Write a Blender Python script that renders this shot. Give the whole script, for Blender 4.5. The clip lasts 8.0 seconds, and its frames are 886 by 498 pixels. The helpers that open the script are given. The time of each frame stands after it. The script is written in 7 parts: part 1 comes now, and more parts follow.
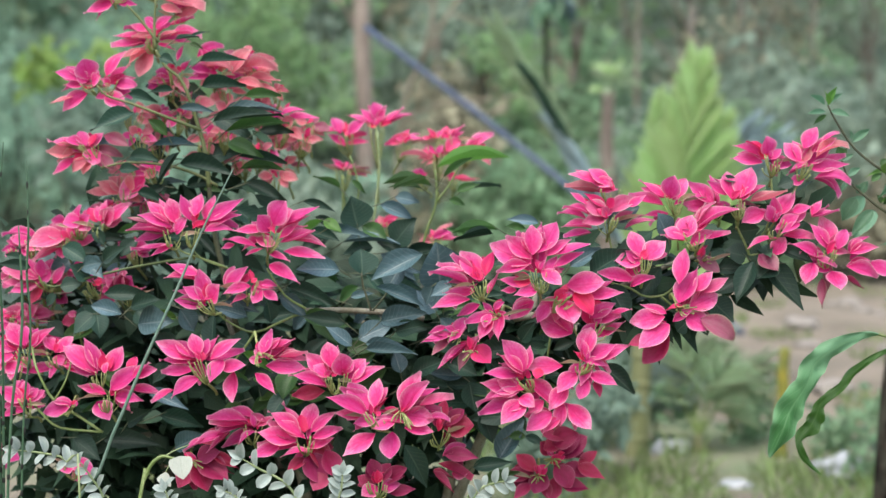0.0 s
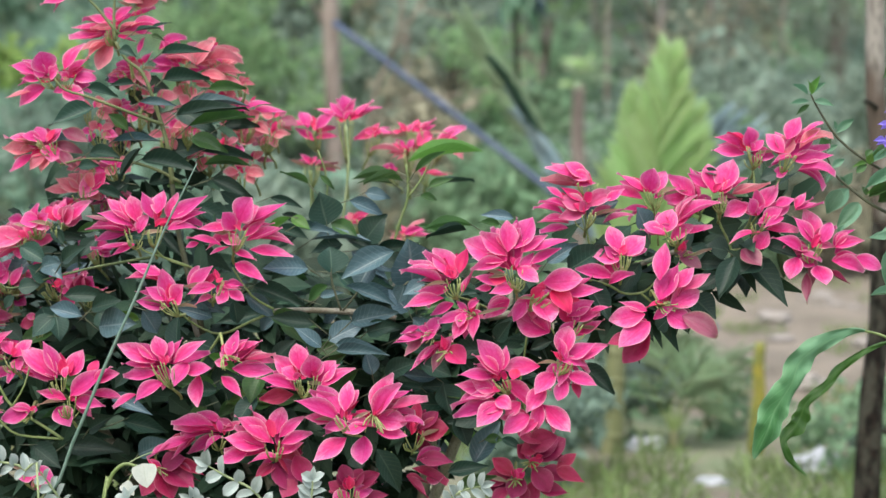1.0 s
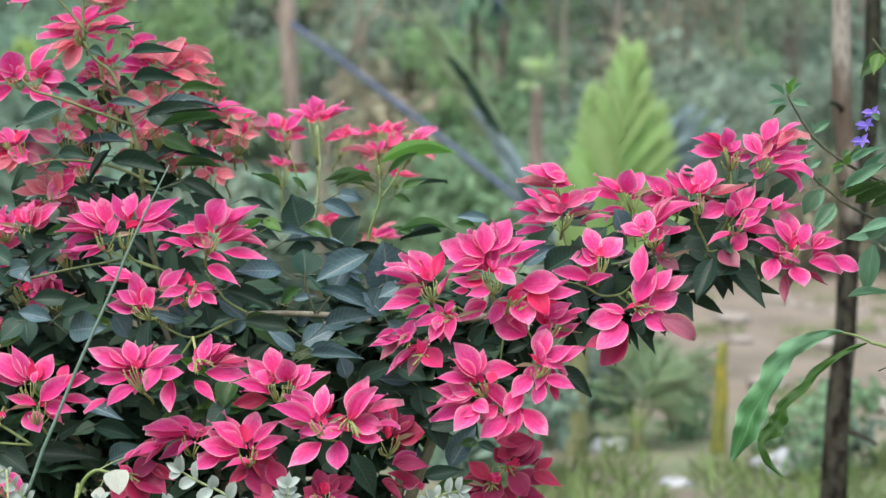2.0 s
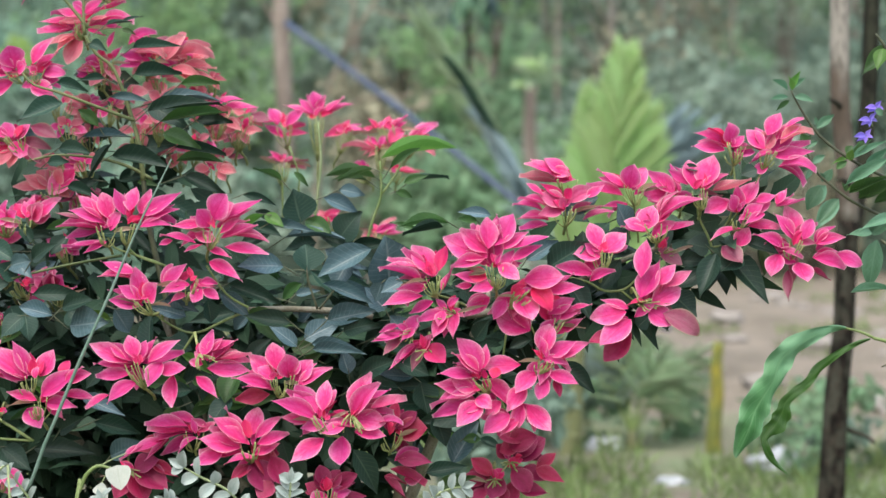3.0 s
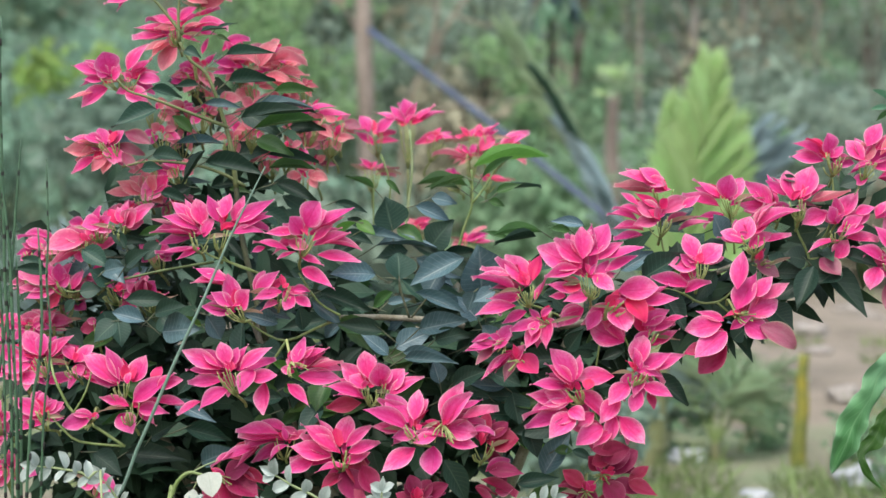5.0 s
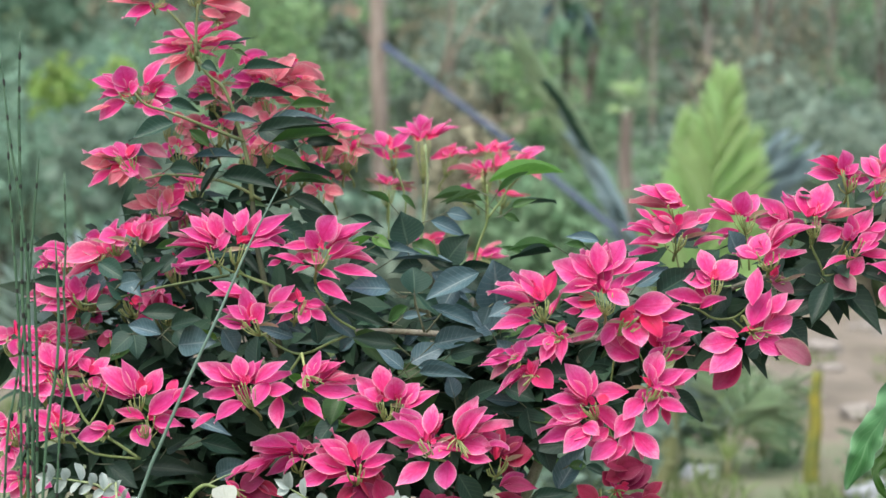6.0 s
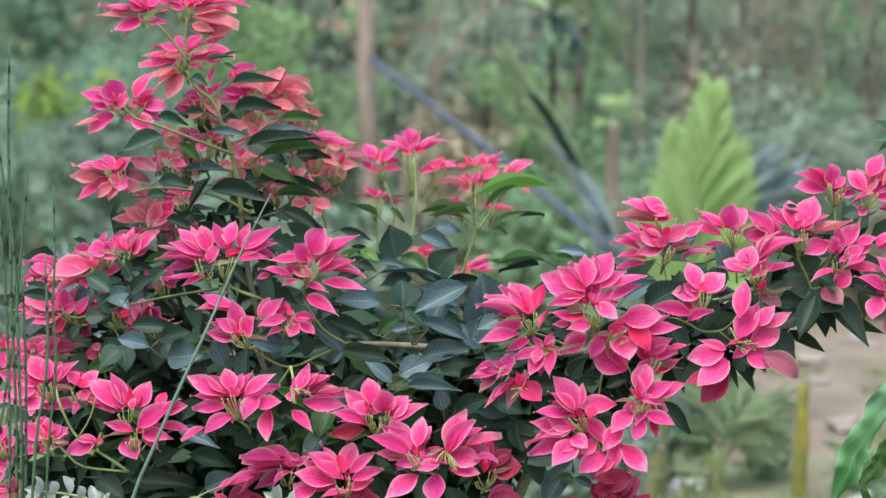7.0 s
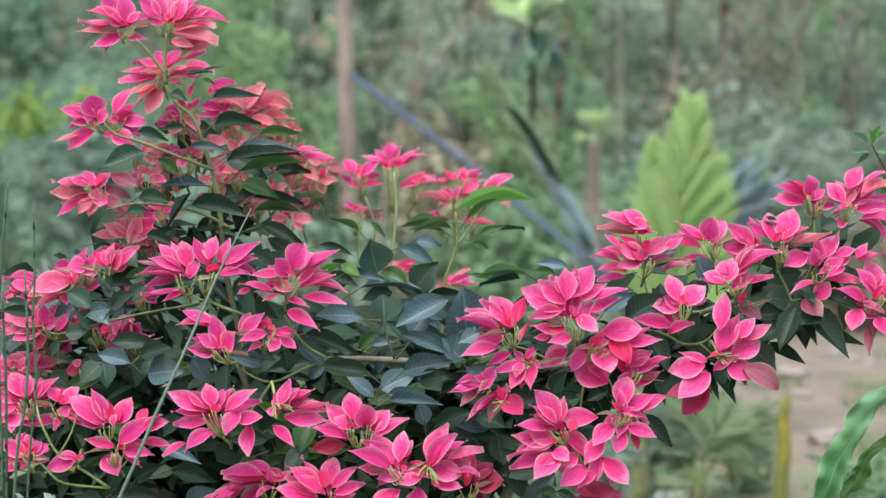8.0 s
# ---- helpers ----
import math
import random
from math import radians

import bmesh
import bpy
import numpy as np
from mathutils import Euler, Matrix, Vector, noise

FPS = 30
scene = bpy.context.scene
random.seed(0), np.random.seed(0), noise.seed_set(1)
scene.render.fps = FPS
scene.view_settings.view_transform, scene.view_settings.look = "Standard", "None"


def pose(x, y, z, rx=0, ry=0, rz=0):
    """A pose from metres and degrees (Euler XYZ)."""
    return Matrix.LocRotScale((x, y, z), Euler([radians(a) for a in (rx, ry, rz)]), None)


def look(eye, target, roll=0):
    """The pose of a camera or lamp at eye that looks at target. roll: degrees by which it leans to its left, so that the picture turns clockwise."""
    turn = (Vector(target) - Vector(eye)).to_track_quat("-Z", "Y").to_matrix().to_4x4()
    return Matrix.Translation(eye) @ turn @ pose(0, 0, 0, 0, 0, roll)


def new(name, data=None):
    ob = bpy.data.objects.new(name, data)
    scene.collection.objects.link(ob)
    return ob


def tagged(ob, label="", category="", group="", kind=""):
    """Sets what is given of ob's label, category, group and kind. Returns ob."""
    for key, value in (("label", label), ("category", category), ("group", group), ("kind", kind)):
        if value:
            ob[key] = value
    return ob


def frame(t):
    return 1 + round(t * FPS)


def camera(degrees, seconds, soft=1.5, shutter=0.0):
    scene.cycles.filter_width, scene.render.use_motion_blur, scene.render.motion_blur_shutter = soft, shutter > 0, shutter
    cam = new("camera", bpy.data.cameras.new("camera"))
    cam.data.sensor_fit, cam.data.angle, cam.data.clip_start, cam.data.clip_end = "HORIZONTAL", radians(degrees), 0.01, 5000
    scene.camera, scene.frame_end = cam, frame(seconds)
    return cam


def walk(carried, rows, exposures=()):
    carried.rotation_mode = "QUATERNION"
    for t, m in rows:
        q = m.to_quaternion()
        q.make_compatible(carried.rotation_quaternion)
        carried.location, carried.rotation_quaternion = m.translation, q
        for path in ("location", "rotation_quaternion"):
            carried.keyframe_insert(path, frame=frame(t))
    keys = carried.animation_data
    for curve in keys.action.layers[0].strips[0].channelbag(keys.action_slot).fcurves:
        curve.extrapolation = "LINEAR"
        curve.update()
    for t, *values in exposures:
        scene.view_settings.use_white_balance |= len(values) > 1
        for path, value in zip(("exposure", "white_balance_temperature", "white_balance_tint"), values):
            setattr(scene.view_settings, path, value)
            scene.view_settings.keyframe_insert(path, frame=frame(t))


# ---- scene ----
cam = camera(28.0, 8.0, soft=1.5)
PATH = [
    (0, (0.105, -0.13, 1.434), (0.062, 1.867, 1.341), 0.5),
    (0.5, (0.098, -0.059, 1.442), (0.069, 1.939, 1.349), 0.5),
    (1, (0.1, -0.018, 1.43), (0.09, 1.979, 1.333), 0.1),
    (1.5, (0.082, 0.006, 1.432), (0.103, 2.003, 1.337), -0.0),
    (3, (0.045, 0.026, 1.42), (0.095, 2.023, 1.325), 0.1),
    (3.5, (0.037, 0.039, 1.422), (0.082, 2.037, 1.332), 0.1),
    (4, (0.036, 0.043, 1.423), (0.059, 2.041, 1.332), 0.2),
    (4.5, (0.027, 0.048, 1.422), (0.01, 2.045, 1.331), 0.2),
    (6, (0.014, 0.039, 1.421), (-0.038, 2.037, 1.351), 0.8),
    (6.5, (0.017, 0.031, 1.419), (-0.031, 2.03, 1.354), 0.8),
    (7, (0.012, 0.031, 1.421), (-0.026, 2.03, 1.366), 0.8),
    (7.5, (0.018, 0.021, 1.416), (-0.012, 2.02, 1.375), 0.6),
    (8, (0.013, 0.029, 1.418), (-0.004, 2.028, 1.381), 0.5),
]
walk(cam, [(t, look(eye, target, roll)) for t, eye, target, roll in PATH])
cam.data.dof.use_dof = True
cam.data.dof.focus_distance = 3.12
cam.data.dof.aperture_fstop = 3.3

# ---- light ----
world = bpy.data.worlds.new("overcast_sky")
scene.world = world
world.use_nodes = True
wn = world.node_tree.nodes
sky = wn.new("ShaderNodeTexSky")
sky.sky_type = "NISHITA"
sky.sun_disc = False
sky.sun_elevation = radians(64)
sky.sun_rotation = radians(200)
sky.dust_density = 4.0
sky.air_density = 1.5
wn["Background"].inputs["Strength"].default_value = 0.165
# cloud takes most of the blue out of the sky
cloud = wn.new("ShaderNodeHueSaturation")
cloud.inputs["Saturation"].default_value = 0.7
world.node_tree.links.new(sky.outputs[0], cloud.inputs["Color"])
world.node_tree.links.new(cloud.outputs[0], wn["Background"].inputs["Color"])
sun_data = bpy.data.lights.new("sun", "SUN")
sun_data.energy = 1.2
sun_data.angle = radians(40)
sun_data.color = (1.0, 0.985, 0.95)
sun = new("sun", sun_data)
sun.matrix_world = look((-3.2, -4.4, 18), (0, 3, 1))
scene.view_settings.exposure = 1.08


# ---- materials ----
def nodes_of(name):
    m = bpy.data.materials.new(name)
    m.use_nodes = True
    nt = m.node_tree
    return m, nt, nt.nodes["Principled BSDF"], nt.nodes["Material Output"]


def link(nt, a, b):
    nt.links.new(a, b)


def math_node(nt, op, a, b=None, clamp=False):
    n = nt.nodes.new("ShaderNodeMath")
    n.operation = op
    n.use_clamp = clamp
    for i, v in enumerate((a, b)):
        if v is None:
            continue
        if isinstance(v, (int, float)):
            n.inputs[i].default_value = v
        else:
            link(nt, v, n.inputs[i])
    return n.outputs[0]


def mix(nt, fac, a, b, mode="MIX"):
    n = nt.nodes.new("ShaderNodeMix")
    n.data_type, n.blend_type = "RGBA", mode
    for i, v in ((0, fac), (6, a), (7, b)):
        if isinstance(v, (int, float)):
            n.inputs[i].default_value = v
        elif isinstance(v, tuple):
            n.inputs[i].default_value = (*v, 1)
        else:
            link(nt, v, n.inputs[i])
    return n.outputs[2]


def noise_of(nt, scale, detail=3.0, coord="Object", rough=0.5):
    tc = nt.nodes.new("ShaderNodeTexCoord")
    n = nt.nodes.new("ShaderNodeTexNoise")
    n.inputs["Scale"].default_value, n.inputs["Detail"].default_value = scale, detail
    n.inputs["Roughness"].default_value = rough
    link(nt, tc.outputs[coord], n.inputs["Vector"])
    return n.outputs["Fac"]


def ramp(nt, fac, lo, hi):
    n = nt.nodes.new("ShaderNodeMapRange")
    n.interpolation_type = "SMOOTHSTEP"
    n.inputs[1].default_value, n.inputs[2].default_value = lo, hi
    link(nt, fac, n.inputs[0])
    return n.outputs[0]


def leaf_material(name, inner, edge, vein, young=None, rough=0.45, glow=0.25, edge_from=0.8, vein_fac=0.35, vary=0.5, joined=False, spec=0.5, hue=0.024, soft=0.42, rim_at=0.85, fleck=0.0, low=0.5, pale_tip=0.0):
    """A leaf: body colour with a margin, a midrib, side veins, mottling, and light that passes through."""
    m, nt, bsdf, out = nodes_of(name)
    uv = nt.nodes.new("ShaderNodeUVMap")
    sep = nt.nodes.new("ShaderNodeSeparateXYZ")
    link(nt, uv.outputs[0], sep.inputs[0])
    across = math_node(nt, "ABSOLUTE", math_node(nt, "SUBTRACT", math_node(nt, "MULTIPLY", sep.outputs[0], 2.0), 1.0))
    along = sep.outputs[1]
    if joined:
        rnd = nt.nodes.new("ShaderNodeNewGeometry").outputs["Random Per Island"]
    else:
        rnd = nt.nodes.new("ShaderNodeObjectInfo").outputs["Random"]
    mottle = noise_of(nt, 22.0, 4.0)
    blotch = noise_of(nt, 5.0, 2.0)
    col = mix(nt, ramp(nt, math_node(nt, "ADD", math_node(nt, "MULTIPLY", along, 0.45), math_node(nt, "MULTIPLY", blotch, 0.9)), 0.38, 0.95), inner, young or inner)
    fringe = math_node(nt, "ADD", across, math_node(nt, "MULTIPLY", math_node(nt, "SUBTRACT", mottle, 0.5), 0.35))
    soft_rim = math_node(nt, "MULTIPLY", ramp(nt, fringe, edge_from - 0.35, 1.05), soft)
    rim = math_node(nt, "MAXIMUM", math_node(nt, "MULTIPLY", ramp(nt, math_node(nt, "ADD", across, math_node(nt, "MULTIPLY", math_node(nt, "SUBTRACT", mottle, 0.5), 0.12)), rim_at, 0.985), 0.85), ramp(nt, along, 0.94, 1.0))
    fade = math_node(nt, "MULTIPLY", math_node(nt, "MULTIPLY", ramp(nt, math_node(nt, "ADD", along, math_node(nt, "MULTIPLY", math_node(nt, "SUBTRACT", blotch, 0.5), 0.6)), 0.55, 1.05), rnd), pale_tip)
    col = mix(nt, math_node(nt, "MAXIMUM", fade, math_node(nt, "MAXIMUM", soft_rim, rim)), col, edge)
    if fleck:
        spots = ramp(nt, noise_of(nt, 48.0, 4.0, rough=0.65), 0.56, 0.68)
        outer = ramp(nt, math_node(nt, "MAXIMUM", along, math_node(nt, "MULTIPLY", across, 0.95)), 0.45, 1.0)
        col = mix(nt, math_node(nt, "MULTIPLY", math_node(nt, "MULTIPLY", spots, outer), fleck), col, (0.68, 0.42, 0.45))
    rib = math_node(nt, "SUBTRACT", 1.0, ramp(nt, across, 0.02, 0.09))
    wave = math_node(nt, "SINE", math_node(nt, "MULTIPLY", math_node(nt, "SUBTRACT", along, math_node(nt, "MULTIPLY", across, 0.22)), 62.0))
    side = ramp(nt, wave, 0.86, 1.0)
    veins = math_node(nt, "MAXIMUM", rib, math_node(nt, "MULTIPLY", side, 0.55))
    col = mix(nt, math_node(nt, "MULTIPLY", veins, vein_fac), col, vein)
    hsv = nt.nodes.new("ShaderNodeHueSaturation")
    hsv.inputs["Hue"].default_value = 0.5
    shade = math_node(nt, "ADD", 1.0 - vary / 2, math_node(nt, "MULTIPLY", rnd, vary))
    shade = math_node(nt, "MULTIPLY", shade, math_node(nt, "ADD", 0.85, math_node(nt, "MULTIPLY", mottle, 0.3)))
    link(nt, shade, hsv.inputs["Value"])
    link(nt, math_node(nt, "ADD", 0.5 - hue * low, math_node(nt, "MULTIPLY", rnd, hue)), hsv.inputs["Hue"])
    link(nt, col, hsv.inputs["Color"])
    link(nt, hsv.outputs[0], bsdf.inputs["Base Color"])
    bsdf.inputs["Roughness"].default_value = rough
    bsdf.inputs["Specular IOR Level"].default_value = spec
    bump = nt.nodes.new("ShaderNodeBump")
    bump.inputs["Strength"].default_value, bump.inputs["Distance"].default_value = 0.35, 0.002
    link(nt, math_node(nt, "SUBTRACT", mottle, math_node(nt, "MULTIPLY", veins, 0.6)), bump.inputs["Height"])
    link(nt, bump.outputs[0], bsdf.inputs["Normal"])
    tr = nt.nodes.new("ShaderNodeBsdfTranslucent")
    link(nt, hsv.outputs[0], tr.inputs[0])
    ms = nt.nodes.new("ShaderNodeMixShader")
    ms.inputs[0].default_value = glow
    link(nt, bsdf.outputs[0], ms.inputs[1])
    link(nt, tr.outputs[0], ms.inputs[2])
    link(nt, ms.outputs[0], out.inputs[0])
    return m


def plain_material(name, a, b, scale=8.0, rough=0.7, c=None, scale2=60.0, bump_amount=0.4, distance=0.004, stretch=None, spec=0.4):
    """A rough surface of two mixed colours with fine grain c on top."""
    m, nt, bsdf, out = nodes_of(name)
    tc = nt.nodes.new("ShaderNodeTexCoord")
    mp = nt.nodes.new("ShaderNodeMapping")
    mp.inputs["Scale"].default_value = stretch or (1, 1, 1)
    link(nt, tc.outputs["Object"], mp.inputs[0])
    facs = []
    for s, d in ((scale, 3.0), (scale2, 5.0)):
        n = nt.nodes.new("ShaderNodeTexNoise")
        n.inputs["Scale"].default_value, n.inputs["Detail"].default_value = s, d
        link(nt, mp.outputs[0], n.inputs["Vector"])
        facs.append(n.outputs["Fac"])
    col = mix(nt, ramp(nt, facs[0], 0.38, 0.62), a, b)
    col = mix(nt, math_node(nt, "MULTIPLY", ramp(nt, facs[1], 0.45, 0.7), 0.6), col, c or tuple(0.55 * v for v in a))
    link(nt, col, bsdf.inputs["Base Color"])
    bsdf.inputs["Roughness"].default_value = rough
    bsdf.inputs["Specular IOR Level"].default_value = spec
    bump = nt.nodes.new("ShaderNodeBump")
    bump.inputs["Strength"].default_value, bump.inputs["Distance"].default_value = bump_amount, distance
    link(nt, facs[1], bump.inputs["Height"])
    link(nt, bump.outputs[0], bsdf.inputs["Normal"])
    return m


BRACT = {
    "pink": leaf_material("bract_pink", (0.60, 0.021, 0.192), (0.80, 0.50, 0.60), (0.51, 0.013, 0.142), (0.64, 0.064, 0.296), hue=0.012, low=0.0, glow=0.33, vary=0.26, edge_from=0.85, vein_fac=0.42, spec=0.22, soft=0.30, rim_at=0.90, fleck=0.22, pale_tip=0.48),
    "red": leaf_material("bract_young_red", (0.56, 0.010, 0.085), (0.76, 0.16, 0.30), (0.48, 0.012, 0.07), (0.60, 0.016, 0.13), hue=0.014, vary=0.25, spec=0.32, soft=0.2, rim_at=0.90),
    "flame": leaf_material("bract_coral_red", (0.64, 0.030, 0.13), (0.82, 0.36, 0.46), (0.54, 0.035, 0.10), (0.66, 0.070, 0.23), glow=0.36, hue=0.016, vary=0.3, spec=0.32, soft=0.25, rim_at=0.90),
    "coral": leaf_material("bract_coral", (0.60, 0.104, 0.178), (0.68, 0.46, 0.42), (0.47, 0.11, 0.15), (0.64, 0.195, 0.250), rough=0.6, glow=0.42, vary=0.4, hue=0.012, low=0.3, fleck=0.4, pale_tip=0.5, edge_from=0.8, spec=0.32, soft=0.3),
    "rose": leaf_material("bract_rose", (0.56, 0.042, 0.180), (0.72, 0.46, 0.50), (0.47, 0.040, 0.14), (0.60, 0.105, 0.265), rough=0.55, glow=0.38, vary=0.3, hue=0.010, low=0.2, fleck=0.3, pale_tip=0.5, edge_from=0.82, spec=0.26, soft=0.3),
    # low bracts: deeper crimson of their own plus shade painted into the colour
    "crimson": leaf_material("bract_crimson_shade", (0.235, 0.006, 0.044), (0.44, 0.12, 0.19), (0.22, 0.010, 0.05), (0.31, 0.013, 0.080), vary=0.4, edge_from=0.8, spec=0.32, soft=0.25, rim_at=0.89, fleck=0.3),
    "pale": leaf_material("bract_greenish", (0.25, 0.026, 0.085), (0.30, 0.25, 0.17), (0.20, 0.05, 0.07), (0.26, 0.075, 0.115), fleck=0.35, edge_from=0.85, vary=0.2, hue=0.0, soft=0.2),
    "spike": leaf_material("bract_pale_green", (0.30, 0.27, 0.16), (0.42, 0.27, 0.24), (0.24, 0.24, 0.12), (0.40, 0.24, 0.20), vary=0.5, hue=0.01, soft=0.3),
}
LEAF = {
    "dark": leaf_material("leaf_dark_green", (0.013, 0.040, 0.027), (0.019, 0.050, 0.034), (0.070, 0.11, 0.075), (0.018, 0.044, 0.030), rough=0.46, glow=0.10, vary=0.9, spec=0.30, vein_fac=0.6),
    # bluish sheen of the sky on the leaves, painted in as leaf colour
    "blue": leaf_material("leaf_sky_sheen_blue", (0.043, 0.094, 0.105), (0.060, 0.115, 0.128), (0.19, 0.25, 0.26), (0.082, 0.145, 0.167), rough=0.42, glow=0.1, vary=0.7, spec=0.45, vein_fac=0.8),
    "green": leaf_material("leaf_fresh_green", (0.045, 0.11, 0.025), (0.06, 0.13, 0.04), (0.10, 0.18, 0.07), (0.035, 0.085, 0.025), rough=0.45, glow=0.3, vary=0.5),
    "lime": leaf_material("leaf_young_green", (0.095, 0.21, 0.035), (0.11, 0.23, 0.05), (0.16, 0.28, 0.09), (0.075, 0.17, 0.03), rough=0.45, glow=0.4, vary=0.5),
    "dry": leaf_material("leaf_dry_brown", (0.26, 0.20, 0.14), (0.30, 0.24, 0.17), (0.22, 0.17, 0.11), (0.32, 0.26, 0.19), rough=0.8, glow=0.3, vary=0.5),
    "pale": leaf_material("leaf_variegated", (0.25, 0.31, 0.285), (0.45, 0.50, 0.465), (0.19, 0.25, 0.22), (0.33, 0.39, 0.365), rough=0.55, glow=0.2, vary=0.25),
    "mint": leaf_material("leaf_mint", (0.10, 0.21, 0.13), (0.14, 0.27, 0.17), (0.17, 0.30, 0.19), (0.07, 0.17, 0.09), rough=0.5, glow=0.25, vary=0.5),
    "violet": leaf_material("petal_violet", (0.24, 0.17, 0.66), (0.34, 0.27, 0.74), (0.28, 0.2, 0.68), rough=0.6, vary=0.3),
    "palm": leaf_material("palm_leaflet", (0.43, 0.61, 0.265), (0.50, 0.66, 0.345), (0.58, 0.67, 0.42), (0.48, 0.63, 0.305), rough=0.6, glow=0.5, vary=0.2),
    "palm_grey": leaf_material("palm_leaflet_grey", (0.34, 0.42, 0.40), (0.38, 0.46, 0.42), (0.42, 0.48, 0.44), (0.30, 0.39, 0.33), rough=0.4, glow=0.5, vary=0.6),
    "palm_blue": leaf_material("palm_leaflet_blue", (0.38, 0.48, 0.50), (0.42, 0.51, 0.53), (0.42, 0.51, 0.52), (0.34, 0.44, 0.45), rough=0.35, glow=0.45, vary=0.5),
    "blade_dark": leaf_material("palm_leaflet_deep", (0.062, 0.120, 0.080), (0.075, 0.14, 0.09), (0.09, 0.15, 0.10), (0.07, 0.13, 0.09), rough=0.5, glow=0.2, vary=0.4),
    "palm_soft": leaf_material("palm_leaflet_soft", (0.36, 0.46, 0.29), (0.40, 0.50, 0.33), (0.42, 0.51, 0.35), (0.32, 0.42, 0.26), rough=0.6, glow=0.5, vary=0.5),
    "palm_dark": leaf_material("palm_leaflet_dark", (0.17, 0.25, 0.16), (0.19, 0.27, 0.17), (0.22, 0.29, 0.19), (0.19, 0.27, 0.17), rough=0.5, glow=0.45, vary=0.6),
}
# inner leaves carry the bush's depth shade in their darkened green
FOLIAGE = leaf_material("foliage_inner_shaded", (0.011, 0.031, 0.017), (0.018, 0.042, 0.025), (0.045, 0.08, 0.048), (0.026, 0.056, 0.030), rough=0.55, glow=0.08, vary=0.8, joined=True, spec=0.2)
# forest greens far paler than living leaves: distance haze is put into the colour
HAZY_WOODS = [
    leaf_material("forest_leaf_hazy_grey", (0.277, 0.354, 0.277), (0.307, 0.378, 0.307), (0.330, 0.389, 0.319), (0.212, 0.283, 0.218), rough=0.8, glow=0.5, vary=0.7, joined=True, spec=0.2),
    leaf_material("forest_leaf_hazy_mid", (0.230, 0.354, 0.212), (0.260, 0.378, 0.236), (0.283, 0.389, 0.260), (0.177, 0.289, 0.165), rough=0.8, glow=0.5, vary=0.7, joined=True, spec=0.2),
    leaf_material("forest_leaf_hazy_dark", (0.153, 0.230, 0.177), (0.165, 0.248, 0.189), (0.189, 0.260, 0.201), (0.177, 0.242, 0.189), rough=0.8, glow=0.45, vary=0.7, joined=True, spec=0.2),
    leaf_material("forest_leaf_hazy_light", (0.255, 0.385, 0.190), (0.285, 0.400, 0.220), (0.300, 0.400, 0.235), (0.215, 0.345, 0.165), rough=0.8, glow=0.5, vary=0.6, joined=True, spec=0.2),
    leaf_material("forest_leaf_hazy_brown", (0.31, 0.285, 0.205), (0.34, 0.315, 0.24), (0.34, 0.32, 0.25), (0.25, 0.245, 0.165), rough=0.8, glow=0.4, vary=0.8, joined=True, spec=0.2),
    leaf_material("forest_leaf_hazy_bluish", (0.215, 0.335, 0.245), (0.235, 0.355, 0.265), (0.250, 0.365, 0.275), (0.175, 0.290, 0.205), rough=0.8, glow=0.5, vary=0.9, joined=True, spec=0.2),
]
GRASS = leaf_material("grass_dull", (0.17, 0.225, 0.085), (0.20, 0.25, 0.105), (0.23, 0.26, 0.125), (0.115, 0.175, 0.060), rough=0.8, glow=0.3, vary=0.9, joined=True, spec=0.2)
STEM = {
    "green": plain_material("stem_green", (0.125, 0.180, 0.052), (0.175, 0.230, 0.085), 30, 0.55, (0.09, 0.12, 0.04), 200, 0.2, 0.001),
    "petiole": plain_material("leaf_stalk_green", (0.065, 0.095, 0.045), (0.10, 0.10, 0.06), 60, 0.55, (0.07, 0.05, 0.04), 200, 0.2, 0.001),
    "young": plain_material("stem_yellow_olive", (0.100, 0.125, 0.045), (0.140, 0.160, 0.066), 30, 0.6, (0.09, 0.10, 0.045), 200, 0.2, 0.001),
    "olive": plain_material("stem_olive", (0.070, 0.100, 0.036), (0.105, 0.140, 0.055), 30, 0.6, (0.05, 0.06, 0.025), 200, 0.2, 0.001),
    "wood": plain_material("stem_woody", (0.14, 0.13, 0.09), (0.20, 0.19, 0.15), 40, 0.8, (0.08, 0.07, 0.05), 260, 0.4, 0.002),
    "pale": plain_material("stem_pale", (0.20, 0.26, 0.12), (0.26, 0.31, 0.16), 30, 0.6, (0.15, 0.19, 0.09), 200, 0.2, 0.001),
    "dark": plain_material("stem_brown_green", (0.05, 0.055, 0.03), (0.07, 0.08, 0.04), 40, 0.6, (0.03, 0.03, 0.02), 200, 0.3, 0.001),
}
BUD = plain_material("flower_bud", (0.21, 0.27, 0.085), (0.30, 0.34, 0.145), 120, 0.5, (0.30, 0.22, 0.10), 300, 0.2, 0.001)
REED = plain_material("horsetail_green", (0.040, 0.092, 0.050), (0.058, 0.120, 0.066), 20, 0.5, (0.03, 0.07, 0.035), 150, 0.3, 0.001)
REED_RING = plain_material("horsetail_joint", (0.008, 0.009, 0.007), (0.015, 0.015, 0.012), 50, 0.7)
GRASS_STALK = plain_material("grass_stalk_green", (0.10, 0.17, 0.13), (0.14, 0.21, 0.17), 20, 0.5, (0.08, 0.13, 0.10), 100, 0.2, 0.001)
BARK = plain_material("bark_grey_brown", (0.085, 0.062, 0.046), (0.26, 0.235, 0.205), 9, 0.9, (0.05, 0.04, 0.032), 60, 0.9, 0.006, (1, 1, 0.4))
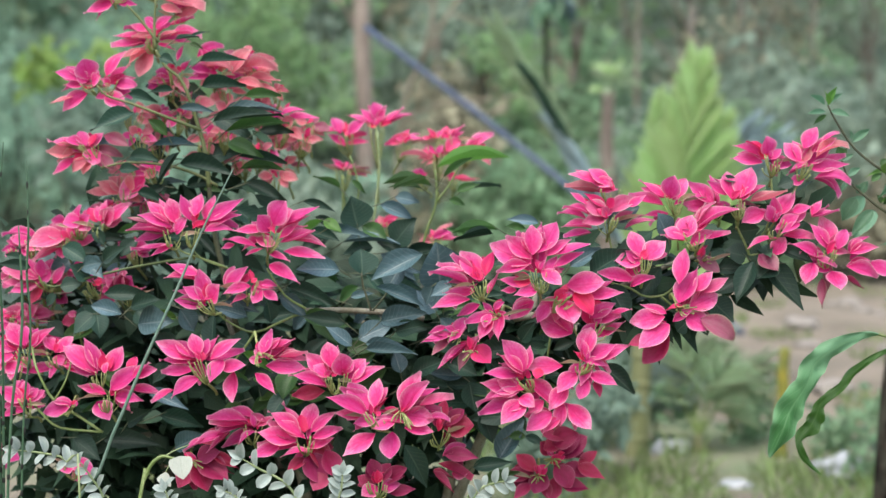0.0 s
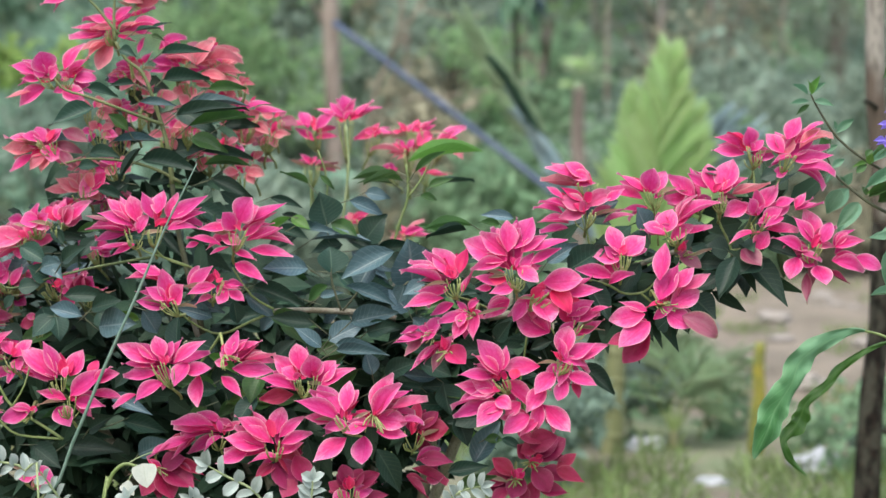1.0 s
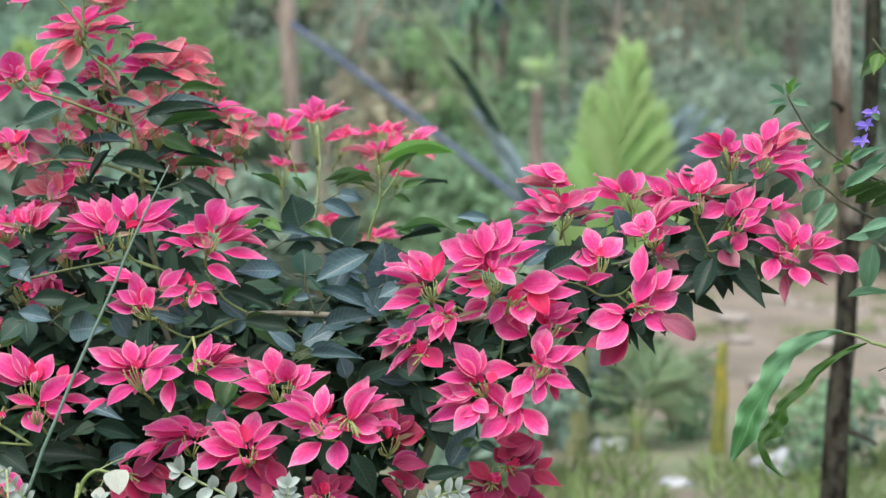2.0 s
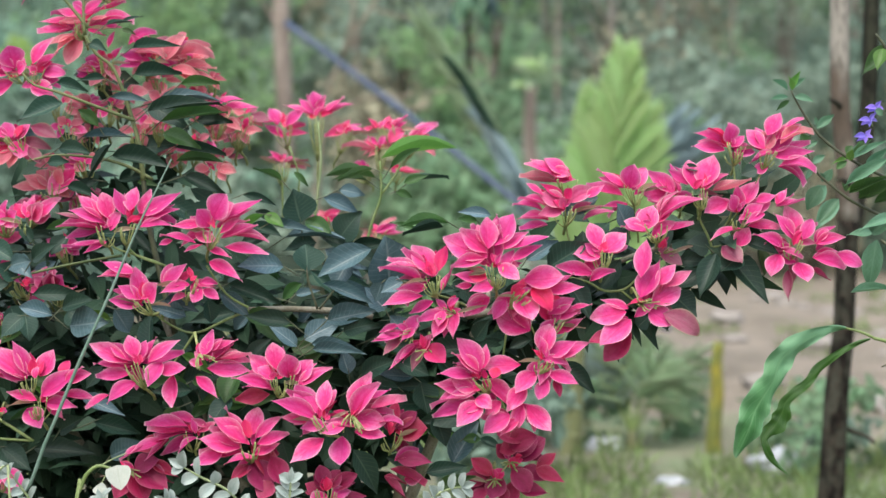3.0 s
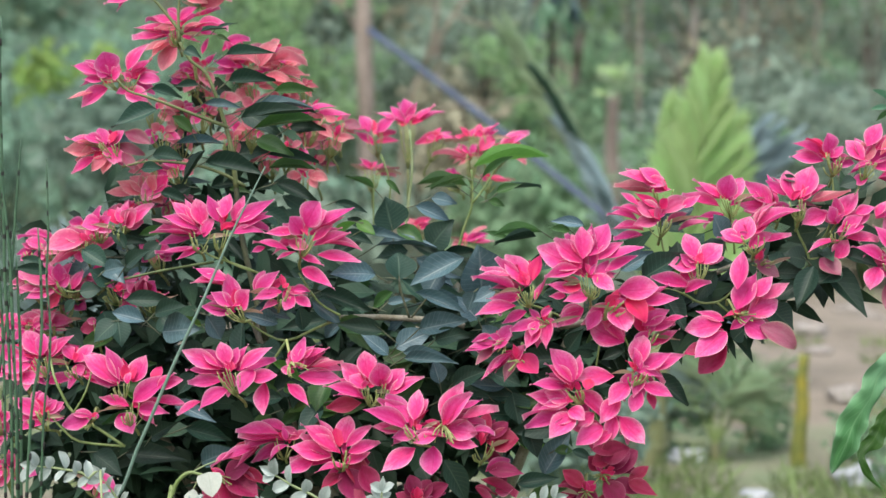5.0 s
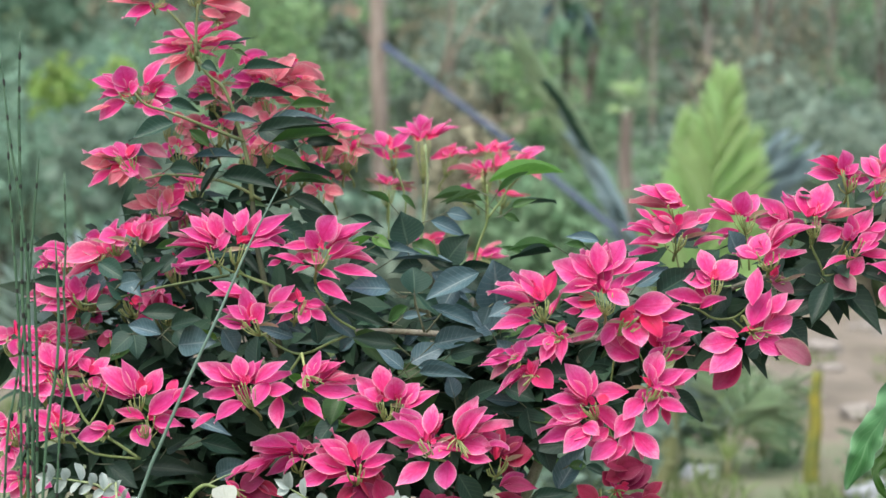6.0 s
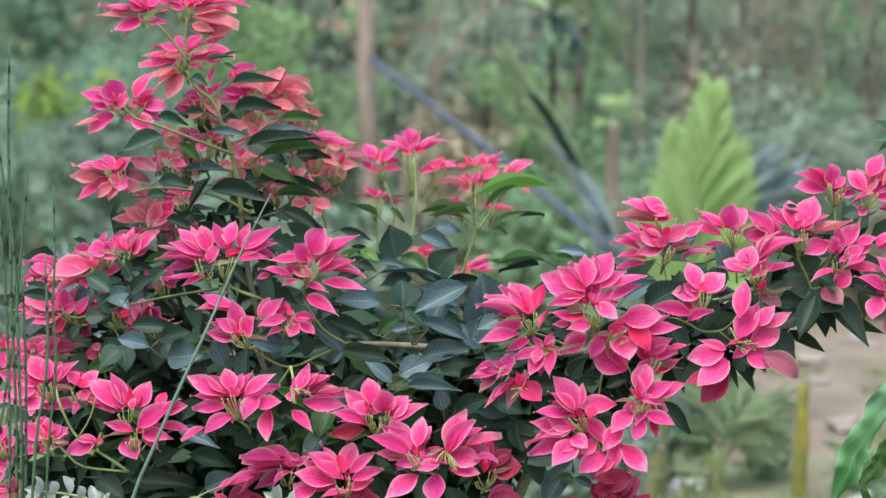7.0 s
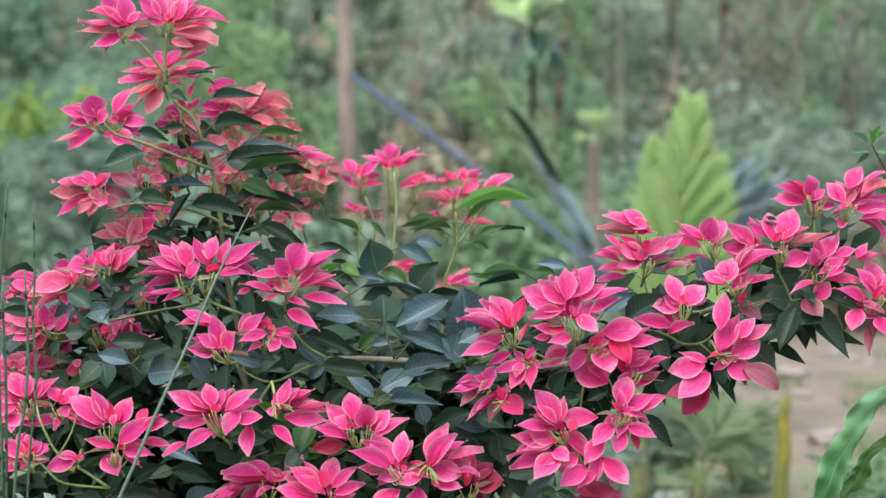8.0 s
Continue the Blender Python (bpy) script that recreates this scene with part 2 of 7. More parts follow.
BARK_DARK = plain_material("bark_dark_mossy", (0.012, 0.012, 0.009), (0.036, 0.040, 0.026), 34, 0.95, (0.062, 0.052, 0.042), 120, 1.0, 0.01, (1, 1, 0.45), 0.15)
BARK_MOSS = plain_material("bark_mossy_lichen", (0.010, 0.009, 0.008), (0.050, 0.049, 0.038), 30, 0.95, (0.040, 0.028, 0.022), 90, 1.0, 0.012, (1, 1, 0.5), 0.05)
BARK_SLENDER = plain_material("bark_slender_grey", (0.10, 0.10, 0.08), (0.17, 0.16, 0.13), 8, 0.95, (0.08, 0.07, 0.06), 60, 0.8, 0.01, (1, 1, 0.35), 0.1)
BARK_RED = plain_material("bark_reddish", (0.20, 0.163, 0.138), (0.30, 0.25, 0.215), 6, 0.9, (0.14, 0.10, 0.07), 40, 0.8, 0.01, (1, 1, 0.3))
BAMBOO = plain_material("bamboo_old", (0.12, 0.135, 0.055), (0.17, 0.165, 0.08), 6, 0.7, (0.16, 0.17, 0.09), 50, 0.4, 0.004, (1, 1, 0.2))
YELLOW = plain_material("dry_leaf_yellow", (0.24, 0.205, 0.025), (0.12, 0.14, 0.03), 8, 0.7, (0.08, 0.09, 0.03), 60)
RIB = plain_material("palm_rib_yellowish", (0.42, 0.46, 0.27), (0.50, 0.52, 0.34), 12, 0.6, (0.40, 0.42, 0.25), 90, 0.2, 0.002)
PIPE = plain_material("pipe_blue", (0.042, 0.064, 0.118), (0.060, 0.082, 0.138), 3, 0.5, (0.05, 0.07, 0.09), 30, 0.2, 0.002)
SACK = plain_material("sack_white", (0.31, 0.33, 0.35), (0.38, 0.395, 0.41), 6, 0.8, (0.16, 0.16, 0.155), 40, 0.5, 0.01)
STONE = plain_material("stone_pale", (0.22, 0.20, 0.18), (0.28, 0.255, 0.23), 4, 0.9, (0.30, 0.27, 0.25), 30, 0.8, 0.02)


def ground_material():
    m, nt, bsdf, out = nodes_of("earth_and_grass")
    big = noise_of(nt, 0.28, 4.0)
    mid = noise_of(nt, 1.7, 5.0, rough=0.6)
    fine = noise_of(nt, 24.0, 5.0, rough=0.65)
    earth = mix(nt, ramp(nt, mid, 0.35, 0.65), (0.122, 0.103, 0.076), (0.196, 0.163, 0.126))
    earth = mix(nt, math_node(nt, "MULTIPLY", ramp(nt, fine, 0.52, 0.7), 0.5), earth, (0.20, 0.16, 0.12))
    green = mix(nt, ramp(nt, fine, 0.35, 0.65), (0.075, 0.115, 0.05), (0.125, 0.165, 0.08))
    tc = nt.nodes.new("ShaderNodeTexCoord")
    sep = nt.nodes.new("ShaderNodeSeparateXYZ")
    link(nt, tc.outputs["Object"], sep.inputs[0])
    hill = ramp(nt, sep.outputs[1], 25.0, 29.0)
    near = math_node(nt, "SUBTRACT", 1.0, ramp(nt, sep.outputs[1], 8.0, 12.5))
    growth = math_node(nt, "ADD", math_node(nt, "MULTIPLY", math_node(nt, "ADD", big, math_node(nt, "MULTIPLY", mid, 0.5)), 1.0),
                       math_node(nt, "ADD", math_node(nt, "MULTIPLY", hill, 0.5), math_node(nt, "MULTIPLY", near, 0.31)))
    col = mix(nt, ramp(nt, growth, 0.92, 1.12), earth, green)
    link(nt, col, bsdf.inputs["Base Color"])
    bsdf.inputs["Roughness"].default_value = 0.95
    bump = nt.nodes.new("ShaderNodeBump")
    bump.inputs["Strength"].default_value, bump.inputs["Distance"].default_value = 0.7, 0.05
    link(nt, math_node(nt, "ADD", mid, math_node(nt, "MULTIPLY", fine, 0.4)), bump.inputs["Height"])
    link(nt, bump.outputs[0], bsdf.inputs["Normal"])
    return m


# ---- builders ----
rng = random.Random(7)


def link_mesh(name, me, parent=None, matrix=None, label=""):
    ob = new(name, me)
    ob.matrix_basis = matrix or Matrix()
    if parent:
        ob.parent = parent
        ob.matrix_parent_inverse = parent.matrix_basis.inverted()
    if label:
        tagged(ob, label)
    return ob


def thing(name, at, label, category, group="", kind=""):
    e = new(name)
    e.location = at
    e.matrix_basis = Matrix.Translation(at)
    e.empty_display_size = 0.1
    return tagged(e, label, category, group, kind)


def finish(me, bm, material, smooth=True):
    bm.to_mesh(me)
    bm.free()
    me.materials.append(material)
    if smooth:
        for p in me.polygons:
            p.use_smooth = True
    return me


def blade_mesh(name, material, fold=0.12, bow=0.08, wave=0.0, foot=0.9, twist=0.0, segs=6, sharp=0.8):
    """A leaf of unit length along y and unit width along x, upper side +z."""
    bm = bmesh.new()
    uvl = bm.loops.layers.uv.new("UVMap")
    cols = (-1.0, -0.55, 0.0, 0.55, 1.0)
    a = foot
    peak = a / (a + sharp)
    top = (peak ** a) * ((1 - peak) ** sharp)
    rows, coords = [], {}
    for i in range(segs + 1):
        u = i / segs
        w = 0.5 * (u ** a) * ((1 - u) ** sharp) / top if 0 < u < 1 else 0.0
        w = max(w, 0.012)
        row = []
        for v in cols:
            z = fold * w * (0.3 if abs(v) < 1 else 0.6) * (v != 0) + bow * 4 * u * (1 - u) + wave * math.sin(u * 9.0 + (2.0 if v > 0 else 0.0)) * abs(v) ** 2
            z += twist * v * u
            vert = bm.verts.new((v * w, u, z))
            coords[vert] = ((v + 1) / 2, u)
            row.append(vert)
        rows.append(row)
    for r0, r1 in zip(rows, rows[1:]):
        for j in range(4):
            f = bm.faces.new((r0[j], r0[j + 1], r1[j + 1], r1[j]))
            for lo in f.loops:
                lo[uvl].uv = coords[lo.vert]
    return finish(bpy.data.meshes.new(name), bm, material)


def blade_set(name, material, kind):
    r = random.Random(name)
    if kind == "bract":
        return [blade_mesh(name, material, r.uniform(0.25, 0.8), r.uniform(-0.10, 0.10), r.uniform(0.004, 0.018), r.uniform(0.85, 1.2), r.uniform(-0.10, 0.10), segs=10, sharp=r.uniform(1.15, 1.6)) for _ in range(16)]
    if kind == "round_bract":
        return [blade_mesh(name, material, r.uniform(0.2, 0.6), r.uniform(-0.09, 0.09), r.uniform(0.004, 0.016), r.uniform(0.75, 1.0), r.uniform(-0.08, 0.08), segs=10, sharp=r.uniform(0.86, 1.12)) for _ in range(12)]
    if kind == "strap":
        return [blade_mesh(name, material, r.uniform(0.3, 0.8), r.uniform(0.0, 0.08), 0, r.uniform(0.3, 0.5), 0, sharp=0.6) for _ in range(3)]
    return [blade_mesh(name, material, r.uniform(0.3, 0.9), r.uniform(-0.03, 0.08), r.uniform(0.004, 0.016), r.uniform(0.75, 1.0), r.uniform(-0.07, 0.07), segs=8, sharp=r.uniform(1.1, 1.5)) for _ in range(10)]


BRACTS = {k: blade_set("bract", m, "bract") for k, m in BRACT.items()}
ROUND_BRACTS = {k: blade_set("bract", m, "round_bract") for k, m in BRACT.items()}


def bract_mesh(kind, width, length):
    return rng.choice((ROUND_BRACTS if width > 0.56 * length else BRACTS)[kind])

LEAVES = {k: blade_set("leaf", m, "strap" if "palm" in k or "blade" in k else "leaf") for k, m in LEAF.items()}


def blade_matrix(base, tip, width, normal):
    d = tip - base
    length = d.length
    yv = d / length
    zv = normal - normal.dot(yv) * yv
    zv.normalize()
    xv = yv.cross(zv)
    rot = Matrix((xv, yv, zv)).transposed().to_4x4()
    return Matrix.Translation(base) @ rot @ Matrix.Diagonal((width, length, length, 1))


def facing(d, width, shown):
    """The upper side of a leaf that points along d and shows only part of its width to the front."""
    yv = d.normalized()
    front = Vector((0, -1, 0))
    front = (front - front.dot(yv) * yv).normalized()
    side = yv.cross(front)
    if side.z < 0:
        side = -side
    c = min(1.0, shown / width)
    return c * front + math.sqrt(1 - c * c) * side


def tube_bm(bm, pts, radii, sides=7, smooth_steps=3):
    """A round stem through the points, tapering through the radii."""
    pts = [Vector(p) for p in pts]
    path, rad = [], []
    n = len(pts)
    for i in range(n - 1):
        p0, p1, p2, p3 = pts[max(i - 1, 0)], pts[i], pts[i + 1], pts[min(i + 2, n - 1)]
        for k in range(smooth_steps):
            t = k / smooth_steps
            path.append(0.5 * (2 * p1 + (p2 - p0) * t + (2 * p0 - 5 * p1 + 4 * p2 - p3) * t * t + (3 * p1 - p0 - 3 * p2 + p3) * t ** 3))
            rad.append(radii[i] + (radii[i + 1] - radii[i]) * t)
    path.append(pts[-1])
    rad.append(radii[-1])
    rings, side = [], None
    for i, p in enumerate(path):
        d = (path[min(i + 1, len(path) - 1)] - path[max(i - 1, 0)]).normalized()
        if side is None:
            side = d.orthogonal().normalized()
        side = (side - side.dot(d) * d).normalized()
        other = d.cross(side)
        rings.append([bm.verts.new(p + rad[i] * (math.cos(a) * side + math.sin(a) * other)) for a in (2 * math.pi * k / sides for k in range(sides))])
    for a, b in zip(rings, rings[1:]):
        for k in range(sides):
            bm.faces.new((a[k], a[(k + 1) % sides], b[(k + 1) % sides], b[k]))
    bm.faces.new(rings[0][::-1])
    bm.faces.new(rings[-1])
    return path


def tube(name, pts, radii, material, parent, label="", sides=7, steps=3):
    bm = bmesh.new()
    tube_bm(bm, pts, radii, sides, steps)
    return link_mesh(name, finish(bpy.data.meshes.new(name), bm, material), parent, None, label)


def blob_bm(bm, at, size, seed=0, rough=0.0, sub=1):
    got = bmesh.ops.create_icosphere(bm, subdivisions=sub, radius=1.0)
    for v in got["verts"]:
        k = 1 + rough * noise.noise(v.co * 1.7 + Vector((seed, seed * 0.7, 0)))
        v.co = Vector(at) + Vector((v.co.x * size[0], v.co.y * size[1], v.co.z * size[2])) * k


def leaf_cloud(name, points, normals, dirs, lengths, widths, material, parent, label=""):
    """Many small folded leaves in one mesh."""
    n = len(points)
    side = np.cross(dirs, normals)
    side /= np.linalg.norm(side, axis=1, keepdims=True) + 1e-9
    up = np.cross(side, dirs)
    L, W = lengths[:, None], widths[:, None]
    base = points
    one, two = base + dirs * L * 0.32, base + dirs * L * 0.66 - up * L * 0.03
    r1, l1 = one + side * W * 0.5 + up * W * 0.13, one - side * W * 0.5 + up * W * 0.13
    r2, l2 = two + side * W * 0.36 + up * W * 0.08, two - side * W * 0.36 + up * W * 0.08
    tip = base + dirs * L - up * L * 0.12
    verts = np.stack([base, r1, r2, tip, l2, l1, two], axis=1).reshape(-1, 3)
    me = bpy.data.meshes.new(name)
    idx = np.arange(n)[:, None] * 7
    faces = np.concatenate([idx + np.array(f) for f in ((0, 1, 6), (1, 2, 6), (2, 3, 6), (3, 4, 6), (4, 5, 6), (5, 0, 6))], axis=0)
    me.from_pydata(verts.tolist(), [], faces.tolist())
    uvl = me.uv_layers.new(name="UVMap")
    table = np.array([(0.5, 0.0), (0.98, 0.32), (0.98, 0.66), (0.5, 1.0), (0.02, 0.66), (0.02, 0.32), (0.5, 0.66)])
    uvl.data.foreach_set("uv", table[faces.reshape(-1) % 7].reshape(-1))
    me.polygons.foreach_set("use_smooth", [True] * len(faces))
    me.materials.append(material)
    return link_mesh(name, me, parent, None, label)


def unit(a):
    return a / (np.linalg.norm(a, axis=1, keepdims=True) + 1e-9)


# ---- ground ----
def ground_height(x, y):
    h = 0.0
    if y > 20:
        s = y - 20
        h += 0.012 * s * s if s < 15 else 2.7 + 0.36 * (s - 15)
        h = min(h, 70.0)
    h += 0.25 * noise.noise(Vector((x * 0.22, y * 0.22, 0))) * min(1.0, max(0.0, (abs(y - 3) - 3) / 6))
    h += 0.06 * noise.noise(Vector((x * 1.1, y * 1.1, 3))) * min(1.0, max(0.0, (abs(y - 3) - 2) / 4))
    return h


def build_ground():
    def axis(lo, hi, fine_lo, fine_hi, fine):
        vals = list(np.arange(fine_lo, fine_hi + 1e-6, fine))
        step = fine
        a = fine_lo
        while a > lo:
            step *= 1.25
            a -= step
            vals.insert(0, a)
        step, a = fine, fine_hi
        while a < hi:
            step *= 1.25
            a += step
            vals.append(a)
        return vals
    xs, ys = axis(-900, 900, -12, 12, 0.35), axis(-900, 900, -4, 40, 0.35)
    me = bpy.data.meshes.new("ground")
    verts = [(x, y, ground_height(x, y)) for y in ys for x in xs]
    nx = len(xs)
    faces = [(j * nx + i, j * nx + i + 1, (j + 1) * nx + i + 1, (j + 1) * nx + i) for j in range(len(ys) - 1) for i in range(nx - 1)]
    me.from_pydata(verts, [], faces)
    me.materials.append(ground_material())
    for p in me.polygons:
        p.use_smooth = True
    tagged(new("ground", me), "pale bare earth with patches of grass, rising into a wooded slope", "ground", kind="structure")


build_ground()

# ---- poinsettia bush ----
BUSH_AT = (-0.12, 3.4, 0.0)
bush = thing("poinsettia_bush", BUSH_AT, "tall poinsettia bush with bright pink bracts and dark green leaves", "shrub")


def stem(kind, r0, r1, *pts):
    n = len(pts)
    if kind in ("green", "olive", "young"):
        r0, r1 = 0.68 * r0, 0.68 * r1
    radii = [0.001 * (r0 + (r1 - r0) * i / (n - 1)) for i in range(n)]
    return tube("branch", pts, radii, STEM[kind], bush)


def head(x, y, z, sx, sz):
    """A flower head: its green stalk and the little knobs at the middle; the bracts are added to it."""
    bm = bmesh.new()
    c = Vector((x, y, z))
    foot = c + Vector((sx * 0.001, 0.035, sz * 0.001))
    fork = c.lerp(foot, 0.5) + Vector((0, -0.016, -0.012))
    tube_bm(bm, [foot + Vector((0, 0.02, -0.01)), foot, fork], [0.0028, 0.0026, 0.0023], 6, 3)
    for k in range(rng.randint(9, 13)):
        d = Vector((rng.uniform(-0.020, 0.020), rng.uniform(-0.026, -0.004), rng.uniform(-0.018, 0.008)))
        tube_bm(bm, [fork + d * 0.1, fork.lerp(c + d, 0.55) + d * 0.22, c + d], [0.0014, 0.0012, 0.0010], 4, 2)
        if k % 3 == 0:
            blob_bm(bm, c + d, (0.0014, 0.0014, 0.0022))
    h = link_mesh("flower_head", finish(bpy.data.meshes.new("flower_head"), bm, BUD), bush)
    HEAD_AT[h] = c
    return h


HEAD_AT = {}
SPREAD = {}


def bract(h, bx, bz, tx, tz, w, kind="pink"):
    """One bract of the head h, from foot to tip in millimetres off its middle, w as it shows from the front."""
    c = HEAD_AT[h]
    d = Vector((tx - bx, 0, tz - bz)) * 0.001
    flat = d.length
    if c.y > 3.74 and kind in ("pink", "red") and rng.random() < 0.6:
        kind = "flame"
    if kind == "coral" and c.z < 1.36 and c.y < 3.7:
        kind = "rose"
    SPREAD.setdefault(h, []).append((math.atan2(tz, tx), math.hypot(tx, tz), w, kind))
    w *= 0.001
    if w > 0.8 * flat:
        d.y = -flat * rng.uniform(0.35, 0.7)
    else:
        d.y = flat * (0.32 * d.z / flat + rng.uniform(-0.28, 0.2))
    base = c + Vector((bx * 0.001, rng.uniform(-0.007, 0.004), bz * 0.001))
    width = w / 0.88 if kind == "spike" else max(w / 0.88, 0.38 * d.length)
    if kind in ("pink", "coral", "rose", "crimson") and flat > 0.034 and rng.random() < 0.22:
        turn = Matrix.Rotation(rng.choice((-1, 1)) * rng.uniform(0.25, 0.5), 3, "Y")
        e = turn @ (d * rng.uniform(0.72, 0.92)) + Vector((0, rng.uniform(0.0, 0.012), 0))
        foot = base + Vector((0, rng.uniform(0.006, 0.014), 0))
        link_mesh("bract", bract_mesh(kind, width * 0.85, e.length), h, blade_matrix(foot, foot + e, width * 0.8, facing(e, width, w * rng.uniform(0.6, 1.0))))
    return link_mesh("bract", bract_mesh(kind, width, d.length), h, blade_matrix(base, base + d, width, facing(d, width, w)))


def petiole_mesh():
    bm = bmesh.new()
    tube_bm(bm, [(0, 0, 0), (0, 0.5, 0.4), (0, 1, 0)], [1.0, 0.85, 1.1], 5, 2)
    return finish(bpy.data.meshes.new("leaf_stalk"), bm, STEM["petiole"])


PETIOLE = petiole_mesh()


def leaf(x, y, z, tx, tz, w, kind, parent=None):
    """One leaf from its foot, with the tip in millimetres off it and the width that shows from the front."""
    d = Vector((tx, 0, tz)) * 0.001
    flat = d.length
    w *= 0.001
    d.y = flat * rng.uniform(-0.55, 0.25)
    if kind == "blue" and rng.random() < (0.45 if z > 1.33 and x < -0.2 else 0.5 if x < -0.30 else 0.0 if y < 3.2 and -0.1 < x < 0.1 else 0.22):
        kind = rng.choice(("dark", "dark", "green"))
    base = Vector((x, y + rng.uniform(-0.02, 0.02), z))
    width = max(w / 0.9, 0.22 * d.length)
    if parent is None and flat > 0.03 and rng.random() < 0.6:
        back = (Vector((-d.x, 0, -d.z)).normalized() * 0.7 + Vector((0, rng.uniform(0.1, 0.5), -0.5))).normalized()
        turn = back.to_track_quat("Y", "Z").to_matrix().to_4x4()
        link_mesh("leaf_stalk", PETIOLE, bush, Matrix.Translation(base) @ turn @ Matrix.Diagonal((0.0013, flat * rng.uniform(0.25, 0.42), 0.0013, 1)))
    return link_mesh("leaf", rng.choice(LEAVES[kind]), parent or bush, blade_matrix(base, base + d, width, facing(d, width, w)))


stem("dark", 6.0, 4.6, (-0.370, 3.33, 1.106), (-0.406, 3.33, 1.253), (-0.419, 3.33, 1.316), (-0.425, 3.33, 1.368), (-0.429, 3.33, 1.410))
stem("young", 7.6, 3.8, (-0.427, 3.33, 1.389), (-0.431, 3.33, 1.426), (-0.436, 3.33, 1.462), (-0.449, 3.33, 1.509), (-0.466, 3.33, 1.561), (-0.484, 3.33, 1.600), (-0.513, 3.33, 1.623), (-0.533, 3.33, 1.657))
stem("young", 5.2, 2.9, (-0.441, 3.32, 1.500), (-0.507, 3.32, 1.524), (-0.579, 3.32, 1.551), (-0.625, 3.32, 1.565), (-0.646, 3.32, 1.586))
stem("young", 5.0, 3.2, (-0.410, 3.33, 1.391), (-0.452, 3.33, 1.414), (-0.509, 3.33, 1.431), (-0.587, 3.33, 1.436), (-0.639, 3.33, 1.425))
stem("young", 5.0, 2.8, (-0.533, 3.33, 1.657), (-0.535, 3.33, 1.701), (-0.532, 3.33, 1.753))
stem("young", 5.0, 2.8, (-0.527, 3.33, 1.670), (-0.564, 3.33, 1.716), (-0.589, 3.33, 1.742))
stem("wood", 6.5, 4.8, (-0.001, 3.20, 1.146), (-0.051, 3.20, 1.156), (-0.102, 3.20, 1.160), (-0.172, 3.20, 1.162), (-0.223, 3.20, 1.160))
stem("green", 4.3, 2.4, (-0.219, 3.16, 1.163), (-0.259, 3.16, 1.146), (-0.314, 3.16, 1.122), (-0.359, 3.16, 1.138), (-0.388, 3.16, 1.160))
stem("green", 4.3, 2.4, (-0.312, 3.14, 1.124), (-0.332, 3.14, 1.094), (-0.356, 3.14, 1.064))
stem("green", 3.6, 2.4, (-0.218, 3.14, 1.169), (-0.257, 3.14, 1.193), (-0.291, 3.14, 1.243))
stem("green", 3.6, 2.4, (-0.326, 3.14, 1.218), (-0.365, 3.14, 1.243), (-0.414, 3.14, 1.261), (-0.449, 3.14, 1.273), (-0.463, 3.14, 1.292))
stem("green", 3.6, 2.4, (-0.365, 3.14, 1.243), (-0.414, 3.14, 1.261), (-0.434, 3.14, 1.287))
stem("dark", 2.4, 1.5, (-0.097, 3.14, 1.166), (-0.111, 3.14, 1.208), (-0.116, 3.14, 1.235))
stem("dark", 2.0, 1.3, (-0.094, 3.14, 1.166), (-0.069, 3.14, 1.198), (-0.059, 3.14, 1.213))
stem("green", 4.8, 3.0, (-0.024, 3.60, 1.245), (-0.007, 3.60, 1.308), (0.010, 3.60, 1.359), (0.007, 3.60, 1.427))
stem("green", 3.6, 2.4, (0.010, 3.60, 1.359), (0.039, 3.60, 1.399), (0.064, 3.60, 1.450))
stem("pale", 2.9, 2.4, (-0.127, 3.65, 1.295), (-0.119, 3.65, 1.364), (-0.113, 3.65, 1.433), (-0.119, 3.65, 1.507))
stem("green", 2.9, 2.4, (-0.191, 3.65, 1.295), (-0.191, 3.65, 1.358), (-0.191, 3.65, 1.415))
stem("green", 2.9, 2.4, (-0.168, 3.65, 1.295), (-0.157, 3.65, 1.387), (-0.177, 3.65, 1.456))
stem("green", 3.6, 2.4, (0.186, 3.08, 1.166), (0.137, 3.08, 1.188), (0.108, 3.08, 1.198), (0.103, 3.08, 1.219))
stem("green", 3.6, 2.4, (0.334, 3.10, 1.226), (0.374, 3.10, 1.216), (0.403, 3.10, 1.201), (0.438, 3.10, 1.204), (0.462, 3.10, 1.226), (0.472, 3.10, 1.236))
stem("green", 2.9, 2.4, (0.433, 3.10, 1.201), (0.462, 3.10, 1.177))
stem("wood", 7.2, 4.0, (0.161, 3.20, 1.148), (0.242, 3.20, 1.164), (0.323, 3.20, 1.189), (0.404, 3.20, 1.230), (0.506, 3.20, 1.270), (0.608, 3.20, 1.280))
stem("green", 4.3, 2.4, (0.603, 3.16, 1.237), (0.598, 3.16, 1.282), (0.575, 3.16, 1.332), (0.578, 3.16, 1.367))
stem("green", 3.6, 2.4, (0.595, 3.16, 1.282), (0.630, 3.16, 1.322), (0.640, 3.16, 1.382), (0.635, 3.16, 1.437))
stem("green", 3.6, 2.4, (0.630, 3.16, 1.312), (0.680, 3.16, 1.392), (0.695, 3.16, 1.432))
stem("green", 3.6, 2.4, (0.590, 3.16, 1.272), (0.661, 3.16, 1.282), (0.736, 3.16, 1.272))
stem("green", 2.9, 2.4, (0.467, 3.14, 1.283), (0.462, 3.14, 1.343), (0.457, 3.14, 1.372))
stem("green", 2.9, 2.4, (0.348, 3.14, 1.273), (0.339, 3.14, 1.313), (0.337, 3.14, 1.372))
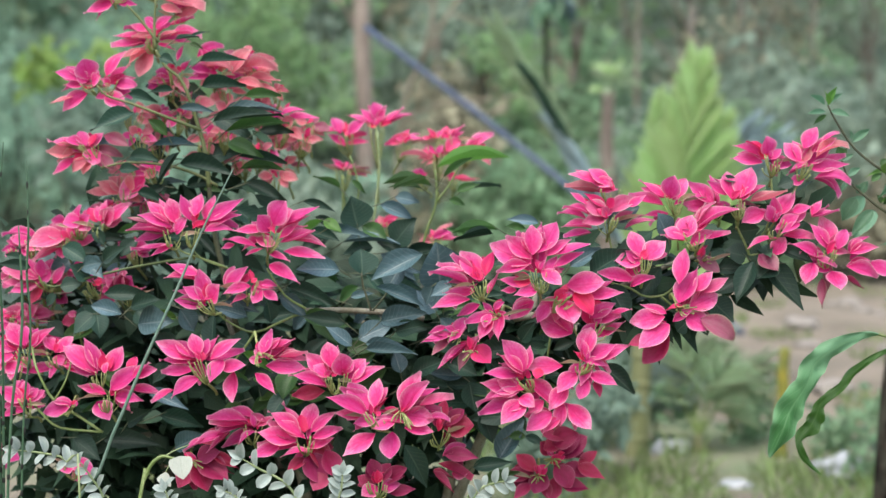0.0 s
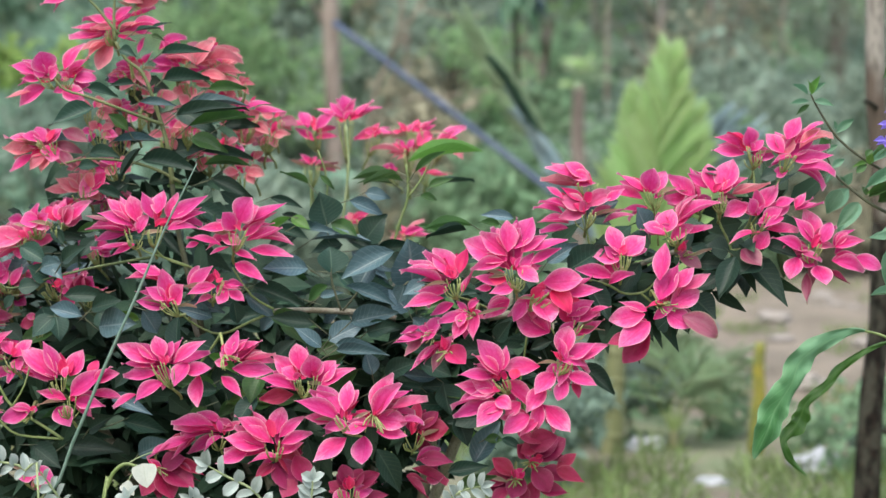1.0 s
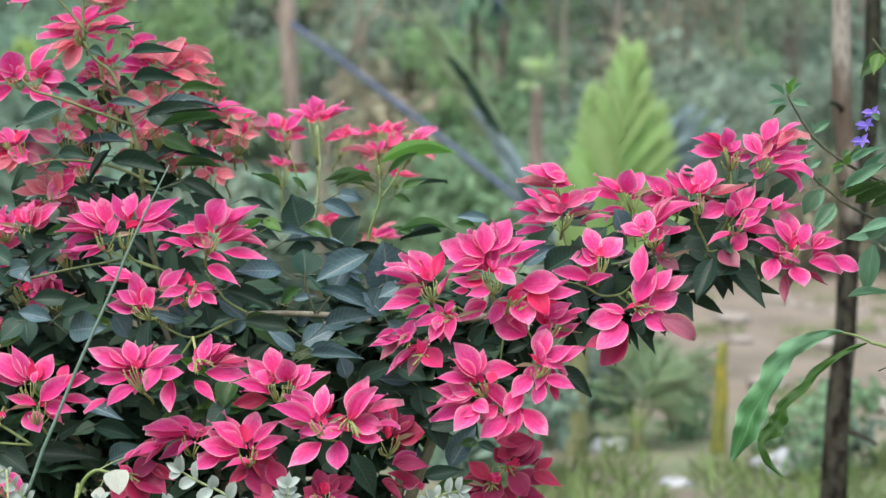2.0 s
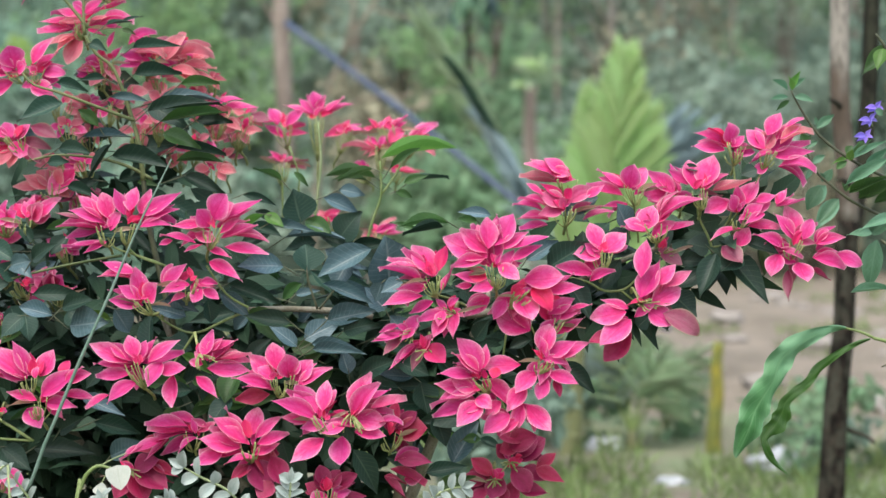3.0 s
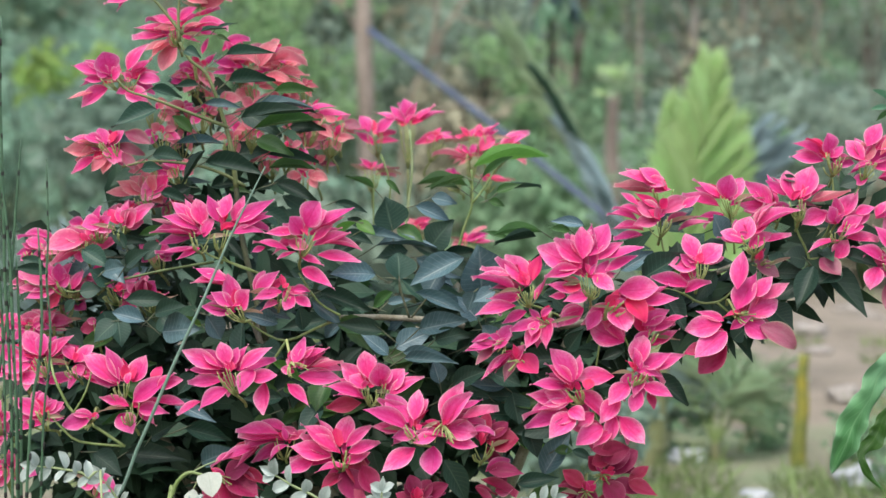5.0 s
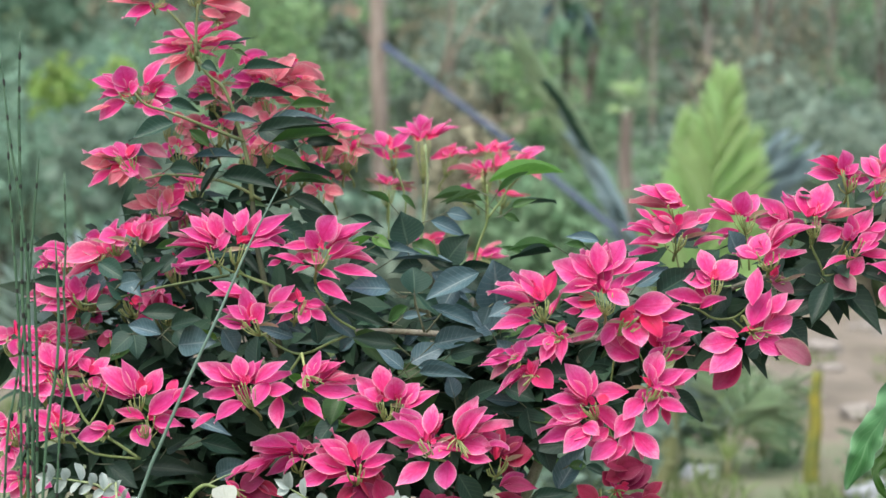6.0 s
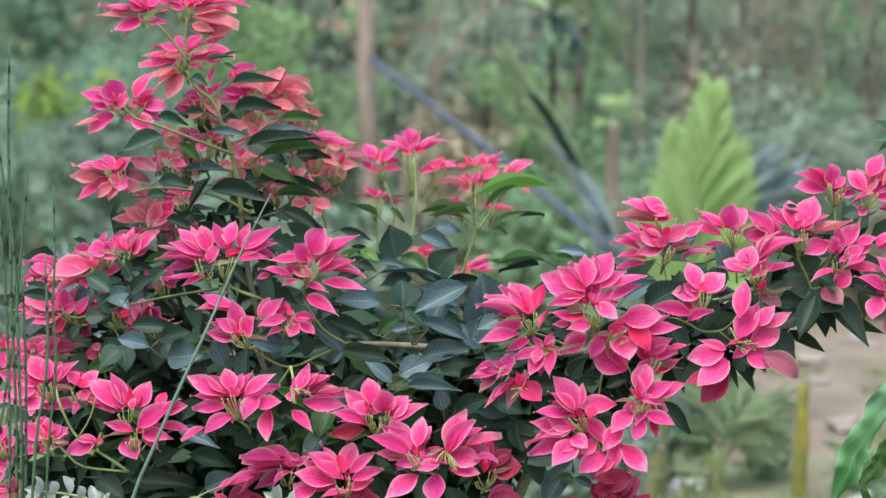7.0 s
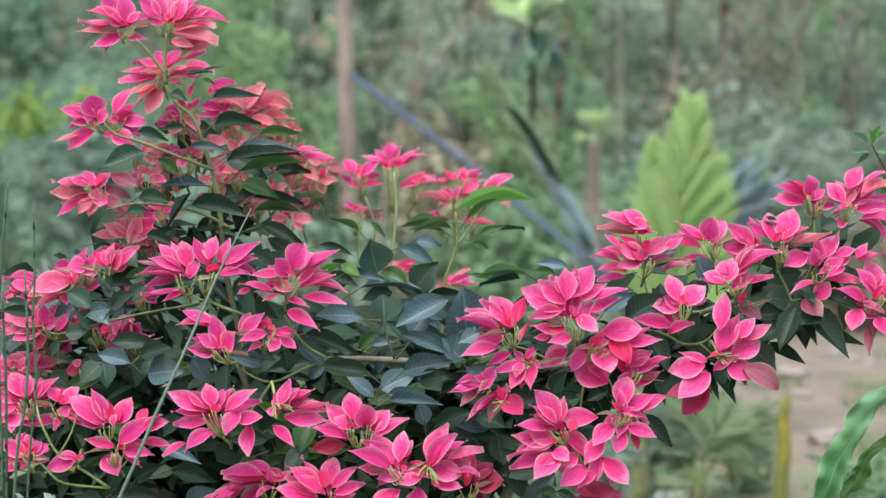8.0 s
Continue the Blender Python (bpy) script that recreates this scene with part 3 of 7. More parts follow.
stem("green", 2.9, 2.4, (0.237, 3.12, 1.155), (0.218, 3.12, 1.026), (0.193, 3.12, 1.036))
stem("green", 2.9, 2.4, (0.267, 3.12, 1.155), (0.287, 3.12, 1.115), (0.295, 3.12, 1.076))
stem("green", 2.9, 2.4, (0.218, 3.12, 1.026), (0.243, 3.12, 0.956), (0.243, 3.12, 0.901))
stem("green", 4.3, 3.2, (-0.595, 3.14, 0.934), (-0.636, 3.14, 0.961), (-0.686, 3.14, 0.993), (-0.708, 3.14, 1.028), (-0.724, 3.15, 1.060), (-0.738, 3.18, 1.095))
stem("green", 3.6, 3.2, (-0.600, 3.14, 0.935), (-0.675, 3.14, 0.942), (-0.706, 3.14, 0.965), (-0.724, 3.14, 0.985))
stem("green", 2.9, 2.4, (-0.686, 3.14, 0.993), (-0.664, 3.14, 1.031), (-0.655, 3.17, 1.085))
stem("olive", 4.2, 2.4, (-0.470, 3.34, 1.250), (-0.558, 3.27, 1.236), (-0.630, 3.25, 1.219), (-0.712, 3.25, 1.197), (-0.733, 3.25, 1.207))

for k in range(7):
    a = k * 0.9
    foot = Vector((BUSH_AT[0] + 0.09 * math.cos(a), BUSH_AT[1] + 0.07 * math.sin(a), -0.02))
    goal = [(-0.40, 3.36, 1.15), (0.10, 3.26, 1.15), (-0.62, 3.38, 1.0), (-0.18, 3.34, 0.95), (0.22, 3.28, 1.20), (-0.02, 3.66, 1.22), (-0.30, 3.30, 1.05)][k]
    goal = Vector(goal)
    tube("main_stem", [foot, foot.lerp(goal, 0.35) + Vector((0, 0.05, 0.05)), foot.lerp(goal, 0.7) + Vector((0, 0.03, 0.03)), goal], [0.017, 0.014, 0.011, 0.008], STEM["wood"], bush, "grey-brown woody stem")

leaf(-0.567, 3.30, 1.530, -78, -34, 37, "dark")
leaf(-0.577, 3.30, 1.568, 56, -16, 19, "dark")
leaf(-0.489, 3.30, 1.575, -49, -5, 16, "dark")
leaf(-0.483, 3.30, 1.542, 70, -8, 17, "blue")
leaf(-0.444, 3.30, 1.633, 97, 0, 20, "dark")
leaf(-0.439, 3.30, 1.584, 88, 2, 27, "dark")
leaf(-0.352, 3.30, 1.565, 72, 2, 20, "green")
leaf(-0.400, 3.30, 1.536, 122, -2, 16, "blue")
leaf(-0.414, 3.30, 1.516, 142, 11, 29, "dark")
leaf(-0.389, 3.30, 1.497, 120, 17, 25, "green")
leaf(-0.327, 3.30, 1.501, 68, -4, 25, "dark")
leaf(-0.518, 3.30, 1.639, 33, -14, 20, "dark")
leaf(-0.535, 3.30, 1.469, 87, 0, 19, "blue")
leaf(-0.385, 3.30, 1.476, 71, -27, 29, "blue")
leaf(-0.478, 3.30, 1.435, 115, -25, 37, "blue")
leaf(-0.576, 3.30, 1.448, 63, -9, 27, "dark")
leaf(-0.597, 3.30, 1.422, 42, 2, 20, "dark")
leaf(-0.478, 3.30, 1.456, -36, -64, 14, "dark")
leaf(-0.349, 3.30, 1.398, 79, -35, 25, "dark")
leaf(-0.365, 3.30, 1.450, 95, -13, 18, "dark")
leaf(-0.365, 3.30, 1.425, 89, -2, 13, "green")
leaf(-0.561, 3.30, 1.379, 62, -21, 20, "dark")
leaf(-0.461, 3.30, 1.678, 38, 12, 8, "dark")
leaf(-0.487, 3.30, 1.672, 51, 4, 9, "dark")
leaf(-0.461, 3.30, 1.666, 26, -10, 9, "green")
leaf(-0.504, 3.30, 1.488, -36, 31, 20, "green")
leaf(-0.140, 3.40, 1.310, -14, 65, 67, "dark")
leaf(-0.068, 3.40, 1.278, 43, 54, 55, "dark")
leaf(-0.198, 3.40, 1.309, 88, -14, 19, "blue")
leaf(-0.170, 3.40, 1.281, 123, -5, 13, "blue")
leaf(-0.228, 3.40, 1.331, 55, -30, 19, "dark")
leaf(-0.098, 3.40, 1.357, 64, -28, 27, "blue")
leaf(-0.068, 3.40, 1.372, 49, -11, 25, "blue")
leaf(-0.250, 3.40, 1.362, 64, -21, 17, "dark")
leaf(-0.196, 3.40, 1.293, -64, -32, 32, "dark")
leaf(-0.111, 3.40, 1.271, -64, -16, 32, "dark")
leaf(-0.036, 3.40, 1.260, -75, 27, 32, "dark")
leaf(-0.239, 3.40, 1.303, 64, -21, 25, "dark")
leaf(-0.047, 3.40, 1.260, 75, 11, 25, "dark")
leaf(0.082, 3.40, 1.293, -54, 16, 13, "blue")
leaf(0.139, 3.30, 1.312, -93, -7, 11, "green")
leaf(0.127, 3.30, 1.305, -75, -12, 9, "dark")
leaf(0.215, 3.30, 1.326, -62, 7, 20, "blue")
leaf(0.189, 3.30, 1.316, -41, 4, 16, "blue")
leaf(0.179, 3.30, 1.266, -78, -23, 30, "dark")
leaf(0.011, 3.60, 1.432, 152, 21, 13, "lime")
leaf(0.067, 3.60, 1.386, 78, 8, 8, "dark")
leaf(-0.001, 3.60, 1.393, -101, 3, 8, "green")
leaf(-0.132, 3.40, 1.314, 53, -32, 32, "green")
leaf(-0.004, 3.40, 1.411, -64, -22, 11, "green")
leaf(0.028, 3.40, 1.411, 59, 41, 15, "green")
leaf(-0.014, 3.40, 1.389, -66, 2, 9, "green")
leaf(0.055, 3.40, 1.384, 48, 16, 17, "green")
leaf(0.039, 3.40, 1.368, 32, -11, 15, "green")
leaf(-0.175, 3.40, 1.389, -53, 23, 9, "green")
leaf(-0.153, 3.40, 1.405, 27, -27, 11, "green")
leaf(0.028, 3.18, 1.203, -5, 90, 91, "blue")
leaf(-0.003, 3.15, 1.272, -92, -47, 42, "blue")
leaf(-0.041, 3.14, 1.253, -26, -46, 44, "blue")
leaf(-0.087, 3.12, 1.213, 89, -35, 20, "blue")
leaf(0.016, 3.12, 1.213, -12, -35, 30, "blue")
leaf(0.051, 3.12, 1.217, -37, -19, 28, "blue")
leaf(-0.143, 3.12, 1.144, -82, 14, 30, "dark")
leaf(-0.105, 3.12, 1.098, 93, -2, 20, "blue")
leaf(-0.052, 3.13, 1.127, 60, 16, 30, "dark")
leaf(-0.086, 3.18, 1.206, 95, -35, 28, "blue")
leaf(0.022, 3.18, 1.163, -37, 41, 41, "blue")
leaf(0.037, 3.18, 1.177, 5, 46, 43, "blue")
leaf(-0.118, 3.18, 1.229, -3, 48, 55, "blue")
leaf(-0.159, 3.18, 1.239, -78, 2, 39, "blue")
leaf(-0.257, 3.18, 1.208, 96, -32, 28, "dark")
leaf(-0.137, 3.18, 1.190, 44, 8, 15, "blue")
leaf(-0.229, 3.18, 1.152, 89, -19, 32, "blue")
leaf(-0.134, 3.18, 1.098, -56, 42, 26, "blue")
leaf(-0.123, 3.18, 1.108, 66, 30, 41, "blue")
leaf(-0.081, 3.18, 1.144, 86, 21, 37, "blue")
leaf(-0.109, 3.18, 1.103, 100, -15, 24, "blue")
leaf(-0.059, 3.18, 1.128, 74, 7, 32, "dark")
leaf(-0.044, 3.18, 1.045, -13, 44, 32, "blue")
leaf(-0.021, 3.18, 1.045, 62, 28, 35, "dark")
leaf(0.085, 3.18, 1.031, 12, -56, 47, "dark")
leaf(0.141, 3.18, 0.885, 47, 75, 41, "blue")
leaf(-0.036, 3.18, 0.911, 43, -83, 41, "dark")
leaf(-0.076, 3.18, 0.902, 15, -25, 34, "dark")
leaf(-0.001, 3.18, 1.110, 80, -25, 35, "dark")
leaf(0.040, 3.18, 1.069, 60, -25, 35, "dark")
leaf(0.060, 3.18, 1.110, -30, 40, 30, "blue")
leaf(-0.041, 3.18, 1.019, 81, -10, 14, "dark")
leaf(0.110, 3.18, 0.973, 20, -56, 39, "dark")
leaf(0.093, 3.14, 0.879, 74, 12, 26, "dark")
leaf(0.113, 3.12, 0.853, 67, 24, 24, "green")
leaf(0.069, 3.14, 0.887, -45, 16, 24, "dark")
leaf(0.160, 3.16, 0.929, 34, 0, 18, "green")
leaf(0.190, 3.16, 0.934, 37, -17, 17, "dark")
leaf(0.140, 3.18, 1.211, 50, -40, 35, "dark")
leaf(0.181, 3.18, 1.110, 25, 40, 30, "dark")
leaf(0.241, 3.18, 1.094, 40, 15, 20, "dark")
leaf(0.332, 3.18, 1.069, 59, -51, 30, "dark")
leaf(0.304, 3.12, 1.242, 67, 46, 44, "dark")
leaf(0.267, 3.12, 1.254, 54, 35, 29, "blue")
leaf(0.266, 3.12, 1.308, -39, -25, 29, "dark")
leaf(0.336, 3.12, 1.224, 40, -69, 35, "dark")
leaf(0.435, 3.12, 1.254, -39, -59, 39, "dark")
leaf(0.444, 3.12, 1.314, -20, 39, 39, "blue")
leaf(0.395, 3.12, 1.363, -59, -30, 39, "blue")
leaf(0.602, 3.14, 1.265, -34, -76, 37, "dark")
leaf(0.625, 3.14, 1.265, 71, -89, 45, "dark")
leaf(0.532, 3.14, 1.251, 67, -1, 29, "dark")
leaf(0.530, 3.14, 1.193, 40, -40, 47, "dark")
leaf(0.577, 3.14, 1.233, -50, -30, 35, "dark")
leaf(0.655, 3.14, 1.285, 54, -20, 25, "dark")
leaf(0.682, 3.14, 1.273, 6, -50, 29, "green")
leaf(0.592, 3.14, 1.273, -45, 10, 39, "dark")
leaf(0.647, 3.14, 1.263, -40, -30, 39, "dark")
leaf(0.468, 3.14, 1.133, 20, 20, 29, "dark")
leaf(0.571, 3.14, 1.412, -35, 5, 14, "dark")
leaf(0.676, 3.14, 1.412, -30, -10, 25, "dark")
leaf(-0.532, 3.16, 1.136, 71, 10, 51, "blue")
leaf(-0.458, 3.16, 1.164, 25, -44, 37, "blue")
leaf(-0.394, 3.16, 1.090, 1, 66, 31, "dark")
leaf(-0.368, 3.16, 1.182, 61, -22, 25, "blue")
leaf(-0.293, 3.16, 1.182, 6, -44, 29, "dark")
leaf(-0.508, 3.16, 1.012, 80, -28, 25, "blue")
leaf(-0.494, 3.16, 0.964, 80, -24, 31, "dark")
leaf(-0.464, 3.16, 0.904, 63, 30, 35, "blue")
leaf(-0.603, 3.16, 0.915, 112, -8, 37, "dark")
leaf(-0.653, 3.16, 0.922, 54, -40, 39, "dark")
leaf(-0.320, 3.16, 1.022, -70, 0, 29, "dark")
leaf(-0.250, 3.16, 1.012, -40, -60, 35, "dark")
leaf(-0.220, 3.16, 1.072, 40, 40, 29, "dark")
leaf(-0.240, 3.16, 1.052, -20, -50, 39, "green")
leaf(-0.329, 3.16, 1.152, -59, 20, 29, "blue")
leaf(-0.269, 3.16, 1.192, 50, -40, 29, "blue")
leaf(-0.359, 3.16, 1.112, 40, -20, 39, "dark")
leaf(-0.616, 3.16, 1.152, -40, -40, 39, "dark")
leaf(-0.567, 3.16, 1.152, -59, 15, 29, "blue")
leaf(-0.635, 3.16, 1.242, 40, 10, 29, "blue")
leaf(-0.595, 3.16, 1.252, 50, 30, 29, "dark")
leaf(-0.536, 3.16, 1.291, -30, -30, 29, "dark")
leaf(-0.547, 3.16, 1.167, 60, 15, 33, "dark")
leaf(-0.458, 3.16, 1.092, -49, 20, 39, "dark")
leaf(-0.549, 3.16, 0.952, 50, 30, 33, "dark")
leaf(-0.340, 3.16, 0.992, -30, -50, 35, "green")
leaf(-0.478, 3.16, 1.062, -30, -40, 29, "dark")
leaf(-0.656, 3.25, 1.245, 42, -30, 37, "blue")
leaf(-0.645, 3.25, 1.214, -36, 25, 35, "blue")
leaf(-0.697, 3.25, 1.198, 41, 6, 31, "blue")
leaf(-0.619, 3.25, 1.183, 93, -4, 29, "dark")
leaf(-0.765, 3.25, 1.243, -42, 15, 21, "dark")
leaf(-0.754, 3.25, 1.233, -57, 9, 21, "dark")
leaf(-0.697, 3.25, 1.275, 52, -30, 35, "dark")
leaf(-0.620, 3.25, 1.276, -26, 31, 21, "dark")
leaf(-0.712, 3.25, 1.182, -21, -26, 19, "dark")
leaf(-0.660, 3.25, 1.162, 16, -46, 41, "dark")
leaf(-0.722, 3.25, 1.130, 31, -31, 31, "dark")
leaf(-0.629, 3.25, 1.152, 11, -51, 37, "dark")
leaf(-0.557, 3.25, 1.153, 42, -30, 48, "blue")

h = head(-0.462, 3.130, 1.307, 0, -36)
bract(h, -8, 17, -56, 63, 23)
bract(h, 5, 17, -8, 64, 29)
bract(h, -3, 9, -66, 33, 21)
bract(h, -12, -1, -90, 3, 14)
bract(h, -47, 17, -90, 29, 6, "pale")
bract(h, 7, -3, 23, 29, 21)
bract(h, 1, 17, -15, 38, 11, "red")
bract(h, -8, -22, -76, -29, 9)
bract(h, 0, -22, -39, -42, 13)
h = head(-0.421, 3.120, 1.315, -10, -48)
bract(h, -10, 16, -28, 63, 23)
bract(h, 0, 23, 10, 66, 31)
bract(h, 18, 18, 35, 61, 23)
bract(h, 23, 16, 90, 57, 27)
bract(h, 24, 2, 86, 27, 19)
bract(h, 18, -4, 74, 0, 15)
bract(h, 3, 18, 5, 35, 12, "red")
bract(h, -2, 14, -4, 27, 9, "red")
h = head(-0.279, 3.120, 1.308, -13, -51)
bract(h, 3, 17, 26, 61, 44)
bract(h, 5, 17, 18, 42, 17, "red")
bract(h, -5, 3, -24, 34, 31)
bract(h, 18, 17, 87, 51, 19)
bract(h, 18, 9, 70, 35, 13)
bract(h, 13, -9, 50, 21, 16)
bract(h, 15, -17, 80, 7, 17)
bract(h, 42, -13, 99, -24, 7, "coral")
bract(h, 21, -32, 99, -44, 19)
bract(h, -28, -25, -89, -11, 14)
bract(h, -17, 7, -70, 5, 17)
bract(h, -31, -8, 13, -23, 23, "coral")
bract(h, -9, -32, 35, -50, 15)
bract(h, -5, -57, 55, -90, 25)
bract(h, -15, -27, -47, -40, 6)
bract(h, -68, -20, -92, -29, 12)
h = head(-0.393, 3.100, 1.182, 23, -22)
bract(h, -5, 3, -18, 61, 31)
bract(h, 1, 1, 25, 34, 35)
bract(h, -1, 5, -5, 36, 19, "red")
bract(h, -5, 5, -46, 29, 23)
bract(h, -3, -6, -61, 4, 25)
bract(h, -19, 50, -78, 71, 20)
bract(h, -23, 40, -83, 43, 13)
h = head(-0.319, 3.120, 1.215, -9, -42)
bract(h, -47, -8, -4, 32, 25)
bract(h, 1, -4, -50, -19, 21)
bract(h, -17, 0, 1, 20, 15, "red")
bract(h, 19, 0, 50, -3, 13)
bract(h, 23, -12, 7, -34, 22)
bract(h, 24, -12, 53, -30, 19)
bract(h, -3, -22, -34, -37, 14, "coral")
h = head(-0.399, 3.060, 1.078, 20, -57)
bract(h, -16, 3, -84, 35, 28)
bract(h, -12, 7, -53, 38, 21)
bract(h, -4, 11, -18, 50, 27)
bract(h, 1, 7, 11, 40, 21)
bract(h, 16, 3, 70, 41, 23)
bract(h, -16, -5, -79, 0, 17)
bract(h, -2, -30, -51, -65, 27)
bract(h, -51, -53, -90, -74, 9)
bract(h, 40, 3, 19, -36, 30)
bract(h, 1, 0, 0, 19, 11, "red")
bract(h, 59, -17, 58, -72, 28)
bract(h, 98, -20, 138, -56, 21)
bract(h, 34, -10, 82, -5, 25)
bract(h, -10, -15, -72, -19, 17)
h = head(-0.285, 3.070, 1.084, -23, 44)
bract(h, -5, 8, 11, 52, 23)
bract(h, 1, 12, 30, 39, 19)
bract(h, 5, 12, 54, 35, 16)
bract(h, 5, -4, 46, 27, 14)
bract(h, 24, 2, 79, 12, 6, "coral")
bract(h, 1, -14, 75, -19, 30)
bract(h, -5, 6, -14, 29, 17, "red")
bract(h, -5, -7, -29, -2, 15)
h = head(-0.163, 3.060, 1.052, 3, -36)
bract(h, 0, 17, -8, 63, 32)
bract(h, -8, 0, -51, 41, 30)
bract(h, -12, -14, -77, 4, 23)
bract(h, -1, 4, -10, 43, 19, "red")
bract(h, -5, 0, -34, 21, 25)
bract(h, -12, -25, -71, -33, 25, "crimson")
bract(h, -4, -19, -51, -6, 9)
h = head(-0.141, 3.060, 1.052, -5, -36)
bract(h, -3, 4, -3, 47, 36)
bract(h, 7, -4, 39, 33, 32)
bract(h, -1, 4, 1, 37, 23, "red")
bract(h, 13, -14, 73, 19, 20)
bract(h, 2, 4, 16, 31, 19)
h = head(-0.082, 3.020, 0.993, 26, -40)
bract(h, -9, 6, -50, 51, 34)
bract(h, -13, -4, -90, 28, 26)
bract(h, -18, -8, -71, 0, 17)
bract(h, -1, 10, 6, 60, 28)
bract(h, 6, -12, -39, -19, 22)
bract(h, 38, -14, -5, -27, 21)
bract(h, 1, -37, -55, -74, 32)
bract(h, -1, -2, -6, 15, 11, "red")
bract(h, 2, -4, 12, 3, 9, "red")
h = head(-0.032, 3.020, 0.986, -6, 49)
bract(h, -5, 22, 31, 81, 34)
bract(h, -1, 7, 45, 66, 28)
bract(h, 24, 38, 64, 53, 13)
bract(h, 29, 22, 91, 39, 12, "coral")
bract(h, 1, 3, 55, -3, 34)
bract(h, 3, -18, 57, -25, 22)
bract(h, 41, -5, 85, -4, 6)
bract(h, -18, -26, -22, -72, 37)
bract(h, 3, -11, -47, 1, 7)
bract(h, -3, 5, -33, 15, 8, "red")
bract(h, -3, 10, 19, 43, 15, "red")
h = head(-0.212, 3.060, 0.939, 7, -36)
bract(h, 6, 16, 16, 62, 34)
bract(h, 1, 12, -8, 43, 23, "red")
bract(h, -8, 6, -68, 49, 30)
bract(h, -12, -4, -88, 14, 34)
bract(h, -4, 4, -50, 35, 23)
bract(h, 12, 12, 55, 49, 19)
bract(h, 15, 2, 70, 23, 19)
bract(h, 8, -16, 54, 3, 19)
bract(h, -8, -13, -85, -12, 14)
bract(h, 12, -21, -41, -31, 10)
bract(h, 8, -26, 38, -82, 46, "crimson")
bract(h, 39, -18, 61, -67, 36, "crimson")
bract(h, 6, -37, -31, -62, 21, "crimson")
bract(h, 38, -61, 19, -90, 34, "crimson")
bract(h, -44, -12, -97, -31, 25)
h = head(-0.308, 3.100, 0.951, -4, -34)
bract(h, -11, 15, -85, 22, 14)
bract(h, -15, 8, -81, 14, 12)
bract(h, -3, 4, -80, -18, 15)
bract(h, 5, 18, -44, 35, 13)
bract(h, 5, 5, 42, 25, 15, "coral")
bract(h, 23, 14, -5, 28, 12, "coral")
bract(h, 5, -5, -27, -30, 12)
bract(h, -88, -15, -127, -41, 11)
bract(h, -44, -5, -108, -29, 13)
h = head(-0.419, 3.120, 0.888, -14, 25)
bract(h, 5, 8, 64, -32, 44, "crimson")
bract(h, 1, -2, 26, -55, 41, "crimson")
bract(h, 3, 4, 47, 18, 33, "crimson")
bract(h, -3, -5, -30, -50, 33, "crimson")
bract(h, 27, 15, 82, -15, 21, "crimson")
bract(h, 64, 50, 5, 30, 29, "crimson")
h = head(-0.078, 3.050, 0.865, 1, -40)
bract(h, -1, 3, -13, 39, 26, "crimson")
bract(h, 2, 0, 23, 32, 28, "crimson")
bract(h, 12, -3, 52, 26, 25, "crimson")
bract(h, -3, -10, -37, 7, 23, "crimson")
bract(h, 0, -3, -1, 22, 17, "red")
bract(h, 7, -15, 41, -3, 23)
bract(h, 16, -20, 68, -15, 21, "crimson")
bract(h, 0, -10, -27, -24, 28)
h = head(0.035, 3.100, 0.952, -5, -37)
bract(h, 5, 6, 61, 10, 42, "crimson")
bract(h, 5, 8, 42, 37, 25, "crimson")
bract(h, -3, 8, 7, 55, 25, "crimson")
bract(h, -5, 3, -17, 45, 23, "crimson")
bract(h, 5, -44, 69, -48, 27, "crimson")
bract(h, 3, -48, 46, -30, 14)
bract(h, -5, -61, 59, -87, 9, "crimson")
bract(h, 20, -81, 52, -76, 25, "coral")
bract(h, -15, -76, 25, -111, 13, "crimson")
h = head(0.102, 3.020, 1.229, 10, -39)
bract(h, 5, 5, -35, 53, 37)
bract(h, -2, 2, -9, 29, 19, "red")
bract(h, 11, 11, 26, 59, 24, "red")
bract(h, -18, 3, -76, 33, 8)
bract(h, -26, 19, -90, 13, 12, "coral")
bract(h, -18, -6, -92, 18, 5)
bract(h, -8, -17, -66, -20, 21)
bract(h, -16, -31, -85, -47, 22)
bract(h, 16, -22, 35, 19, 9)
bract(h, 2, -40, -39, -61, 17)
bract(h, 26, -56, -26, -71, 14)
bract(h, 7, 7, 16, 35, 13, "red")
h = head(0.204, 3.000, 1.246, 8, -45)
bract(h, -10, 18, -84, 51, 46)
bract(h, -9, 26, -56, 67, 30)
bract(h, -9, 33, -11, 86, 32)
bract(h, -1, 37, 34, 92, 43)
bract(h, 14, 31, 60, 61, 20)
bract(h, 27, 33, 93, 54, 14)
bract(h, 28, 12, 82, 40, 16)
bract(h, 13, -2, 36, 32, 20)
bract(h, 7, 7, 43, -17, 26)
bract(h, -14, 17, -73, 4, 22)
bract(h, -14, -24, -70, -10, 19)
bract(h, -10, -14, -45, -9, 26, "red")
bract(h, 1, -29, -42, -38, 22)
bract(h, -36, -29, -64, -30, 13)
h = head(0.256, 3.030, 1.201, -41, -26)
bract(h, 1, 23, 69, 30, 41)
bract(h, 37, 6, 104, 12, 23)
bract(h, -56, -7, -101, -38, 26)
bract(h, -28, -10, -50, -44, 24)
bract(h, -7, -2, 13, -42, 43)
bract(h, 13, -63, -46, -35, 45)
bract(h, -18, -10, 15, 31, 14, "red")
bract(h, 14, 10, 48, -27, 32, "red")
bract(h, -19, -5, 5, 14, 21, "red")
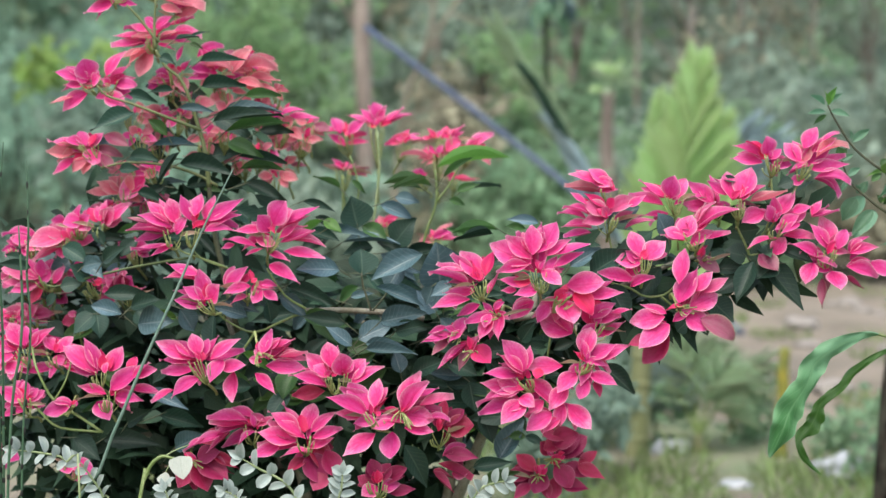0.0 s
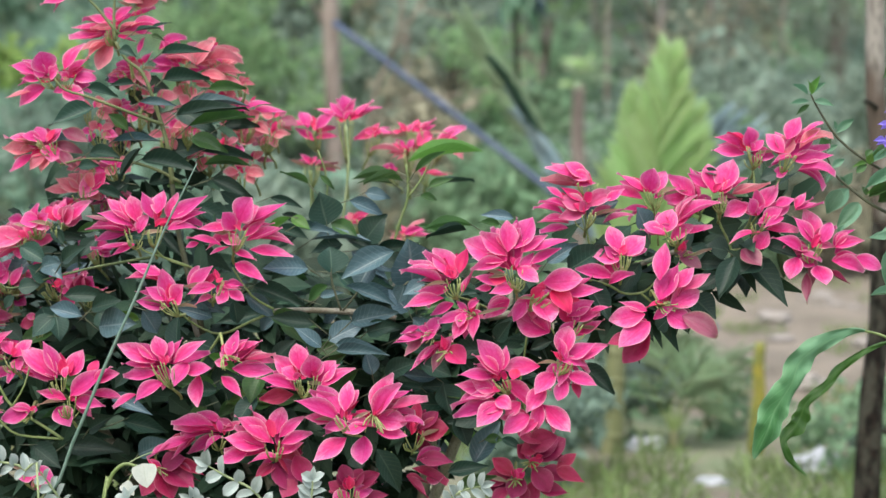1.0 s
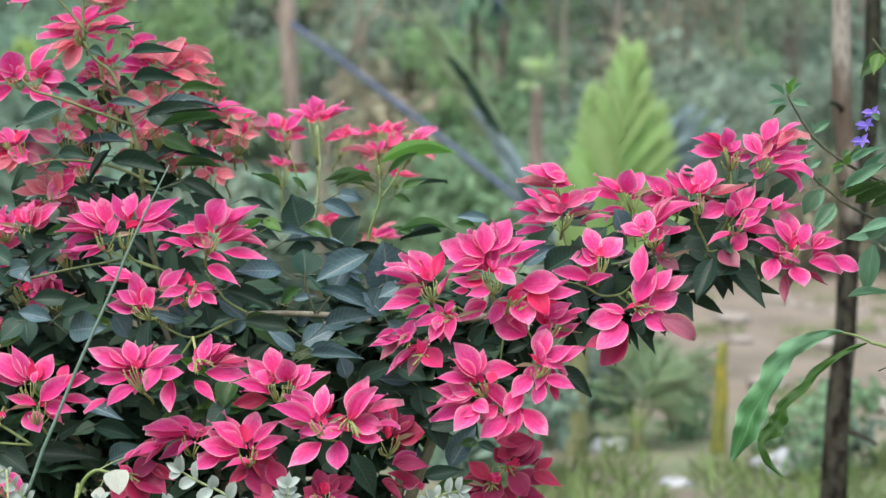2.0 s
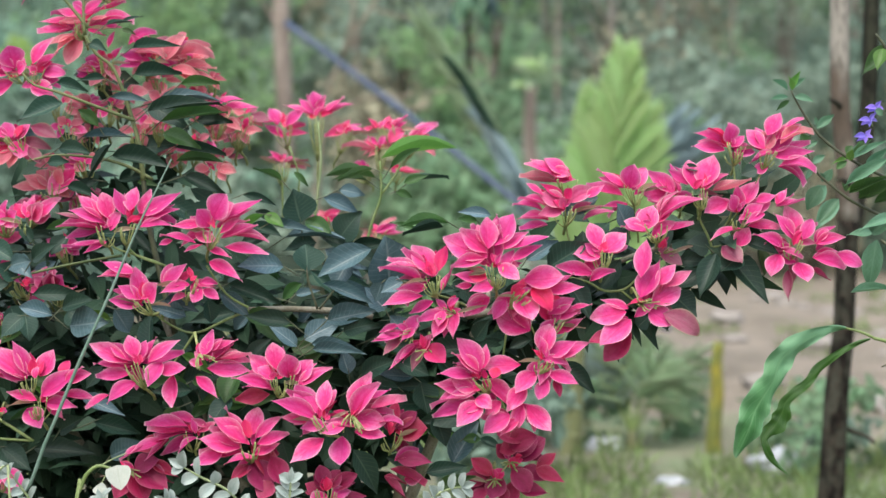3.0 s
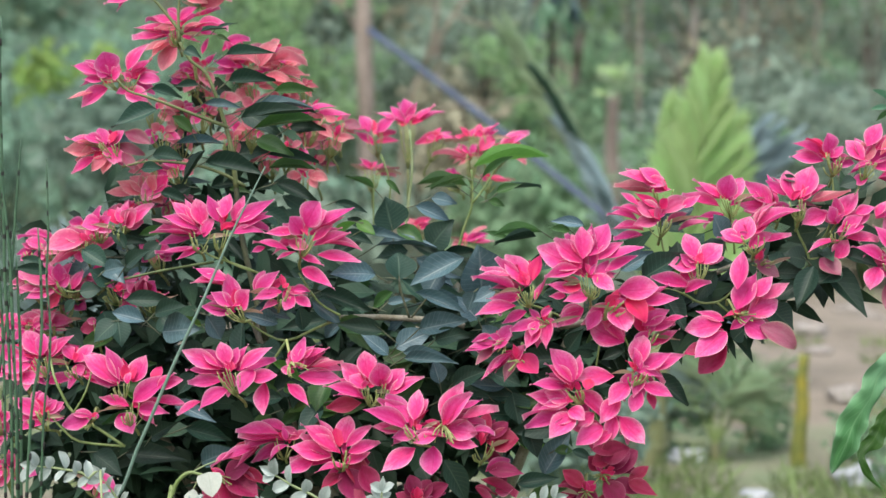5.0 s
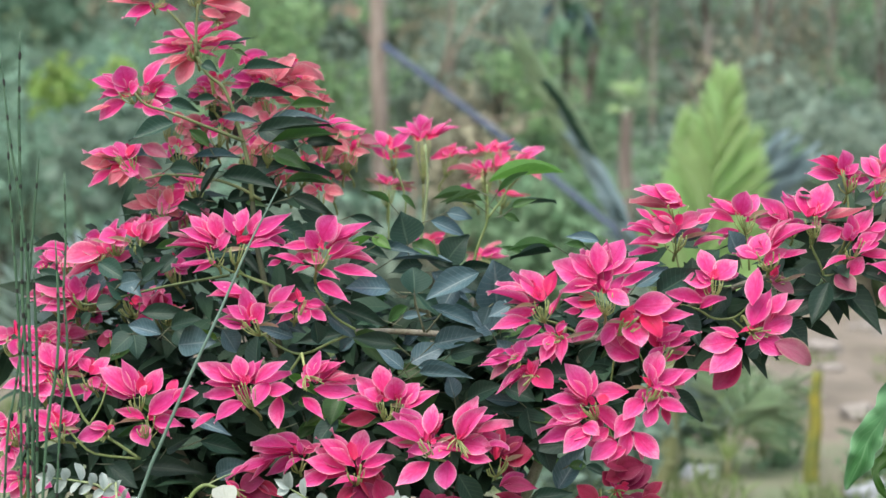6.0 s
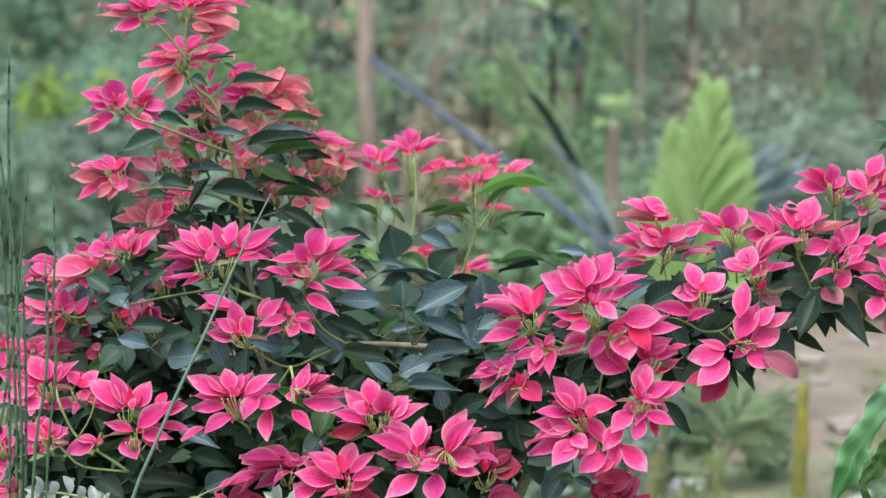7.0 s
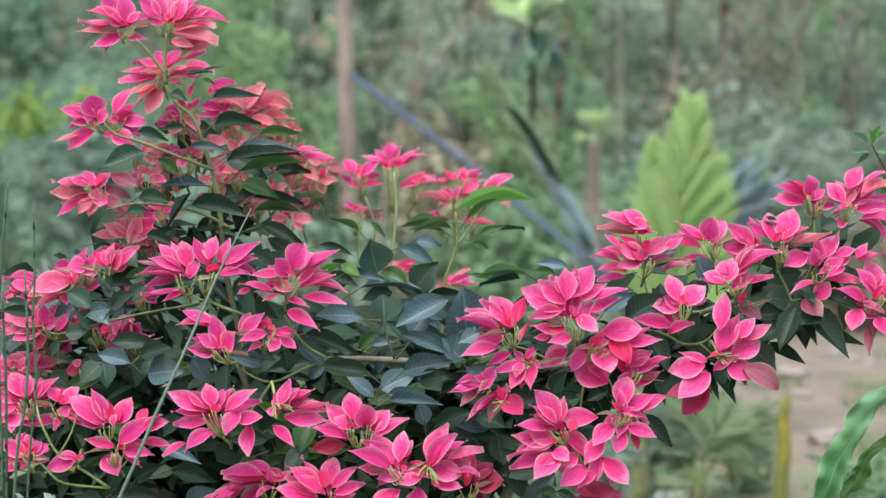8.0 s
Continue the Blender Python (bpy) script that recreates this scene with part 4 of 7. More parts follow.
h = head(0.310, 3.050, 1.151, -12, -32)
bract(h, -10, 13, 38, 39, 28)
bract(h, -4, 8, 48, 22, 26)
bract(h, 4, -21, 56, 8, 21)
bract(h, -5, 0, -20, 34, 26, "red")
bract(h, 29, 24, 66, 31, 11)
bract(h, 5, 5, -29, -19, 17)
h = head(0.061, 3.030, 1.134, 13, 26)
bract(h, -15, 13, -49, 2, 10)
bract(h, 0, 2, -63, -14, 15)
bract(h, -8, -2, 20, 31, 23)
bract(h, 13, 10, -13, -12, 16)
bract(h, -6, -4, -42, -35, 14, "pale")
bract(h, 0, 5, -21, 14, 13)
bract(h, -2, -6, -31, -21, 11, "coral")
h = head(0.131, 3.020, 1.175, 15, 10)
bract(h, -3, -4, -30, -51, 26)
bract(h, 11, 0, 6, -49, 24)
bract(h, -10, -2, -19, -26, 19)
bract(h, 5, 3, 24, -12, 13)
bract(h, -10, 3, -33, -11, 13)
h = head(0.088, 3.030, 1.107, 10, 24)
bract(h, -10, -12, 15, 27, 19)
bract(h, -12, 10, -60, -34, 12)
bract(h, -1, -2, -21, -38, 19, "pale")
bract(h, -10, 6, -36, -23, 14)
bract(h, 4, 6, 36, -21, 36, "red")
bract(h, -8, 12, -48, -21, 11)
h = head(0.185, 3.020, 1.056, 24, -21)
bract(h, -2, 15, -42, 71, 37)
bract(h, 3, 19, 9, 60, 21)
bract(h, -5, 10, -51, 46, 24)
bract(h, -1, 13, -18, 42, 17, "red")
bract(h, -10, 6, -75, 11, 21)
bract(h, -10, -17, -80, -7, 32)
bract(h, -5, -16, -50, -2, 28)
bract(h, -5, -17, -60, -30, 19)
bract(h, -11, -32, -86, -48, 18)
bract(h, -13, -38, -83, -61, 22)
bract(h, 0, -40, -42, -76, 36)
bract(h, 67, 25, -1, 22, 30)
bract(h, -9, -31, 17, -44, 24)
bract(h, 34, -37, 7, -59, 24)
bract(h, 49, -60, 3, -90, 32)
bract(h, 63, -68, 31, -95, 19)
bract(h, 69, -41, 64, -82, 26)
bract(h, 77, -42, 118, -86, 37)
bract(h, 77, -8, 42, -50, 28)
bract(h, -2, -8, -13, -17, 13, "red")
bract(h, 27, 21, 19, 4, 19, "red")
h = head(0.291, 3.020, 1.093, -14, -29)
bract(h, 1, 6, 13, 55, 34)
bract(h, -4, 4, -6, 38, 17)
bract(h, 8, 4, 56, 29, 26)
bract(h, 21, -3, 81, 24, 22)
bract(h, -6, -1, 42, -12, 15)
bract(h, 9, -6, -8, -45, 22)
bract(h, -15, -25, -49, -58, 30)
bract(h, 6, -25, 57, -42, 24)
bract(h, 6, -35, -10, -69, 24)
bract(h, 0, 2, 3, 21, 11, "red")
bract(h, 17, -37, 27, -64, 15, "crimson")
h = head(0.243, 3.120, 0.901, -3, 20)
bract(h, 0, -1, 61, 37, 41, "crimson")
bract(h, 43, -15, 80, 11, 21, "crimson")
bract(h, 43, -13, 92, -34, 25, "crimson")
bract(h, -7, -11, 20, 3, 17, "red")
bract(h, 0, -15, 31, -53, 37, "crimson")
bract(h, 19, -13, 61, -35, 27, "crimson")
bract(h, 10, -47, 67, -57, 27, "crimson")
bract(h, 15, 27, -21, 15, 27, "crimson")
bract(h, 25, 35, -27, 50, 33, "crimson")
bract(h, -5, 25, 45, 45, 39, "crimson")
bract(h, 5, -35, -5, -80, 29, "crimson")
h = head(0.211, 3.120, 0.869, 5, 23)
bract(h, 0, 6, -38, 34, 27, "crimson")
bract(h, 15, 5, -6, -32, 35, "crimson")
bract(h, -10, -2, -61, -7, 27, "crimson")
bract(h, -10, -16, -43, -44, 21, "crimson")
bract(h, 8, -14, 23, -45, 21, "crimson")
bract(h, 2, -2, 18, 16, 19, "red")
h = head(0.340, 3.140, 1.387, 0, -25)
bract(h, -1, 14, -76, 35, 15)
bract(h, -1, 15, -41, 44, 25)
bract(h, -28, 20, 5, 15, 21)
bract(h, -15, 3, -83, 14, 8, "coral")
bract(h, -27, 3, 17, 7, 16)
bract(h, -38, 27, -63, 43, 8)
h = head(0.333, 3.120, 1.341, 5, -34)
bract(h, -36, 26, -66, 47, 11)
bract(h, -1, 22, -42, 47, 17, "red")
bract(h, 2, 8, -44, 28, 31, "coral")
bract(h, -31, 6, -81, 20, 13)
bract(h, -36, -2, -90, 9, 15)
bract(h, 4, 2, -45, -7, 23, "coral")
bract(h, -26, -18, -83, -16, 11)
bract(h, -28, -26, -79, -32, 8)
bract(h, 4, 12, 53, 35, 27, "coral")
bract(h, 39, 22, 72, 44, 16)
bract(h, 10, -6, 51, 14, 16, "coral")
bract(h, 2, 20, 12, 38, 17, "red")
bract(h, 34, -18, 88, -2, 8, "coral")
bract(h, 2, 6, -8, 22, 19, "coral")
h = head(0.454, 3.140, 1.377, 11, -35)
bract(h, -6, 2, -62, 36, 17)
bract(h, -16, -11, -81, 8, 15)
bract(h, -4, 3, 0, 44, 35)
bract(h, 2, -2, 28, 38, 27)
bract(h, -4, 0, -18, 21, 15, "red")
bract(h, -2, -27, -54, -31, 11)
bract(h, 4, -10, 29, 7, 14)
bract(h, -2, 3, -6, 23, 12, "red")
h = head(0.533, 3.150, 1.367, 15, -31)
bract(h, -3, 3, -48, 42, 29)
bract(h, -5, -2, -60, 3, 29)
bract(h, 2, -2, -15, 32, 21, "red")
bract(h, 0, -10, -43, -21, 14)
bract(h, 5, 5, -7, 55, 14)
bract(h, 0, -7, 30, 0, 16)
h = head(0.568, 3.120, 1.373, 10, -40)
bract(h, -9, 6, -15, 56, 35)
bract(h, 7, 8, 29, 65, 43)
bract(h, -6, 4, -7, 26, 10, "red")
bract(h, 6, 4, 11, 36, 21, "red")
bract(h, -17, 12, -51, 39, 19)
bract(h, 13, 3, 56, 31, 15)
bract(h, 10, 4, 27, 30, 17)
bract(h, 25, 2, 94, 23, 9, "coral")
bract(h, 0, -5, 20, -12, 12, "pale")
h = head(0.488, 3.080, 1.313, 9, -29)
bract(h, -21, -6, -3, 37, 36)
bract(h, -12, -8, -60, 1, 14)
bract(h, -20, -3, -55, 10, 23)
bract(h, -2, 5, 31, 39, 21)
bract(h, 8, 14, 79, 49, 14)
bract(h, -7, -20, 35, 8, 21)
bract(h, 12, -4, 65, 8, 11)
bract(h, 5, 21, 39, 62, 8, "coral")
bract(h, -10, -10, -44, -3, 11, "red")
h = head(0.393, 3.060, 1.267, 4, -41)
bract(h, -2, 6, -19, 53, 32)
bract(h, 2, 3, 44, 36, 36)
bract(h, -1, 2, -8, 21, 13, "red")
bract(h, 1, 2, 9, 21, 13, "red")
bract(h, 1, -2, -49, 0, 34)
bract(h, -12, -35, -80, -20, 23)
bract(h, -32, -25, 1, -10, 23)
bract(h, -20, -47, 23, -27, 15)
bract(h, -5, -5, -29, 19, 19)
h = head(0.470, 3.050, 1.185, -20, 22)
bract(h, -11, 42, 1, 107, 30)
bract(h, -12, 8, 25, 73, 38)
bract(h, 16, 31, 49, 65, 25)
bract(h, 32, 27, 78, 54, 21, "coral")
bract(h, 8, -1, 61, 22, 36)
bract(h, -21, -26, 17, -1, 17)
bract(h, 3, -13, 46, -38, 38)
bract(h, 28, -19, 88, -55, 36, "pale")
bract(h, -36, -16, -99, -25, 34)
bract(h, -27, -30, -83, -72, 38)
bract(h, -27, -51, -74, -100, 36, "crimson")
bract(h, -53, -53, -103, -69, 23, "crimson")
bract(h, -32, -26, -68, -44, 26)
bract(h, -32, -11, -80, 5, 16)
bract(h, 0, 0, -34, -5, 9, "red")
bract(h, -7, 9, 9, 34, 13, "red")
h = head(0.631, 3.160, 1.452, 12, -40)
bract(h, -5, 1, -65, 25, 20)
bract(h, -10, -6, -68, 1, 25)
bract(h, -2, 8, -6, 43, 35)
bract(h, 2, 0, 26, 20, 18)
bract(h, 0, 4, -2, 24, 14, "red")
bract(h, 6, -2, 45, -10, 27)
bract(h, -7, 10, -42, 32, 10, "red")
bract(h, 5, -8, 18, -32, 14, "pale")
bract(h, 8, -20, 30, 5, 12)
h = head(0.697, 3.160, 1.440, -12, -28)
bract(h, -6, 8, -36, 43, 31)
bract(h, 0, 32, 25, 73, 29)
bract(h, -4, 4, 8, 41, 29, "coral")
bract(h, 12, 26, 61, 53, 22)
bract(h, 6, 4, 53, 37, 24)
bract(h, 10, -4, 83, 5, 25)
bract(h, 2, -23, -25, -29, 20)
bract(h, 20, -23, 84, -30, 13)
bract(h, 32, 46, 64, 63, 6)
bract(h, 22, 16, 82, 39, 8, "coral")
bract(h, 12, 0, -28, -11, 8)
h = head(0.644, 3.130, 1.335, -4, -33)
bract(h, -6, 10, 39, 62, 33)
bract(h, -22, 20, -64, 0, 33)
bract(h, -10, 6, -20, 33, 25)
bract(h, 8, 1, 56, 24, 29)
bract(h, 37, 8, -7, -13, 19)
bract(h, 42, 0, 3, -20, 15)
bract(h, 63, 16, 85, 45, 16)
bract(h, 64, 12, 115, 26, 11)
bract(h, 28, 21, 66, 33, 19)
bract(h, 12, -22, 72, -24, 15)
bract(h, -4, -58, 17, -24, 29)
bract(h, -31, -57, 0, -86, 37, "pale")
bract(h, 2, -27, -55, -48, 8)
bract(h, 5, -4, 40, 16, 23)
h = head(0.733, 3.120, 1.282, -3, -29)
bract(h, 2, 8, -32, 55, 27)
bract(h, 12, 8, -7, 67, 35)
bract(h, 20, 8, 37, 44, 23)
bract(h, -14, -8, -70, 17, 25)
bract(h, 0, -3, -28, -10, 15)
bract(h, 2, 4, 46, 0, 17, "coral")
bract(h, 42, 0, 96, 12, 21)
bract(h, 46, 4, 65, 26, 15)
bract(h, 38, -24, 94, -43, 25)
bract(h, 78, -18, 126, -38, 27)
bract(h, 45, -13, 88, -13, 15)
bract(h, 8, -32, -28, -24, 18)
bract(h, -22, -8, 18, -24, 11, "coral")
bract(h, -23, -18, -39, -56, 31)
bract(h, 12, -32, 23, -65, 41)
bract(h, 34, -43, 71, -64, 11, "crimson")
bract(h, -5, -46, -10, -99, 17, "pale")
bract(h, 0, -8, -48, 0, 12)
h = head(0.509, 3.120, 1.269, -6, 14)
bract(h, -12, 5, 31, -23, 27, "pale")
bract(h, -10, 5, 10, 25, 12, "crimson")
h = head(-0.592, 3.120, 1.049, -1, -39)
bract(h, -13, -3, -77, 48, 36)
bract(h, -4, 3, -34, 64, 26)
bract(h, 14, 1, 36, 48, 38)
bract(h, 3, 3, 0, 33, 16, "red")
bract(h, 10, 3, 20, 30, 14, "red")
bract(h, -12, -5, -60, 14, 24)
bract(h, -8, -1, -45, 36, 26)
h = head(-0.573, 3.100, 1.012, 0, -49)
bract(h, -7, -1, -60, 14, 17)
bract(h, 1, 7, 75, 59, 35)
bract(h, 34, 10, 96, 2, 15)
bract(h, 9, -5, 66, -10, 24)
bract(h, -25, -15, 2, -47, 35)
bract(h, 3, 3, 29, 23, 14, "coral")
bract(h, 34, 39, 47, 67, 20, "red")
bract(h, 42, 33, 87, 46, 24)
bract(h, 1, -3, 13, 7, 10, "red")
bract(h, 7, 1, 54, 11, 16)
h = head(-0.653, 3.140, 0.981, 0, 16)
bract(h, 1, 6, -51, -11, 28)
h = head(-0.744, 3.140, 0.992, 21, -37)
bract(h, 0, -1, -49, 28, 28)
bract(h, 1, 5, -17, 37, 24)
bract(h, 4, 3, 6, 35, 24)
bract(h, 8, 0, 39, 18, 20)
bract(h, -2, -7, 40, -11, 19)
bract(h, 8, -18, -44, -34, 18)
bract(h, 0, -7, -37, -10, 20)
bract(h, 6, 1, 26, 22, 20)
h = head(-0.827, 3.160, 0.980, 18, -39)
bract(h, -3, 3, 9, 32, 22)
bract(h, -3, 0, -33, 4, 24)
bract(h, -20, -11, 13, -7, 15)
bract(h, 0, -10, -20, -38, 20)
bract(h, -7, -20, 7, -53, 26)
bract(h, 0, -3, 30, 6, 20)
bract(h, -10, 5, -46, 29, 24)
bract(h, 0, -35, -10, -76, 30, "coral")
h = head(-0.751, 3.180, 1.083, 19, -42)
bract(h, -5, 7, -30, 50, 32)
bract(h, 1, 7, 2, 45, 30)
bract(h, 9, 6, 25, 41, 26)
bract(h, 15, 2, 55, 42, 22)
bract(h, -30, -7, -89, 21, 26)
bract(h, -19, -10, -68, -21, 26)
bract(h, -46, -19, -101, -32, 22)
bract(h, -33, -25, -7, -41, 28)
bract(h, 3, -44, 62, -31, 17)
bract(h, -15, 0, -56, 6, 24)
bract(h, 5, -6, 36, 3, 24)
bract(h, -7, 0, -36, 22, 20, "red")
h = head(-0.688, 3.170, 1.079, -1, -36)
bract(h, -3, 0, 32, 30, 24)
bract(h, 0, -4, 13, -22, 22)
bract(h, -5, 3, -25, 28, 22)
bract(h, 5, -17, 51, -31, 18)
bract(h, 10, -22, 61, -43, 14)
bract(h, 5, -12, -10, -45, 12)
h = head(-0.783, 3.350, 1.133, 20, -26)
bract(h, -1, 0, -56, 8, 26, "coral")
bract(h, 1, -2, 48, 3, 23, "coral")
bract(h, -3, 2, -33, 23, 23, "coral")
bract(h, 1, 2, 18, 22, 23, "coral")
bract(h, 1, -2, -16, -15, 21, "coral")
bract(h, -11, -4, -61, -3, 13, "coral")
bract(h, 5, -4, 38, -14, 17, "coral")
h = head(-0.745, 3.300, 1.207, 20, -21)
bract(h, -8, 2, -82, 22, 27, "coral")
bract(h, -11, -2, -86, -6, 23, "coral")
bract(h, -8, -9, -65, -26, 25)
bract(h, -13, 4, -39, 40, 27)
bract(h, -4, 6, -7, 40, 25)
bract(h, 14, 19, -8, -10, 29)
bract(h, 21, -8, 40, 26, 19)
bract(h, 21, -6, 53, 3, 18, "coral")
bract(h, -5, -3, -42, -9, 23, "coral")
bract(h, -2, -14, -21, -45, 21, "crimson")
h = head(-0.695, 3.300, 1.286, -4, -46)
bract(h, -69, 5, -132, 7, 16)
bract(h, -61, 5, -105, 17, 13)
bract(h, -6, 6, -78, -16, 44, "coral")
bract(h, 0, 0, -32, 31, 31, "coral")
bract(h, 4, 3, 20, 45, 25)
bract(h, -6, -8, -11, -36, 31)
bract(h, 13, -12, 62, 11, 21, "coral")
bract(h, -14, -13, -69, -41, 6, "coral")
bract(h, -3, 2, -51, 18, 31, "coral")
bract(h, 0, -7, 15, -25, 17, "coral")
bract(h, 4, -10, 34, -4, 15, "coral")
h = head(-0.668, 3.280, 1.314, -1, -30)
bract(h, -4, 2, -2, 40, 16)
bract(h, 2, 8, -33, 2, 33)
bract(h, 0, 0, 19, 21, 25)
bract(h, -2, 0, -18, 28, 21, "coral")
bract(h, -5, 4, 16, -8, 19)
h = head(-0.628, 3.280, 1.316, -9, -32)
bract(h, -8, 4, -27, 32, 23, "red")
bract(h, 2, 4, 8, 49, 23)
bract(h, 6, 2, 31, 30, 31, "coral")
bract(h, 10, 2, 57, 43, 23)
bract(h, -2, 6, -11, 36, 17)
bract(h, 7, 0, 38, 11, 23, "coral")
h = head(-0.606, 3.380, 1.376, 8, -30)
bract(h, -14, -3, -75, 1, 17, "coral")
bract(h, -3, -3, -52, 23, 26, "coral")
bract(h, 4, 0, -30, 32, 30, "coral")
bract(h, 45, 33, -3, -13, 41)
bract(h, 11, 8, 23, 35, 28, "coral")
bract(h, 24, 5, 61, 3, 21)
bract(h, 8, -3, 35, -19, 17, "coral")
h = head(-0.663, 3.340, 1.464, 18, -23)
bract(h, -17, 2, -87, 14, 21)
bract(h, -22, -11, -89, -8, 30, "coral")
bract(h, -13, 4, -54, 17, 21)
bract(h, -6, 4, -24, 33, 23)
bract(h, -4, 0, 26, 30, 25)
bract(h, 6, 0, 9, -34, 38)
bract(h, 26, 26, 78, 3, 28, "pale")
bract(h, -27, -21, -69, -52, 18)
bract(h, -2, -21, -34, -49, 25, "coral")
bract(h, 4, -25, -11, -53, 23, "coral")
bract(h, -6, -4, -40, 3, 19)
bract(h, -2, 4, 13, 28, 15, "red")
bract(h, 23, -12, 47, -44, 21, "pale")
bract(h, -6, -7, -30, -24, 17, "red")
h = head(-0.659, 3.340, 1.591, 19, -21)
bract(h, -5, 6, -13, 46, 45)
bract(h, -16, 2, -81, 22, 23)
bract(h, -12, 8, -54, 32, 14)
bract(h, -13, -6, -55, -5, 18)
bract(h, -8, -19, -59, -57, 32)
bract(h, -36, -28, -83, -41, 8, "coral")
bract(h, 0, 0, 19, 11, 25)
bract(h, -8, 2, -29, 19, 25)
bract(h, -18, -13, 19, -4, 11, "red")
h = head(-0.621, 3.340, 1.587, -14, -23)
bract(h, -9, 16, 29, 67, 25)
bract(h, -6, 13, 35, 40, 20)
bract(h, -3, 2, 29, 24, 18, "red")
bract(h, 5, 2, 51, 0, 23)
bract(h, -10, -17, 31, -44, 34)
bract(h, -3, -17, -29, -26, 16)
bract(h, -2, 0, -14, 12, 15)
h = head(-0.539, 3.360, 1.678, -3, -32)
bract(h, -9, 15, -53, 29, 17)
bract(h, -19, 5, -87, 7, 13)
bract(h, -23, -6, -87, -12, 9)
bract(h, 0, 21, 34, 47, 20)
bract(h, 29, 28, 75, 46, 6)
bract(h, 30, 6, 91, 7, 9)
bract(h, 11, 10, 50, 15, 11, "coral")
bract(h, 8, 6, -45, 4, 9, "coral")
bract(h, 4, -9, 40, -20, 11)
bract(h, 5, -5, -23, -10, 6)
bract(h, -6, -21, -31, -74, 35, "coral")
bract(h, -19, -17, -61, -37, 13, "coral")
bract(h, -16, -23, -53, -56, 20, "coral")
bract(h, 43, -42, 53, -9, 13)
bract(h, -2, 17, -22, 40, 12)
h = head(-0.507, 3.400, 1.615, 1, -41)
bract(h, 0, -5, -38, 2, 24)
bract(h, -5, -16, -54, -22, 24)
bract(h, 11, 0, 32, 27, 15)
bract(h, 3, -5, -16, 16, 19, "coral")
bract(h, -16, -24, -54, -33, 22)
bract(h, 5, -11, 27, -42, 26, "coral")
bract(h, 0, -16, -26, -49, 28, "coral")
h = head(-0.439, 3.500, 1.622, -9, -43)
bract(h, -40, 30, 13, 54, 18)
bract(h, -11, 22, -34, 49, 13)
bract(h, 33, -2, 67, 47, 31, "coral")
bract(h, 68, 16, 106, 34, 12)
bract(h, 59, 10, 128, 6, 21, "coral")
bract(h, 64, -10, 131, -16, 20, "coral")
bract(h, 69, -26, 133, -45, 20, "coral")
bract(h, -31, 11, 35, 4, 10, "coral")
bract(h, 15, -11, 59, -4, 17)
bract(h, 0, 2, -13, -6, 21)
bract(h, -11, 0, -55, 10, 20)
bract(h, 11, 0, 22, 33, 21, "coral")
bract(h, 44, -21, 95, -54, 17, "coral")
bract(h, 0, -6, -33, -28, 21, "coral")
bract(h, -11, -9, -61, -17, 18)
bract(h, 22, 0, 77, 17, 20, "coral")
bract(h, 0, -11, 23, -38, 18, "coral")
bract(h, 44, -16, 100, -32, 18, "coral")
h = head(-0.319, 3.520, 1.520, -19, -27)
bract(h, 22, 12, 91, 11, 15)
bract(h, 5, 14, 61, 26, 13)
bract(h, -11, 5, 0, 39, 13)
bract(h, -6, 5, 16, 22, 12)
h = head(-0.426, 3.450, 1.494, 2, -38)
bract(h, -5, 3, -27, 16, 22)
bract(h, -11, 5, -49, 32, 29, "coral")
bract(h, 3, 3, 16, 27, 24)
bract(h, 8, 1, 38, 11, 26)
bract(h, -5, -3, -33, -22, 24, "coral")
bract(h, 0, -5, -16, -38, 26, "coral")
h = head(-0.548, 3.460, 1.526, 1, -32)
bract(h, 0, 3, -17, 27, 26, "coral")
bract(h, -5, 0, -49, -1, 26, "coral")
bract(h, 0, -3, -16, -28, 26, "coral")
bract(h, 5, 3, 22, 22, 22)
bract(h, -3, 3, -39, 21, 22, "coral")
bract(h, 5, -1, 33, -5, 22, "coral")
h = head(-0.543, 3.400, 1.422, 1, -32)
bract(h, -5, 2, -38, 21, 22)
bract(h, -2, -2, -21, -16, 22, "coral")
bract(h, 5, 2, 21, 16, 22, "coral")
bract(h, 5, -2, 27, -10, 24, "coral")
bract(h, -5, 0, -43, 5, 17, "coral")
h = head(-0.611, 3.360, 1.767, -16, -15)
bract(h, -8, -15, -64, -41, 28)
bract(h, -8, -13, -96, -9, 16, "coral")
bract(h, -14, 2, -94, 13, 16)
bract(h, -10, 6, -75, 30, 18)
bract(h, -9, 8, -50, 59, 30)
bract(h, -3, 8, -4, 59, 34)
bract(h, -1, -18, 40, -23, 17)
bract(h, -7, 4, -32, 19, 25)
bract(h, 3, 8, 26, 30, 19)
bract(h, -5, 11, -27, 63, 25)
h = head(-0.540, 3.380, 1.776, -10, -18)
bract(h, -5, 0, -35, 21, 21)
bract(h, 3, 6, 5, 53, 34)
bract(h, 14, 6, 40, 49, 34)
bract(h, -11, 4, -57, 51, 28)
bract(h, 46, 11, 117, 5, 18)
bract(h, 46, 2, 92, -8, 6)
bract(h, -5, -4, -40, 10, 16)
bract(h, 39, 11, 78, 32, 23)
bract(h, 9, -17, 102, -35, 11, "coral")
bract(h, -3, 6, -27, 55, 28)
bract(h, 16, 9, 64, 54, 28)
h = head(-0.497, 3.380, 1.726, -10, 24)
bract(h, -5, -2, 44, 15, 28, "coral")
bract(h, -33, 19, 12, 6, 18, "coral")
bract(h, -16, 8, 24, 21, 15)
bract(h, -50, -15, -67, -3, 16)
